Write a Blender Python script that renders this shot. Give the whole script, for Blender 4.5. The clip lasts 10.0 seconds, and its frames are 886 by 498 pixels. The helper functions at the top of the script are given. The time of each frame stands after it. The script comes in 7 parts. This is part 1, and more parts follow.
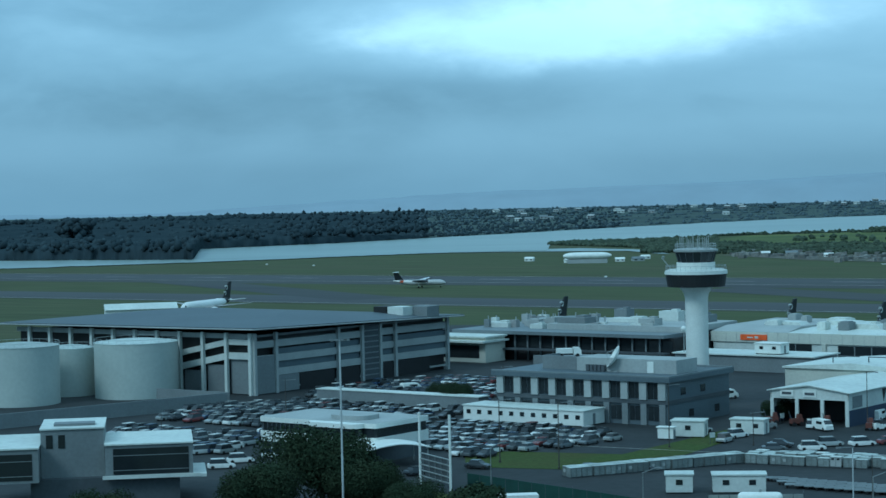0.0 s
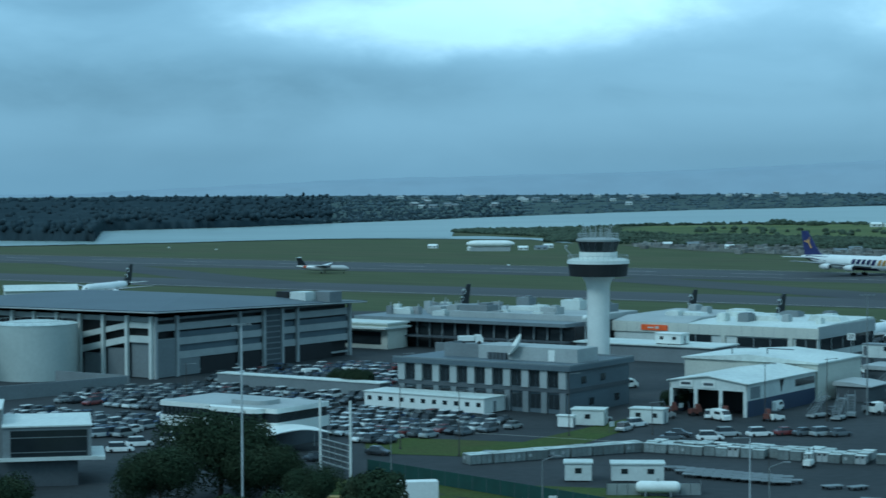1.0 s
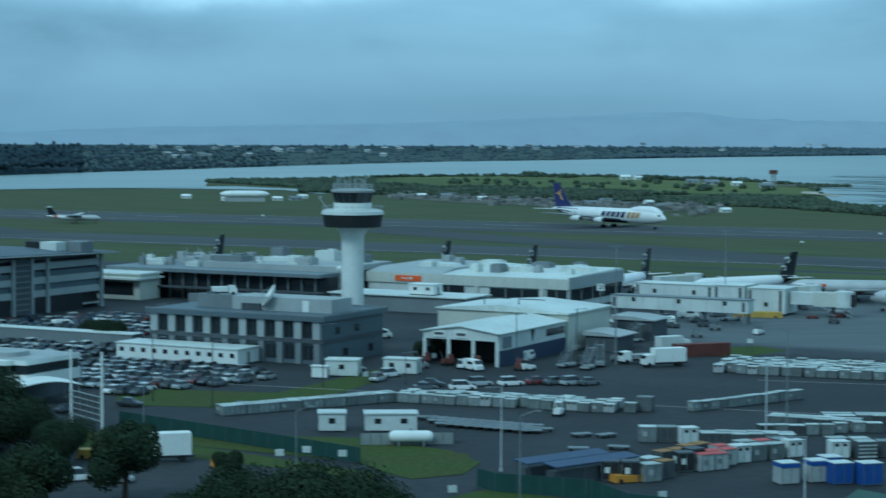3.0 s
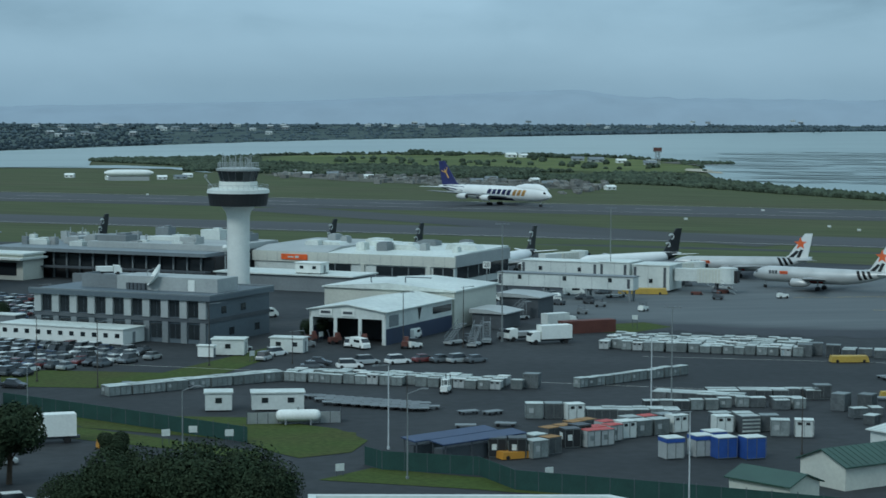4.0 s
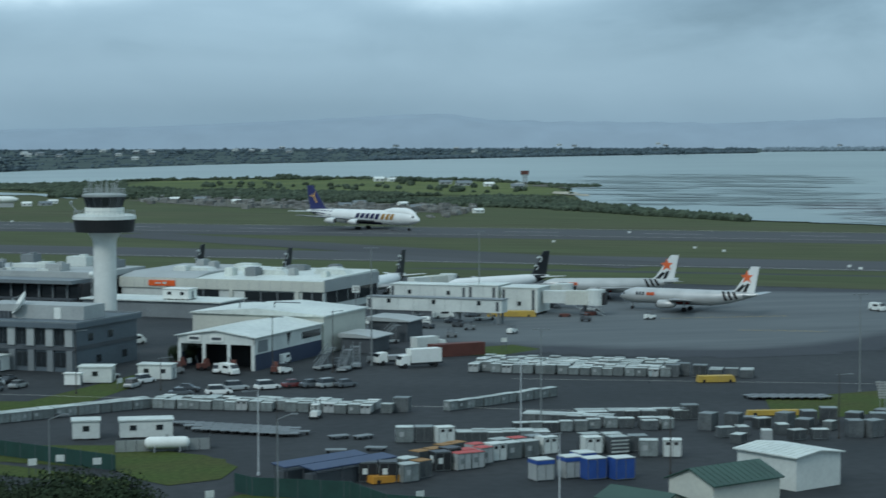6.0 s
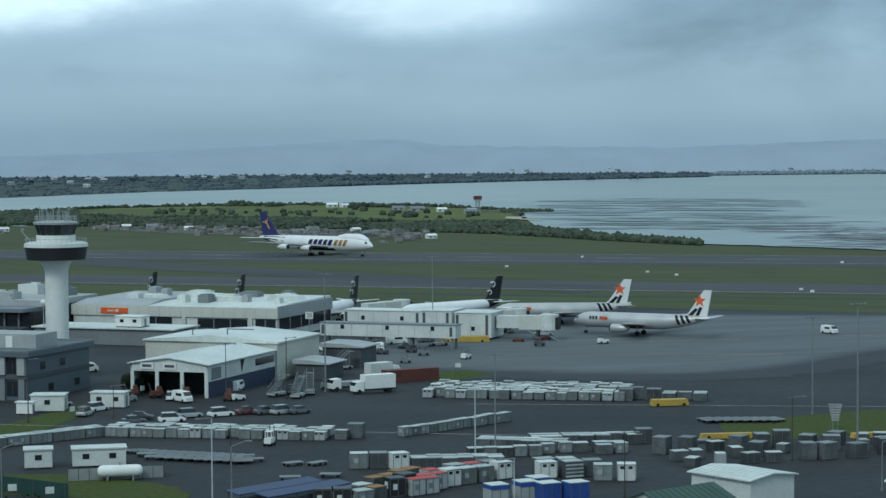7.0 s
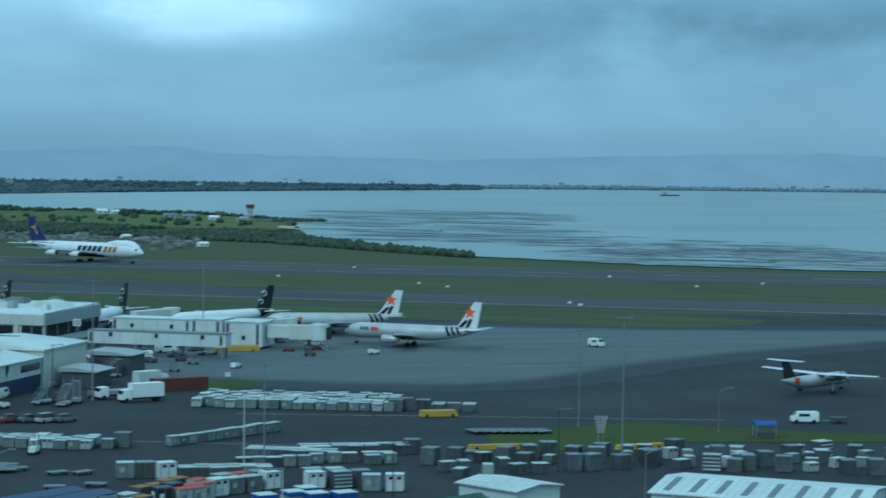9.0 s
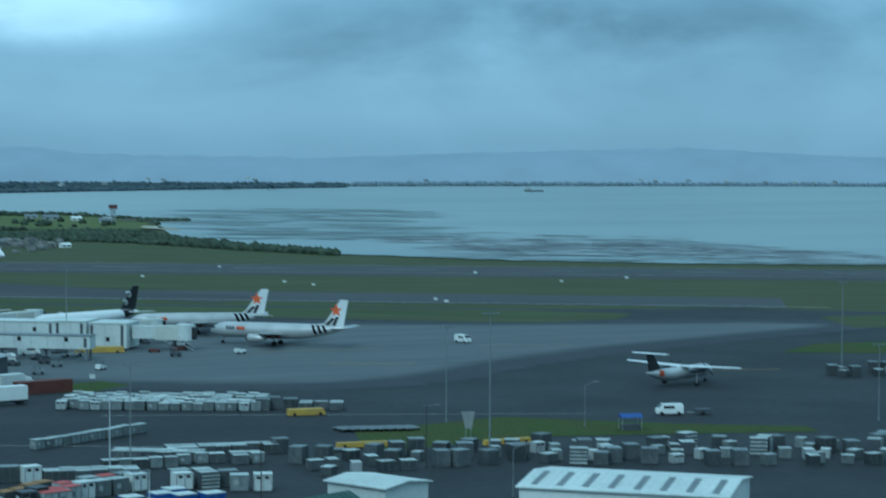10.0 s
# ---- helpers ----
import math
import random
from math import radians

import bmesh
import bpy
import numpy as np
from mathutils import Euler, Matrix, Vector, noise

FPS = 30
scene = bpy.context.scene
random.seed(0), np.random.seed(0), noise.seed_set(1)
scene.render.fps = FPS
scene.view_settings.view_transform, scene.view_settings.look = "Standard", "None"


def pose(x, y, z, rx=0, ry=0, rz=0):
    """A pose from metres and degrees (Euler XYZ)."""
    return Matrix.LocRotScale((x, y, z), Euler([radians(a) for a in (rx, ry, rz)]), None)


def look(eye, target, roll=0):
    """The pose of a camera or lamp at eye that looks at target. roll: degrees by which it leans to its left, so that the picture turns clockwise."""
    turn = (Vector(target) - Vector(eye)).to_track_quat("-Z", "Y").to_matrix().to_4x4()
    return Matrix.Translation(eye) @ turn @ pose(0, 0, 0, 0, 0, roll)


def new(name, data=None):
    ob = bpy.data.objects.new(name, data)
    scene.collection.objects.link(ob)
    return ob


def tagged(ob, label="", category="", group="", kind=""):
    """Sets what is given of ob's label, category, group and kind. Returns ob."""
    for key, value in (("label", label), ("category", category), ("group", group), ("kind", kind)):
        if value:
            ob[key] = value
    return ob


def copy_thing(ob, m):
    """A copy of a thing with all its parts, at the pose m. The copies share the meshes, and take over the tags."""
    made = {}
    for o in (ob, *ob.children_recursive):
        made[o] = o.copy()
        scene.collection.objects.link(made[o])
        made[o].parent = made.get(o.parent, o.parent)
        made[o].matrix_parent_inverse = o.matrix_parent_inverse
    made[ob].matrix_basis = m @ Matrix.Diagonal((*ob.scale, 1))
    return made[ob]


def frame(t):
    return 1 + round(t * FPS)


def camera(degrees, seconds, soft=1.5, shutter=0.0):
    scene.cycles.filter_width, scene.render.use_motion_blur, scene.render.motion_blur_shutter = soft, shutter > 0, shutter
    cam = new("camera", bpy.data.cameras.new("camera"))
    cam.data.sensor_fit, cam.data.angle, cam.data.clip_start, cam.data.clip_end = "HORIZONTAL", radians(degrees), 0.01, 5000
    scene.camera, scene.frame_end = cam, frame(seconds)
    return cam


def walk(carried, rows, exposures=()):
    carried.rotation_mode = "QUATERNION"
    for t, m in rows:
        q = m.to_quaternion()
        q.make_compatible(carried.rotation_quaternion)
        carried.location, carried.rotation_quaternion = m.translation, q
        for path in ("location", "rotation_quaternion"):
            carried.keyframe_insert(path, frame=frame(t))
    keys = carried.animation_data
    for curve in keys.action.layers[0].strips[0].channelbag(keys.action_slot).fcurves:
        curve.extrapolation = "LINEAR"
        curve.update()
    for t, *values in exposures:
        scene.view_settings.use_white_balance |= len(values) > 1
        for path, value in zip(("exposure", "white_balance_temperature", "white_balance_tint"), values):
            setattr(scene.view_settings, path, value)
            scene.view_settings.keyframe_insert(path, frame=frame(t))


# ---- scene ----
EYE = (0.0, 0.0, 46.0)


def view(yaw, pitch, roll):
    """The camera's pose on its stand: degrees to the right of +y, up, and its lean."""
    y, p = radians(yaw), radians(pitch)
    way = Vector((math.sin(y) * math.cos(p), math.cos(y) * math.cos(p), math.sin(p)))
    return look(EYE, Vector(EYE) + 1000 * way, roll)


cam = camera(24.26, 10.0, soft=1.5, shutter=0.4)
walk(cam, [
    (0.0, view(0.000, -1.640, -1.236)),
    (0.5, view(0.838, -1.778, -0.934)),
    (1.0, view(2.679, -2.049, -0.260)),
    (1.5, view(4.618, -1.941, 0.043)),
    (2.0, view(5.282, -2.291, 0.082)),
    (2.5, view(6.563, -2.489, -0.097)),
    (3.0, view(9.504, -3.419, 0.267)),
    (3.2, view(10.460, -3.562, 1.063)),
    (4.3, view(13.003, -4.358, -0.066)),
    (4.5, view(12.781, -4.657, -0.175)),
    (5.0, view(13.365, -3.631, -0.056)),
    (5.5, view(14.871, -3.456, -0.140)),
    (6.0, view(16.323, -3.342, -0.087)),
    (6.2, view(17.161, -3.016, -0.121)),
    (7.3, view(17.796, -2.623, -0.330)),
    (7.5, view(18.140, -2.774, -0.163)),
    (8.0, view(19.614, -3.052, 0.276)),
    (8.5, view(21.542, -2.437, 0.731)),
    (9.0, view(23.959, -2.334, 0.808)),
    (9.5, view(25.905, -0.945, 0.954)),
    (10.0, view(27.699, -2.375, 0.243)),
], exposures=[
    (0.0, -0.05, 4640, -12), (3.2, -0.05, 4640, -12), (4.3, 0.05, 5750, 4), (7.8, 0.05, 5750, 4), (8.3, -0.03, 4700, -12), (10.0, -0.05, 4640, -12),
])

# ---- world and light ----
SUN_AZ, SUN_EL = 228.0, 42.0
world = bpy.data.worlds.new("overcast_sky")
scene.world = world
world.use_nodes = True
wn, wl = world.node_tree.nodes, world.node_tree.links
wn.clear()


def wnode(kind, **values):
    n = wn.new(kind)
    for k, v in values.items():
        if k in n.inputs:
            n.inputs[k].default_value = v
    return n


def wmath(op, a, b=None, c=None, clamp=False):
    n = wn.new("ShaderNodeMath")
    n.operation, n.use_clamp = op, clamp
    for i, v in enumerate((a, b, c)):
        if v is None:
            continue
        if isinstance(v, (int, float)):
            n.inputs[i].default_value = v
        else:
            wl.new(v, n.inputs[i])
    return n.outputs[0]


out = wn.new("ShaderNodeOutputWorld")
sky = wn.new("ShaderNodeTexSky")
sky.sky_type, sky.sun_disc = "NISHITA", False
sky.sun_elevation, sky.sun_rotation = radians(SUN_EL), radians(SUN_AZ)
bg_sky = wnode("ShaderNodeBackground", Strength=0.012)
wl.new(sky.outputs[0], bg_sky.inputs[0])
coord = wn.new("ShaderNodeTexCoord")
sep = wn.new("ShaderNodeSeparateXYZ")
wl.new(coord.outputs["Generated"], sep.inputs[0])
el = sep.outputs[2]
# cloud layers: streaks that flatten towards the horizon
stretch = wn.new("ShaderNodeMapping")
stretch.inputs["Scale"].default_value = (6.0, 6.0, 14.0)
wl.new(coord.outputs["Generated"], stretch.inputs[0])
big = wnode("ShaderNodeTexNoise", Scale=1.3, Detail=7.0, Roughness=0.52, Distortion=0.35)
wl.new(stretch.outputs[0], big.inputs["Vector"])
fine = wnode("ShaderNodeTexNoise", Scale=4.2, Detail=6.0, Roughness=0.55, Distortion=0.2)
wl.new(stretch.outputs[0], fine.inputs["Vector"])


def bright_break(az, elev, wide, tall, gain):
    """A thin place in the cloud, as soft ellipse of degrees."""
    a = radians(az)
    across = wn.new("ShaderNodeVectorMath")
    across.operation = "DOT_PRODUCT"
    across.inputs[1].default_value = (math.cos(a), -math.sin(a), 0.0)
    wl.new(coord.outputs["Generated"], across.inputs[0])
    ahead = wn.new("ShaderNodeVectorMath")
    ahead.operation = "DOT_PRODUCT"
    ahead.inputs[1].default_value = (math.sin(a), math.cos(a), 0.0)
    wl.new(coord.outputs["Generated"], ahead.inputs[0])
    dx = wmath("DIVIDE", across.outputs["Value"], math.sin(radians(wide)))
    dz = wmath("DIVIDE", wmath("SUBTRACT", el, math.sin(radians(elev))), math.sin(radians(tall)))
    rr = wmath("ADD", wmath("MULTIPLY", dx, dx), wmath("MULTIPLY", dz, dz))
    rr = wmath("ADD", rr, wmath("MULTIPLY", wmath("SUBTRACT", big.outputs[0], 0.5), 3.8))
    rr = wmath("MAXIMUM", wmath("ADD", rr, wmath("MULTIPLY", wmath("SUBTRACT", fine.outputs[0], 0.5), 2.2)), 0.0)
    soft = wmath("POWER", 2.718, wmath("MULTIPLY", wmath("POWER", rr, 1.4), -0.7))
    front = wmath("GREATER_THAN", ahead.outputs["Value"], 0.0)
    return wmath("MULTIPLY", wmath("MULTIPLY", soft, front), gain)


rise = wmath("SMOOTH_MIN", wmath("MULTIPLY", wmath("MAXIMUM", el, 0.0), 1.0), 0.75, 0.1)
base = wmath("ADD", 0.335, wmath("MULTIPLY", rise, 0.48))
tex = wmath("MULTIPLY", wmath("SUBTRACT", big.outputs[0], 0.47), 0.50)
tex = wmath("ADD", tex, wmath("MULTIPLY", wmath("SUBTRACT", fine.outputs[0], 0.5), 0.12))
tex = wmath("MULTIPLY", tex, wmath("ADD", 0.14, wmath("MULTIPLY", wmath("MAXIMUM", el, 0.0), 13.0), clamp=True))
lum = wmath("ADD", base, tex)
for spot in ((3.6, 4.5, 5.4, 0.95, 0.54), (17.6, 4.1, 3.2, 0.75, 0.36), (12.0, 5.5, 9.0, 1.2, 0.24), (-7.5, 3.8, 4.0, 0.6, 0.05), (31.0, 5.3, 4.0, 0.7, 0.05), (11.0, 2.4, 8.0, 0.9, 0.05), (25.5, 3.5, 7.0, 0.9, -0.055), (-5.0, 2.4, 6.0, 0.6, -0.04), (36.0, 4.2, 6.0, 0.5, -0.04), (5.0, 1.4, 40.0, 0.5, 0.03)):
    lum = wmath("ADD", lum, bright_break(*spot))
lum = wmath("MAXIMUM", lum, 0.12)
warm = wn.new("ShaderNodeValToRGB")
warm.color_ramp.elements[0].position, warm.color_ramp.elements[0].color = 0.18, (0.60, 0.92, 1.17, 1)
warm.color_ramp.elements[1].position, warm.color_ramp.elements[1].color = 0.75, (0.84, 1.0, 1.07, 1)
wl.new(lum, warm.inputs[0])
bg_cloud = wn.new("ShaderNodeBackground")
wl.new(warm.outputs[0], bg_cloud.inputs[0])
wl.new(lum, bg_cloud.inputs[1])
both = wn.new("ShaderNodeAddShader")
wl.new(bg_sky.outputs[0], both.inputs[0])
wl.new(bg_cloud.outputs[0], both.inputs[1])
wl.new(both.outputs[0], out.inputs[0])

sun = new("sun", bpy.data.lights.new("sun", "SUN"))
sun.data.energy, sun.data.angle, sun.data.color = 1.05, radians(16), (1.0, 0.96, 0.9)
_a, _e = radians(SUN_AZ), radians(SUN_EL)
sun.matrix_world = look((0, 0, 300), (-math.sin(_a) * math.cos(_e), -math.cos(_a) * math.cos(_e), 300 - math.sin(_e)))


# ---- materials ----
def mat(name, color, rough=0.7, metal=0.0, vary=0.12, scale=0.6, fine_scale=7.0, bump=0.0, second=None, blend=0.5, spec=0.4, island=0.0, stretch_xyz=(1, 1, 1), spin=0.0):
    """A surface with stains at two scales; second: a colour that patches blend to; island: variation from piece to piece."""
    m = bpy.data.materials.new(name)
    m.use_nodes = True
    n, l = m.node_tree.nodes, m.node_tree.links
    b = n["Principled BSDF"]
    b.inputs["Roughness"].default_value, b.inputs["Metallic"].default_value = rough, metal
    b.inputs["Specular IOR Level"].default_value = spec
    tc, mp = n.new("ShaderNodeTexCoord"), n.new("ShaderNodeMapping")
    mp.inputs["Scale"].default_value = stretch_xyz
    if spin:
        mp.vector_type = "TEXTURE"
        mp.inputs["Rotation"].default_value = (0, 0, radians(spin))
        mp.inputs["Scale"].default_value = [1 / v for v in stretch_xyz]
    geo = n.new("ShaderNodeNewGeometry")
    l.new(geo.outputs["Position"], mp.inputs[0])
    t1, t2 = n.new("ShaderNodeTexNoise"), n.new("ShaderNodeTexNoise")
    t1.inputs["Scale"].default_value, t1.inputs["Detail"].default_value = scale, 6
    t2.inputs["Scale"].default_value, t2.inputs["Detail"].default_value = fine_scale, 4
    l.new(mp.outputs[0], t1.inputs["Vector"])
    l.new(mp.outputs[0], t2.inputs["Vector"])
    mix = n.new("ShaderNodeMix")
    mix.data_type = "RGBA"
    mix.inputs["A"].default_value = (*color, 1)
    mix.inputs["B"].default_value = (*(second or [c * 0.72 for c in color]), 1)
    r = n.new("ShaderNodeMapRange")
    r.inputs[1].default_value, r.inputs[2].default_value = 0.5 - 0.22 * blend, 0.5 + 0.3
    l.new(t1.outputs[0], r.inputs[0])
    l.new(r.outputs[0], mix.inputs["Factor"])
    hsv = n.new("ShaderNodeHueSaturation")
    l.new(mix.outputs["Result"], hsv.inputs["Color"])
    v = n.new("ShaderNodeMapRange")
    v.inputs[1].default_value, v.inputs[2].default_value = 0.25, 0.75
    v.inputs[3].default_value, v.inputs[4].default_value = 1 - vary, 1 + vary
    l.new(t2.outputs[0], v.inputs[0])
    last = v.outputs[0]
    if island:
        rnd = n.new("ShaderNodeObjectInfo")
        add = n.new("ShaderNodeMath")
        l.new(rnd.outputs["Random"], add.inputs[0])
        l.new(geo.outputs["Random Per Island"], add.inputs[1])
        fr = n.new("ShaderNodeMath")
        fr.operation = "FRACT"
        l.new(add.outputs[0], fr.inputs[0])
        sc = n.new("ShaderNodeMapRange")
        sc.inputs[3].default_value, sc.inputs[4].default_value = 1 - island, 1 + island
        l.new(fr.outputs[0], sc.inputs[0])
        mul = n.new("ShaderNodeMath")
        mul.operation = "MULTIPLY"
        l.new(v.outputs[0], mul.inputs[0])
        l.new(sc.outputs[0], mul.inputs[1])
        last = mul.outputs[0]
    l.new(last, hsv.inputs["Value"])
    l.new(hsv.outputs[0], b.inputs["Base Color"])
    if bump:
        bp = n.new("ShaderNodeBump")
        bp.inputs["Strength"].default_value, bp.inputs["Distance"].default_value = bump, 0.1
        l.new(t2.outputs[0], bp.inputs["Height"])
        l.new(bp.outputs[0], b.inputs["Normal"])
    return m


M = {
    "grass": mat("grass", (0.068, 0.084, 0.037), 0.95, vary=0.3, scale=0.012, fine_scale=0.15, second=(0.079, 0.080, 0.044), blend=0.9, spec=0.1, stretch_xyz=(0.12, 1.1, 1), spin=-33.4),
    "grass_lawn": mat("grass_lawn", (0.055, 0.078, 0.020), 0.95, vary=0.3, scale=0.08, fine_scale=1.2, second=(0.064, 0.064, 0.024), spec=0.1),
    "meadow": mat("meadow", (0.118, 0.138, 0.048), 0.95, vary=0.3, scale=0.006, fine_scale=0.05, second=(0.055, 0.078, 0.034), blend=0.8, spec=0.1, stretch_xyz=(0.5, 1.6, 1)),
    "asphalt": mat("asphalt", (0.021, 0.0242, 0.0252), 0.85, vary=0.26, scale=0.035, fine_scale=0.5, second=(0.040, 0.043, 0.044), blend=0.7, bump=0.1, spec=0.3),
    "runway": mat("runway_asphalt", (0.051, 0.053, 0.053), 0.8, vary=0.22, scale=0.02, fine_scale=0.12, second=(0.036, 0.037, 0.038), blend=0.6, stretch_xyz=(0.10, 1.6, 1), spin=-33.4),
    "shoulder": mat("runway_shoulder", (0.034, 0.035, 0.036), 0.85, vary=0.25, scale=0.02, fine_scale=0.12, second=(0.050, 0.052, 0.046), blend=0.7, stretch_xyz=(0.10, 1.6, 1), spin=-33.4),
    "concrete": mat("apron_concrete", (0.095, 0.100, 0.093), 0.8, vary=0.18, scale=0.04, fine_scale=0.4, second=(0.055, 0.057, 0.0539), blend=0.9),
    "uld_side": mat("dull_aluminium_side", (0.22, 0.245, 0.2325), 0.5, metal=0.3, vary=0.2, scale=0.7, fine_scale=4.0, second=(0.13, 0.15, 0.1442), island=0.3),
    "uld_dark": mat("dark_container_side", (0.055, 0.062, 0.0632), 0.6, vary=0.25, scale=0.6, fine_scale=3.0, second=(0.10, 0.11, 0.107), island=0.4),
    "uld_frame": mat("container_frame", (0.17, 0.185, 0.1767), 0.5, metal=0.4, vary=0.15, scale=1.0),
    "ochre": mat("ochre_cover", (0.27, 0.15, 0.045), 0.7, vary=0.2, scale=0.8),
    "white_line": mat("road_paint", (0.55, 0.55, 0.4836), 0.7, vary=0.25, scale=0.4),
    "yellow_line": mat("yellow_road_paint", (0.5, 0.36, 0.0558), 0.7, vary=0.25, scale=0.4),
    "water": mat("water", (0.235, 0.288, 0.262), 0.32, vary=0.10, scale=0.004, fine_scale=0.03, second=(0.155, 0.20, 0.187), spec=0.22, bump=0.3, stretch_xyz=(0.5, 1.6, 1)),
    "mud": mat("tidal_mud", (0.115, 0.125, 0.117), 0.45, vary=0.25, scale=0.02, fine_scale=0.2, second=(0.15, 0.165, 0.16)),
    "shoal": mat("under_water_shoal", (0.17, 0.212, 0.195), 0.38, vary=0.15, scale=0.01, fine_scale=0.1, second=(0.18, 0.225, 0.21), spec=0.25),
    "shallows": mat("pale_shallows", (0.36, 0.40, 0.385), 0.35, vary=0.15, scale=0.01, fine_scale=0.1, second=(0.27, 0.31, 0.30)),
    "bare": mat("bare_ground", (0.13, 0.125, 0.105), 0.95, vary=0.3, scale=0.02, fine_scale=0.12, second=(0.075, 0.08, 0.055), blend=0.8, spec=0.1),
    "sand": mat("sand", (0.42, 0.38, 0.28), 0.9, scale=0.05),
    # distance haze is mixed into this pale blue-grey
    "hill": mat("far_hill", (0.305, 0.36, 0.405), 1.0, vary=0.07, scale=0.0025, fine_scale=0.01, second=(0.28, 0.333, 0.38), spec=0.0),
    # haze over the far land is put into its colour
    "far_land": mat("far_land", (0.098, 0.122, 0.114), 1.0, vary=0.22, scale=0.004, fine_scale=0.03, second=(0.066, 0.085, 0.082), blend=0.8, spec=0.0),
    # foliage colour lightened by a quarter to carry some haze
    "wood": mat("dark_foliage", (0.050, 0.066, 0.0446), 0.9, vary=0.3, scale=0.02, fine_scale=0.3, second=(0.070, 0.085, 0.0539), island=0.35, spec=0.1),
    # three foliage colours, bluer and paler with distance: haze is painted in
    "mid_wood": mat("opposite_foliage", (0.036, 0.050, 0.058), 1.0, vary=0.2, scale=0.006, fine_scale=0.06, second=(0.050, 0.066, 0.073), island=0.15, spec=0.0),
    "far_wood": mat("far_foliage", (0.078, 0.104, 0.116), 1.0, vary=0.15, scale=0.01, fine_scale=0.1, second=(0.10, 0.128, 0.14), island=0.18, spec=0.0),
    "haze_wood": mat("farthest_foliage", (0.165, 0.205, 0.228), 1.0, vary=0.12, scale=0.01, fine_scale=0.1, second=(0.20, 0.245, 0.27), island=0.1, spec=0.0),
    "leaf": mat("leaves", (0.028, 0.042, 0.023), 0.85, vary=0.16, scale=0.3, fine_scale=2.0, second=(0.038, 0.048, 0.026), island=0.16, spec=0.06),
    "bark": mat("bark", (0.08, 0.06, 0.0418), 0.95, scale=1.0, bump=0.4),
    "white": mat("white_paint", (0.74, 0.76, 0.6975), 0.55, vary=0.06, scale=0.25, fine_scale=3.0, second=(0.62, 0.64, 0.5859)),
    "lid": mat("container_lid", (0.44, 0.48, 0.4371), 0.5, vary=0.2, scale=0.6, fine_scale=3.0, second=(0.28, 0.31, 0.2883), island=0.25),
    "dull_white": mat("weathered_white_sheet", (0.60, 0.63, 0.5766), 0.55, vary=0.08, scale=0.2, fine_scale=2.0, second=(0.46, 0.49, 0.4557)),
    "roof_white": mat("white_roof_sheet", (0.63, 0.665, 0.60), 0.5, vary=0.13, scale=0.09, fine_scale=1.1, second=(0.47, 0.505, 0.465), blend=0.8),
    "cream": mat("cream_cladding", (0.56, 0.57, 0.4836), 0.6, vary=0.07, scale=0.15, fine_scale=2.0, second=(0.47, 0.48, 0.4185)),
    "lt_grey": mat("light_grey_wall", (0.36, 0.38, 0.3627), 0.65, vary=0.09, scale=0.15, fine_scale=2.0, second=(0.28, 0.30, 0.2883)),
    "mid_grey": mat("mid_grey_cladding", (0.19, 0.21, 0.2093), 0.65, vary=0.10, scale=0.15, fine_scale=2.0, second=(0.15, 0.165, 0.1674)),
    "dk_grey": mat("dark_grey_cladding", (0.075, 0.085, 0.0911), 0.6, vary=0.12, scale=0.2, fine_scale=2.0),
    "roof_grey": mat("grey_roof_sheet", (0.17, 0.195, 0.2), 0.5, vary=0.10, scale=0.06, fine_scale=1.0, second=(0.125, 0.145, 0.1535)),
    # near-black: stands in for shade inside openings, and colours real black parts
    "black": mat("black_and_opening_shade", (0.016, 0.017, 0.0177), 0.6, vary=0.2, scale=0.5),
    "glass": mat("dark_window_glass", (0.022, 0.027, 0.0298), 0.12, vary=0.15, scale=0.3, spec=0.6),
    "navy": mat("navy_cladding", (0.035, 0.048, 0.085), 0.5, vary=0.1, scale=0.3),
    "metal": mat("galvanised_steel", (0.42, 0.44, 0.4185), 0.45, metal=0.6, vary=0.12, scale=0.8),
    "alu": mat("aluminium_sheet", (0.40, 0.43, 0.4092), 0.42, metal=0.55, vary=0.14, scale=0.7, fine_scale=4.0, second=(0.26, 0.28, 0.279), island=0.3),
    "pole": mat("grey_pole", (0.25, 0.27, 0.26), 0.5, metal=0.3, vary=0.1),
    "pale_pole": mat("pale_concrete_pole", (0.50, 0.53, 0.52), 0.6, vary=0.1),
    "dk_pole": mat("dark_timber_pole", (0.06, 0.055, 0.0465), 0.8, vary=0.2),
    "orange": mat("orange_sign", (0.75, 0.12, 0.02), 0.5, vary=0.05),
    "red": mat("red_sheet", (0.42, 0.045, 0.03), 0.5, vary=0.12, scale=0.8),
    "rust": mat("rust_red_container", (0.12, 0.045, 0.0326), 0.7, vary=0.15, scale=0.5),
    "yellow": mat("yellow_paint", (0.46, 0.31, 0.05), 0.6, vary=0.2, scale=0.5, second=(0.34, 0.24, 0.06)),
    "amber": mat("amber_paint", (0.50, 0.24, 0.03), 0.55, vary=0.12, scale=0.6),
    "blue": mat("blue_tarpaulin", (0.03, 0.075, 0.27), 0.5, vary=0.15, scale=0.8),
    "tank": mat("tank_paint", (0.43, 0.47, 0.4278), 0.5, vary=0.06, scale=0.12, fine_scale=1.2, second=(0.36, 0.40, 0.372)),
    "garage_roof": mat("weathered_roof_sheet", (0.085, 0.105, 0.1163), 0.55, vary=0.12, scale=0.05, fine_scale=0.8, second=(0.065, 0.08, 0.093), blend=0.8),
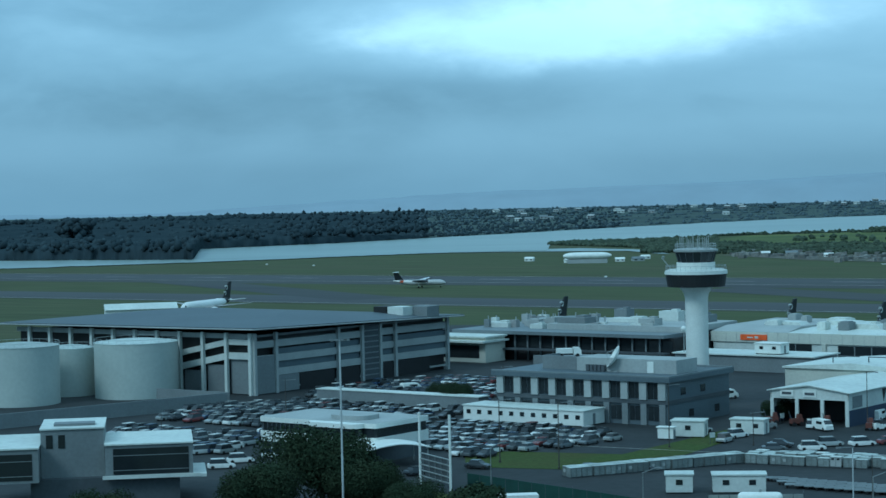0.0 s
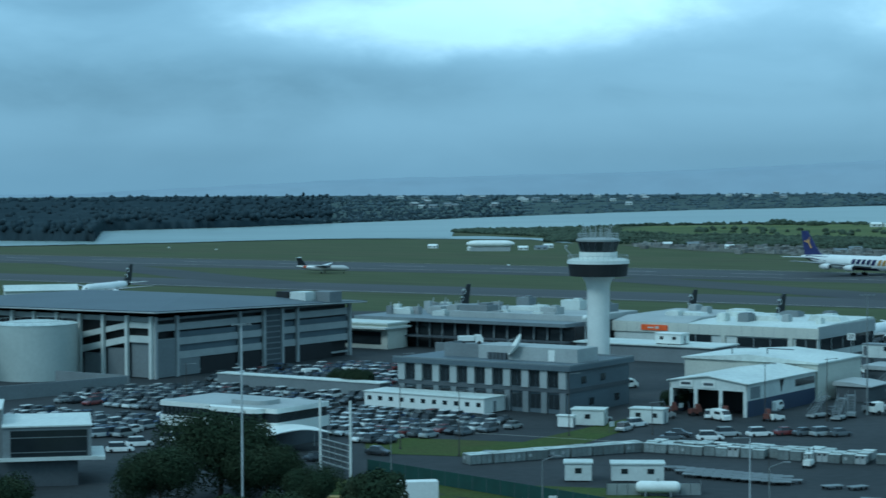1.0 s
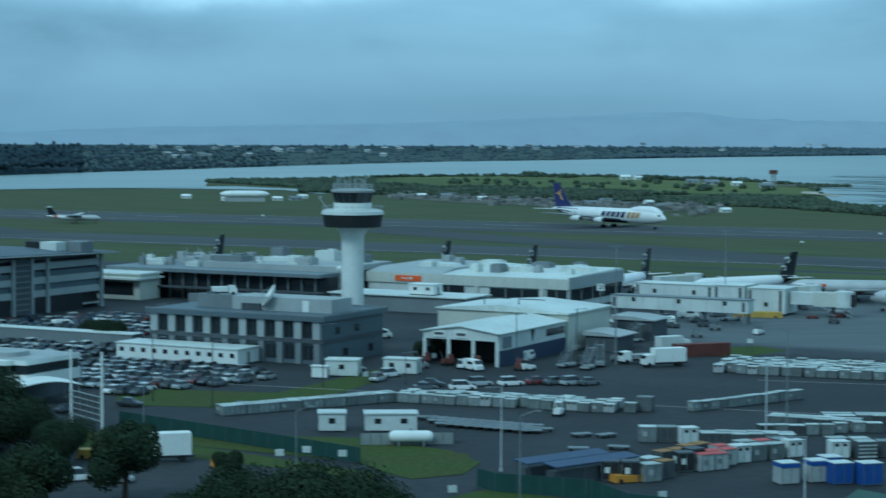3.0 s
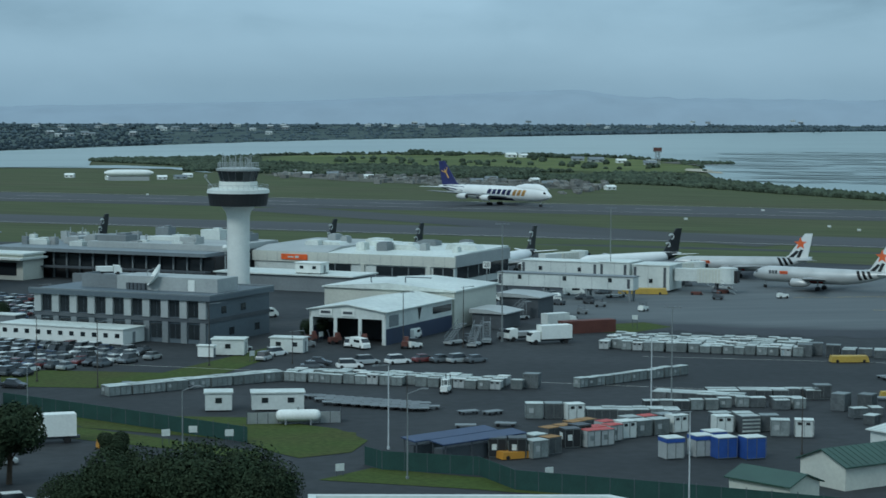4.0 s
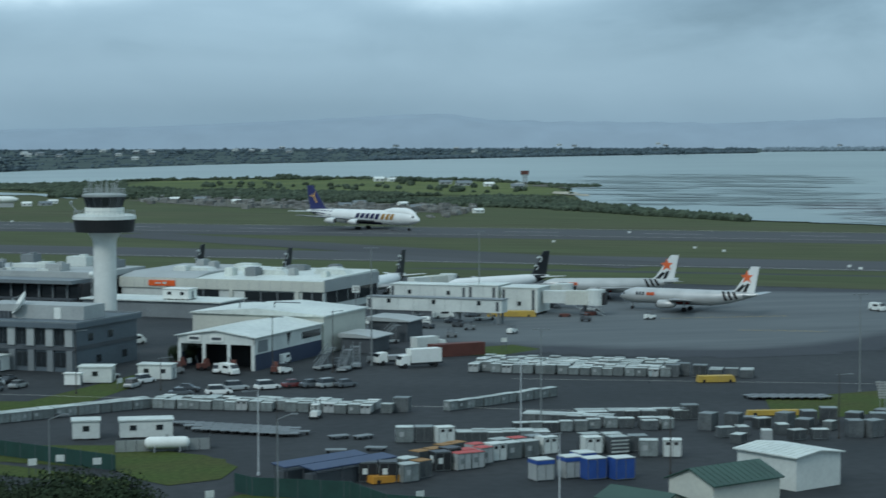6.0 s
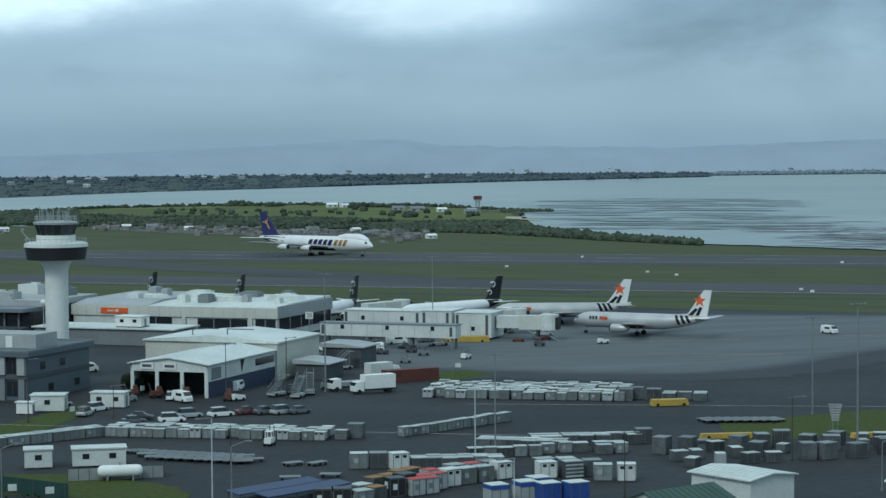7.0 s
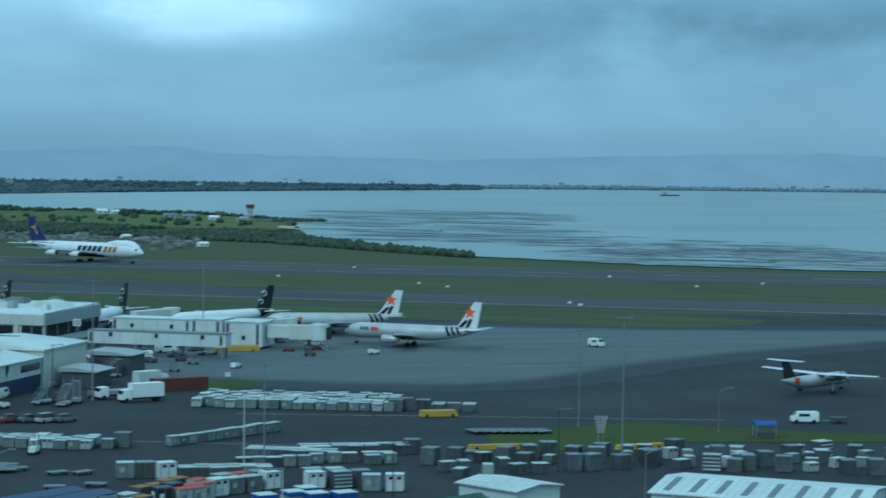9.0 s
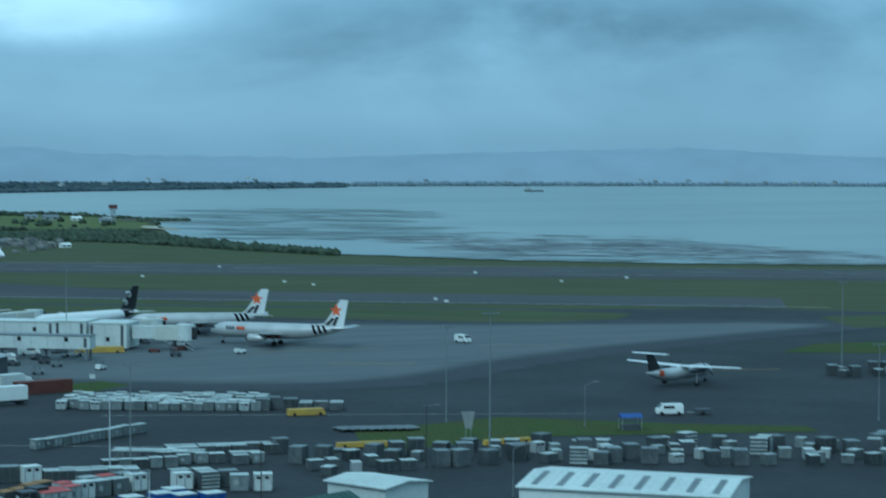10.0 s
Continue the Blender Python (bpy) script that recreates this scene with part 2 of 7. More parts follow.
    "car_white": mat("white_car_paint", (0.70, 0.71, 0.6603), 0.25, vary=0.04, spec=0.6),
    "car_silver": mat("silver_car_paint", (0.36, 0.38, 0.3627), 0.25, metal=0.3, vary=0.05, spec=0.6, island=0.2),
    "car_grey": mat("grey_car_paint", (0.085, 0.095, 0.0977), 0.22, vary=0.05, spec=0.7, island=0.3),
    "car_black": mat("black_car_paint", (0.014, 0.016, 0.0177), 0.18, vary=0.05, spec=0.8),
    "car_blue": mat("blue_car_paint", (0.03, 0.05, 0.10), 0.2, vary=0.05, spec=0.7),
    "car_red": mat("red_car_paint", (0.13, 0.03, 0.0279), 0.22, vary=0.05, spec=0.6),
    "slate": mat("slate_fascia", (0.10, 0.125, 0.1395), 0.55, vary=0.1, scale=0.15, fine_scale=2.0, second=(0.08, 0.10, 0.1116)),
    "steel_blue": mat("blue_grey_roof", (0.035, 0.055, 0.11), 0.5, vary=0.12, scale=0.4),
    "green": mat("green_fence_mesh", (0.018, 0.055, 0.0446), 0.8, vary=0.2, scale=0.5),
    "green_roof": mat("green_roof_sheet", (0.035, 0.075, 0.0558), 0.55, vary=0.12, scale=0.3),
    "tyre": mat("black_rubber", (0.015, 0.015, 0.0149), 0.85, vary=0.2),
    "skin": mat("aircraft_white", (0.74, 0.75, 0.7068), 0.3, vary=0.03, scale=0.2, second=(0.66, 0.67, 0.6324)),
    "silver": mat("aircraft_silver", (0.50, 0.51, 0.4836), 0.32, metal=0.25, vary=0.05, scale=0.2),
    "purple": mat("aircraft_navy", (0.030, 0.034, 0.12), 0.35, vary=0.05),
    "gold": mat("aircraft_gold", (0.60, 0.36, 0.10), 0.4, vary=0.05),
    "char": mat("aircraft_black", (0.015, 0.017, 0.0186), 0.35, vary=0.1),
    "star": mat("aircraft_orange", (0.72, 0.14, 0.04), 0.4, vary=0.04),
    "rubble": mat("rubble", (0.15, 0.15, 0.1348), 0.9, vary=0.3, scale=0.1, fine_scale=0.6, second=(0.28, 0.28, 0.2511), island=0.4),
    "pale": mat("pale_grey_metal", (0.30, 0.31, 0.2976), 0.45, vary=0.1, scale=0.6),
}


# ---- mesh helpers ----
def box(bm, x, y, z, sx, sy, sz, rz=0.0):
    """A box with its base centre at x, y, z."""
    m = pose(x, y, z + sz / 2, 0, 0, rz) @ Matrix.Diagonal((sx, sy, sz, 1))
    bmesh.ops.create_cube(bm, size=1.0, matrix=m)


def span_box(bm, x0, y0, z0, x1, y1, z1):
    box(bm, (x0 + x1) / 2, (y0 + y1) / 2, min(z0, z1), abs(x1 - x0), abs(y1 - y0), abs(z1 - z0))


def rod(bm, p0, p1, r0, r1=None, seg=10):
    p0, p1 = Vector(p0), Vector(p1)
    d = p1 - p0
    m = Matrix.Translation((p0 + p1) / 2) @ d.to_track_quat("Z", "Y").to_matrix().to_4x4()
    bmesh.ops.create_cone(bm, cap_ends=True, segments=seg, radius1=r0, radius2=r0 if r1 is None else r1, depth=d.length, matrix=m)


def prism(bm, outline, depth_vec):
    """A closed outline of points pushed along depth_vec."""
    a = [bm.verts.new(p) for p in outline]
    b = [bm.verts.new(Vector(p) + Vector(depth_vec)) for p in outline]
    n = len(a)
    bm.faces.new(a)
    bm.faces.new(b[::-1])
    for i in range(n):
        bm.faces.new((a[i], b[i], b[(i + 1) % n], a[(i + 1) % n]))


def loft(bm, rings, cap=True):
    """Rings of equally many points joined into a skin."""
    vs = [[bm.verts.new(p) for p in r] for r in rings]
    n = len(vs[0])
    for r0, r1 in zip(vs, vs[1:]):
        for i in range(n):
            bm.faces.new((r0[i], r0[(i + 1) % n], r1[(i + 1) % n], r1[i]))
    if cap:
        bm.faces.new(vs[0][::-1])
        bm.faces.new(vs[-1])


def lathe(bm, profile, seg=28, x=0.0, y=0.0):
    rings = [[(x + r * math.cos(2 * math.pi * i / seg), y + r * math.sin(2 * math.pi * i / seg), z) for i in range(seg)] for r, z in profile]
    loft(bm, rings)


def mesh(name, bm, material, smooth=False):
    bmesh.ops.recalc_face_normals(bm, faces=bm.faces)
    me = bpy.data.meshes.new(name)
    bm.to_mesh(me)
    bm.free()
    me.materials.append(material)
    if smooth:
        me.polygons.foreach_set("use_smooth", [True] * len(me.polygons))
        me.set_sharp_from_angle(angle=radians(38))
    return me


def part(name, bm, material, parent, label="", smooth=False):
    ob = new(name, mesh(name, bm, material, smooth))
    ob.parent = parent
    if label:
        tagged(ob, label)
    return ob


def thing(name, m, label, category, group="", kind=""):
    ob = new(name)
    ob.matrix_basis = m
    ob.empty_display_size = 0.5
    return tagged(ob, label, category, group, kind)


def solid(name, bm, material, m, label, category, group="", kind="", smooth=False):
    """A thing that is one mesh."""
    ob = new(name, mesh(name, bm, material, smooth))
    ob.matrix_basis = m
    return tagged(ob, label, category, group, kind)


GRID = pose(0, 0, 0, 0, 0, -37)


def at(a, b, z=0.0, rz=0.0):
    """A pose on the airport's building grid: a along the fronts, b back from them."""
    return GRID @ pose(a, b, z, 0, 0, rz)


def polar(az, r, z=0.0):
    a = radians(az)
    return Vector((r * math.sin(a), r * math.cos(a), z))


def flat(name, outline, z, material, label, category, m=None, kind="structure"):
    bm = bmesh.new()
    bm.faces.new([bm.verts.new((p[0], p[1], 0)) for p in outline])
    bmesh.ops.triangulate(bm, faces=bm.faces)
    ob = new(name, mesh(name, bm, material))
    ob.matrix_basis = (m or Matrix()) @ pose(0, 0, z)
    for poly in ob.data.polygons:
        if poly.normal.z < 0:
            poly.flip()
    return tagged(ob, label, category, kind=kind)


# ---- ground, water, distance ----
bm = bmesh.new()
bmesh.ops.create_circle(bm, cap_ends=True, segments=96, radius=4950)
ground = tagged(new("ground", mesh("ground", bm, M["grass"])), "dull green airfield grass reaching to the horizon", "grass", kind="structure")

NEAR = [(-40, 1380), (-12, 1385), (-7, 1410), (-4.5, 1435), (-0.7, 1490), (2.9, 1500), (3.0, 1690), (5, 1720), (8.3, 1873), (12.1, 1925), (14.6, 1905), (16.8, 1858), (18.0, 1775), (19.2, 1700), (19.75, 1600), (19.9, 1450), (20.2, 1300), (20.7, 1200), (22.2, 1126), (23.5, 1075), (24.8, 1033), (29.5, 977), (34.2, 956), (40, 965), (70, 1000)]
FAR = [(-40, 1600), (-12, 1560), (-6.9, 1470), (-6.8, 1750), (-3, 1840), (1.8, 2075), (5, 2290), (9.9, 2640), (12.5, 2780), (16.2, 3080), (20.1, 3390), (25, 3820), (25.1, 4020), (31, 4270), (40, 4600), (70, 4600)]


def coast(points, az):
    """Distance to a coast at a bearing, with a ragged edge."""
    d = float(np.interp(az, [p[0] for p in points], [p[1] for p in points]))
    return d * (1 + 0.006 * noise.noise((az * 1.7, 0, 3.0)) + 0.003 * noise.noise((az * 7.0, 0, 9.0)))


bm = bmesh.new()
last = None
for az in np.concatenate([np.linspace(-40, -14, 20), np.linspace(-13.9, 44, 700), np.linspace(44.5, 70, 20)]):
    pair = (bm.verts.new(polar(az, coast(NEAR, az), 0.5)), bm.verts.new(polar(az, coast(FAR, az), 0.5)))
    if last:
        bm.faces.new((last[0], pair[0], pair[1], last[1]))
    last = pair
tagged(new("water", mesh("water", bm, M["water"])), "pale grey-green harbour water under cloud", "water", kind="structure")

# ---- runway, taxiway, apron ----
def strip(name, p, q, w, z, material, label, category):
    p, q = Vector(p), Vector(q)
    d = (q - p).normalized()
    side = Vector((-d.y, d.x)) * w / 2
    return flat(name, [p + side, q + side, q - side, p - side], z, material, label, category)


strip("runway_shoulder", (-400, 1311), (1120, 308), 84, 0.05, M["shoulder"], "dark stained asphalt shoulder along the runway", "runway")
strip("runway", (-400, 1325), (1120, 322), 46, 0.09, M["runway"], "long grey asphalt runway with rubber marks", "runway")
strip("taxiway", (-420, 1143), (420, 555), 50, 0.06, M["runway"], "dark asphalt taxiway beside the runway", "taxiway")
strip("exit_taxiway", (120, 905), (262, 640), 34, 0.08, M["shoulder"], "dark asphalt link from runway to taxiway", "taxiway")
strip("exit_taxiway", (-150, 1120), (-30, 880), 30, 0.08, M["shoulder"], "dark asphalt link from runway to taxiway", "taxiway")
for p, q, w in (((-400, 1290), (1120, 287), 0.9), ((-400, 1363), (1120, 360), 0.8), ((-420, 1117), (420, 529), 0.7)):
    strip("edge_line", p, q, w, 0.12, M["white_line"], "worn pale edge line of the paving", "marking")
flat("apron", [(-420, 330), (-420, 560), (-230, 640), (-60, 650), (-14, 668), (140, 640), (140, 200), (-30, 180), (-200, 190), (-330, 240)], 0.04, M["asphalt"], "dark asphalt apron and service yard", "apron", GRID)


def inside(x, y, poly):
    """Distance to the edge of a closed outline; negative outside."""
    best, odd = 1e9, False
    for i, (x0, y0) in enumerate(poly):
        x1, y1 = poly[(i + 1) % len(poly)]
        dx, dy = x1 - x0, y1 - y0
        u = max(0.0, min(1.0, ((x - x0) * dx + (y - y0) * dy) / (dx * dx + dy * dy)))
        best = min(best, math.hypot(x - x0 - u * dx, y - y0 - u * dy))
        if (y0 > y) != (y1 > y) and x < x0 + (y - y0) * dx / dy:
            odd = not odd
    return best if odd else -best


def worn_concrete():
    """Pale concrete that wears out into the asphalt round it."""
    m = mat("worn_concrete", (0.026, 0.029, 0.033), 0.82, vary=0.16, scale=0.06, fine_scale=0.5, second=(0.034, 0.037, 0.041))
    n, l = m.node_tree.nodes, m.node_tree.links
    b = n["Principled BSDF"]
    old = b.inputs["Base Color"].links[0].from_socket
    at_, geo, mp, tx = n.new("ShaderNodeAttribute"), n.new("ShaderNodeNewGeometry"), n.new("ShaderNodeMapping"), n.new("ShaderNodeTexNoise")
    at_.attribute_name = "wear"
    mp.inputs["Rotation"].default_value = (0, 0, radians(27))
    mp.inputs["Scale"].default_value = (0.018, 0.12, 1)
    tx.inputs["Scale"].default_value, tx.inputs["Detail"].default_value, tx.inputs["Roughness"].default_value = 1.0, 8, 0.65
    l.new(geo.outputs["Position"], mp.inputs[0])
    l.new(mp.outputs[0], tx.inputs["Vector"])
    add = n.new("ShaderNodeMath")
    l.new(at_.outputs["Fac"], add.inputs[0])
    l.new(tx.outputs[0], add.inputs[1])
    r = n.new("ShaderNodeMapRange")
    r.inputs[1].default_value, r.inputs[2].default_value = 0.86, 1.80
    l.new(add.outputs[0], r.inputs[0])
    mx = n.new("ShaderNodeMix")
    mx.data_type = "RGBA"
    l.new(r.outputs[0], mx.inputs["Factor"])
    l.new(old, mx.inputs["A"])
    mx.inputs["B"].default_value = (0.125, 0.140, 0.138, 1)
    l.new(mx.outputs["Result"], b.inputs["Base Color"])
    return m


M["worn"] = worn_concrete()
STAND = [(112, 425), (156, 394), (178, 384), (201, 388), (224, 405), (247, 419), (278, 433), (330, 450), (372, 462), (384, 478), (360, 496), (320, 508), (285, 520), (240, 545), (170, 510), (110, 480)]
step = 4.0
nx, ny = 100, 50
verts = [(92 + i * step, 366 + j * step, 0.085) for j in range(ny + 1) for i in range(nx + 1)]
faces = [(j * (nx + 1) + i, j * (nx + 1) + i + 1, (j + 1) * (nx + 1) + i + 1, (j + 1) * (nx + 1) + i) for j in range(ny) for i in range(nx)]
keep = [inside(v[0], v[1], STAND) for v in verts]
faces = [f for f in faces if max(keep[i] for i in f) > -5]
me = bpy.data.meshes.new("apron_concrete")
me.from_pydata(verts, [], faces)
wear = me.attributes.new("wear", "FLOAT", "POINT")
wear.data.foreach_set("value", [max(0.0, min(1.0, (k + 1) / 13)) for k in keep])
me.materials.append(M["worn"])
tagged(new("apron_concrete", me), "pale stained concrete worn into the asphalt apron", "apron", kind="structure")



# ---- peninsula, far shore, hills ----
_ico = bmesh.new()
bmesh.ops.create_icosphere(_ico, subdivisions=1, radius=1.0)
ICO_V, ICO_F = [v.co.copy() for v in _ico.verts], [[v.index for v in f.verts] for f in _ico.faces]
_ico.free()


def clumps(bm, spots, rmin, rmax, squash=0.75):
    """Rough lumps of foliage, each of uneven outline and made of a few smaller ones."""
    for p in spots:
        for k in range(3):
            r = random.uniform(rmin, rmax) * (1.0, 0.7, 0.6)[k]
            q = Vector((p[0] + (0 if k == 0 else random.uniform(-1, 1) * r), p[1] + (0 if k == 0 else random.uniform(-1, 1) * r), p[2] + r * squash * (0.5 if k == 0 else random.uniform(0.3, 1.1))))
            vs = [bm.verts.new(q + Vector((c.x * r * random.uniform(0.85, 1.2), c.y * r * random.uniform(0.85, 1.2), c.z * r * squash * random.uniform(0.8, 1.15)))) for c in ICO_V]
            for f in ICO_F:
                bm.faces.new([vs[i] for i in f])


def soft(me):
    me.polygons.foreach_set("use_smooth", [True] * len(me.polygons))
    return me


def scatter(az0, az1, r_in, r_out, n):
    """Places between two coasts; r_in and r_out are functions of the bearing."""
    got = []
    for _ in range(n):
        az = random.uniform(az0, az1)
        got.append(polar(az, random.uniform(r_in(az), r_out(az))))
    return got


def line(*points):
    return lambda az: float(np.interp(az, [p[0] for p in points], [p[1] for p in points]))


def bushes(bm, spots, rmin, rmax, squash=0.8):
    """Single small rough bushes."""
    for p in spots:
        r = random.uniform(rmin, rmax)
        h = squash * random.uniform(0.75, 1.3)
        vs = [bm.verts.new((p[0] + c.x * r * random.uniform(0.7, 1.35), p[1] + c.y * r * random.uniform(0.7, 1.35), p[2] + r * h * (0.6 + c.z * random.uniform(0.7, 1.2)))) for c in ICO_V]
        for f in ICO_F:
            bm.faces.new([vs[i] for i in f])


# mangrove belt on the near side of the peninsula, and its thin ends
belt_in, belt_out = line((3, 1455), (8, 1360), (12, 1300), (16.7, 1225), (19.1, 1180), (20.4, 1120), (22, 1080), (24.8, 1022)), line((3, 1500), (6, 1560), (8, 1590), (12, 1520), (16.7, 1400), (18.6, 1365), (19.6, 1330), (20.4, 1230), (22, 1122), (24.8, 1032))
bm = bmesh.new()
pts = [p for p in scatter(5.5, 20.6, belt_in, belt_out, 8200) if noise.noise((p.x * 0.009, p.y * 0.02, 0)) > -0.12]
bushes(bm, pts, 0.9, 2.2, 0.85)
bushes(bm, scatter(19.4, 24.75, line((19.4, 1165), (22, 1088), (24.75, 1024)), line((19.4, 1300), (20.4, 1225), (22, 1121), (24.75, 1031)), 1700), 0.9, 2.3, 0.9)
clumps(bm, scatter(19.6, 23.2, line((19.6, 1190), (23.2, 1066)), line((19.6, 1290), (23.2, 1080)), 40), 1.5, 2.8, 1.0)
tagged(new("mangroves", mesh("mangroves", bm, M["wood"])), "dark green mangrove scrub along the shore", "shrubs", kind="stuff")
bm = bmesh.new()
bushes(bm, scatter(2.95, 7.6, line((2.9, 1655), (4.3, 1590), (6, 1500), (7.6, 1420)), line((2.9, 1680), (4.3, 1732), (7.6, 1770)), 2600), 1.0, 2.3, 0.7)
clumps(bm, scatter(8, 19, line((8, 1840), (14, 1860), (19, 1660)), line((8, 1860), (14, 1890), (19, 1700)), 34), 1.4, 3.0, 0.9)
clumps(bm, scatter(9, 19.3, line((9, 1600), (13, 1560), (19.3, 1430)), line((9, 1720), (13, 1780), (19.3, 1600)), 52), 1.4, 3.2, 0.9)
clumps(bm, [polar(c + random.gauss(0, 0.09), r + random.uniform(-12, 12)) for c, r in ((15.8, 1790), (15.5, 1795), (16.2, 1785), (16.7, 1500), (15.1, 1760), (17.9, 1755), (12.9, 1850), (9.9, 1640)) for _ in range(6)], 2.0, 3.6, 0.95)
edge = []
for _ in range(520):
    az = random.uniform(3.0, 19.9)
    edge.append(polar(az, coast(NEAR, az) - abs(random.gauss(0, 9)) - 2))
bushes(bm, edge, 1.0, 2.4, 0.7)
bushes(bm, scatter(19.2, 20.7, line((19.2, 1590), (20.7, 1608)), line((19.2, 1680), (20.2, 1650), (20.7, 1622)), 130), 1.0, 2.2, 0.8)
tagged(new("scrub", mesh("scrub", bm, M["wood"])), "scattered dark bushes on the low peninsula", "shrubs", kind="stuff")
bm = bmesh.new()
clumps(bm, [polar(12.0 + random.gauss(0, 0.16), 1880 + random.uniform(-8, 8), random.uniform(0, 2.2)) for _ in range(46)], 1.8, 3.4, 0.85)
tagged(new("tree_clump", mesh("tree_clump", bm, M["wood"])), "rounded dark clump of trees on the peninsula", "trees", kind="stuff")
flat("spit", [polar(a, r) for a, r in ((18.6, 1640), (19.8, 1575), (20.4, 1595), (20.72, 1612), (20.4, 1640), (19.4, 1700))], 0.56, M["bare"], "low scrubby spit running into the harbour", "ground")
flat("meadow", [polar(a, r) for a, r in ((6.5, 1600), (8.4, 1830), (12, 1895), (15, 1880), (18.0, 1750), (19.5, 1620), (19.7, 1420), (17, 1420), (12, 1520))], 0.25, M["meadow"], "bright green pasture on the peninsula", "grass")
flat("bare_ground", [polar(a, r) for a, r in ((7.6, 1340), (10, 1230), (13, 1165), (16.4, 1120), (17.4, 1150), (16.6, 1230), (13, 1300), (9.5, 1400))], 0.2, M["bare"], "patchy bare ground and rubble beyond the runway", "ground")
flat("sandbank", [polar(a, r) for a, r in ((19.35, 1445), (20.1, 1400), (20.4, 1385), (20.35, 1420), (19.9, 1480), (19.4, 1490))], 0.7, M["sand"], "small pale sandbank at the shore", "sand")
flat("tidal_inlet", [polar(a, r) for a, r in ((-2, 1500), (0.7, 1497), (3, 1480), (5.1, 1462), (6.0, 1385), (6.3, 1380), (5.6, 1480), (3.8, 1545), (2, 1540), (-1, 1530))], 0.3, M["water"], "narrow pale tidal inlet behind the field", "water")
# wet mud ribs and pale pools showing through the shallows
ribs = {"mud": bmesh.new(), "shallows": bmesh.new(), "shoal": bmesh.new()}
for i in range(790):
    kind_ = "mud" if random.random() < 0.62 else "shallows"
    if i < 640:
        az = 26.5 + 13.3 * random.random() ** 0.8
        r = float(np.interp(az, (26.5, 29.5, 32, 34.2, 35.8, 39.8), (1240, 1130, 1140, 1110, 1065, 1000))) + random.gauss(0, 1) * float(np.interp(az, (26.5, 32, 36, 39.8), (70, 75, 45, 14)))
        w, d = random.uniform(5, 26), random.uniform(2.5, 8)
    else:
        kind_ = "shoal"
        az = random.uniform(20.9, 27.0)
        r = random.uniform(1230 if az > 22.3 else 1420, 2050)
        w, d = random.uniform(12, 55), random.uniform(3, 11)
    if r < coast(NEAR, az) + d + 6:
        continue
    ring = []
    for k in range(14):
        t = 2 * math.pi * k / 14
        u = random.uniform(0.5, 1.25)
        ring.append(ribs[kind_].verts.new(polar(az + math.degrees((w * math.cos(t) * u - 0.9 * d * math.sin(t)) / r), r + d * math.sin(t) * u - 0.10 * w * math.cos(t), 0.52 + 0.0006 * i)))
    ribs[kind_].faces.new(ring)
tagged(new("mud_banks", mesh("mud_banks", ribs["mud"], M["mud"])), "low ribs of wet grey tidal mud", "mud", kind="stuff")
tagged(new("tidal_pools", mesh("tidal_pools", ribs["shallows"], M["shallows"])), "pale streaks of shallow water between mud ribs", "water", kind="stuff")
tagged(new("shoals", mesh("shoals", ribs["shoal"], M["shoal"])), "faint grey shoals under the shallow water", "mud", kind="stuff")
# woods and towns on the far shore
far_in = line((-12.5, 1590), (-6.9, 1480), (-6.7, 1765), (-3, 1860), (1.8, 2095), (5, 2310), (9.9, 2660), (16.2, 3100), (20.1, 3410), (25, 3840), (25.15, 4040), (31, 4290), (45, 4610))
# the wood: a closed canopy with an uneven top, and single crowns that stand out of it
rings_r = [0, 3, 9, 20, 36, 58, 85, 120, 165, 220, 290, 370, 470, 590, 730, 900, 1100, 1330, 1600, 1900]
rows_ = []
for k, dr in enumerate(rings_r):
    row = []
    for az in np.arange(-16.0, -0.39, 0.045):
        q = polar(az, far_in(az) + 5 + dr + 6 * noise.noise((az * 6, k * 0.6, 1)))
        thin = min(1.0, max(0.0, (-0.5 - az) / 4.2)) ** 0.5
        z = 9.5 + 3.2 * noise.noise((q.x * 0.012, q.y * 0.012, 2)) + 2.4 * noise.noise((q.x * 0.05, q.y * 0.05, 7)) + 1.5 * noise.noise((q.x * 0.16, q.y * 0.16, 4))
        row.append((q.x, q.y, 0.0 if k == 0 else max(0.4, z * thin * (0.72 if k == 1 else 1.0))))
    rows_.append(row)
bm = bmesh.new()
vs = [[bm.verts.new(p) for p in row] for row in rows_]
for r0, r1 in zip(vs, vs[1:]):
    for i in range(len(r0) - 1):
        bm.faces.new((r0[i], r0[i + 1], r1[i + 1], r1[i]))
bushes(bm, [(*random.choice(rows_[k])[:2], random.uniform(5.5, 9.5)) for k in range(1, len(rings_r)) for _ in range(70)], 1.6, 3.4, 1.1)
bushes(bm, [polar(random.uniform(-15, -4), far_in(-8) + random.uniform(1500, 1900), 8) for _ in range(240)], 3, 5.5, 0.9)
clumps(bm, [polar(-10.05 + random.gauss(0, 0.22), 1900 + random.uniform(-12, 12), 8 + 15 * random.random() ** 0.8) for _ in range(70)], 2.4, 4.6, 1.0)
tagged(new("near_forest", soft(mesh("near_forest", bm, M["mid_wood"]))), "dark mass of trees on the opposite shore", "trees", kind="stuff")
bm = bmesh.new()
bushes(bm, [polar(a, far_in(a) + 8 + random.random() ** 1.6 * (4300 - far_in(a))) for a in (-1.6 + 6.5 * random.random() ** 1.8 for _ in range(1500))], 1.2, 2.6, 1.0)
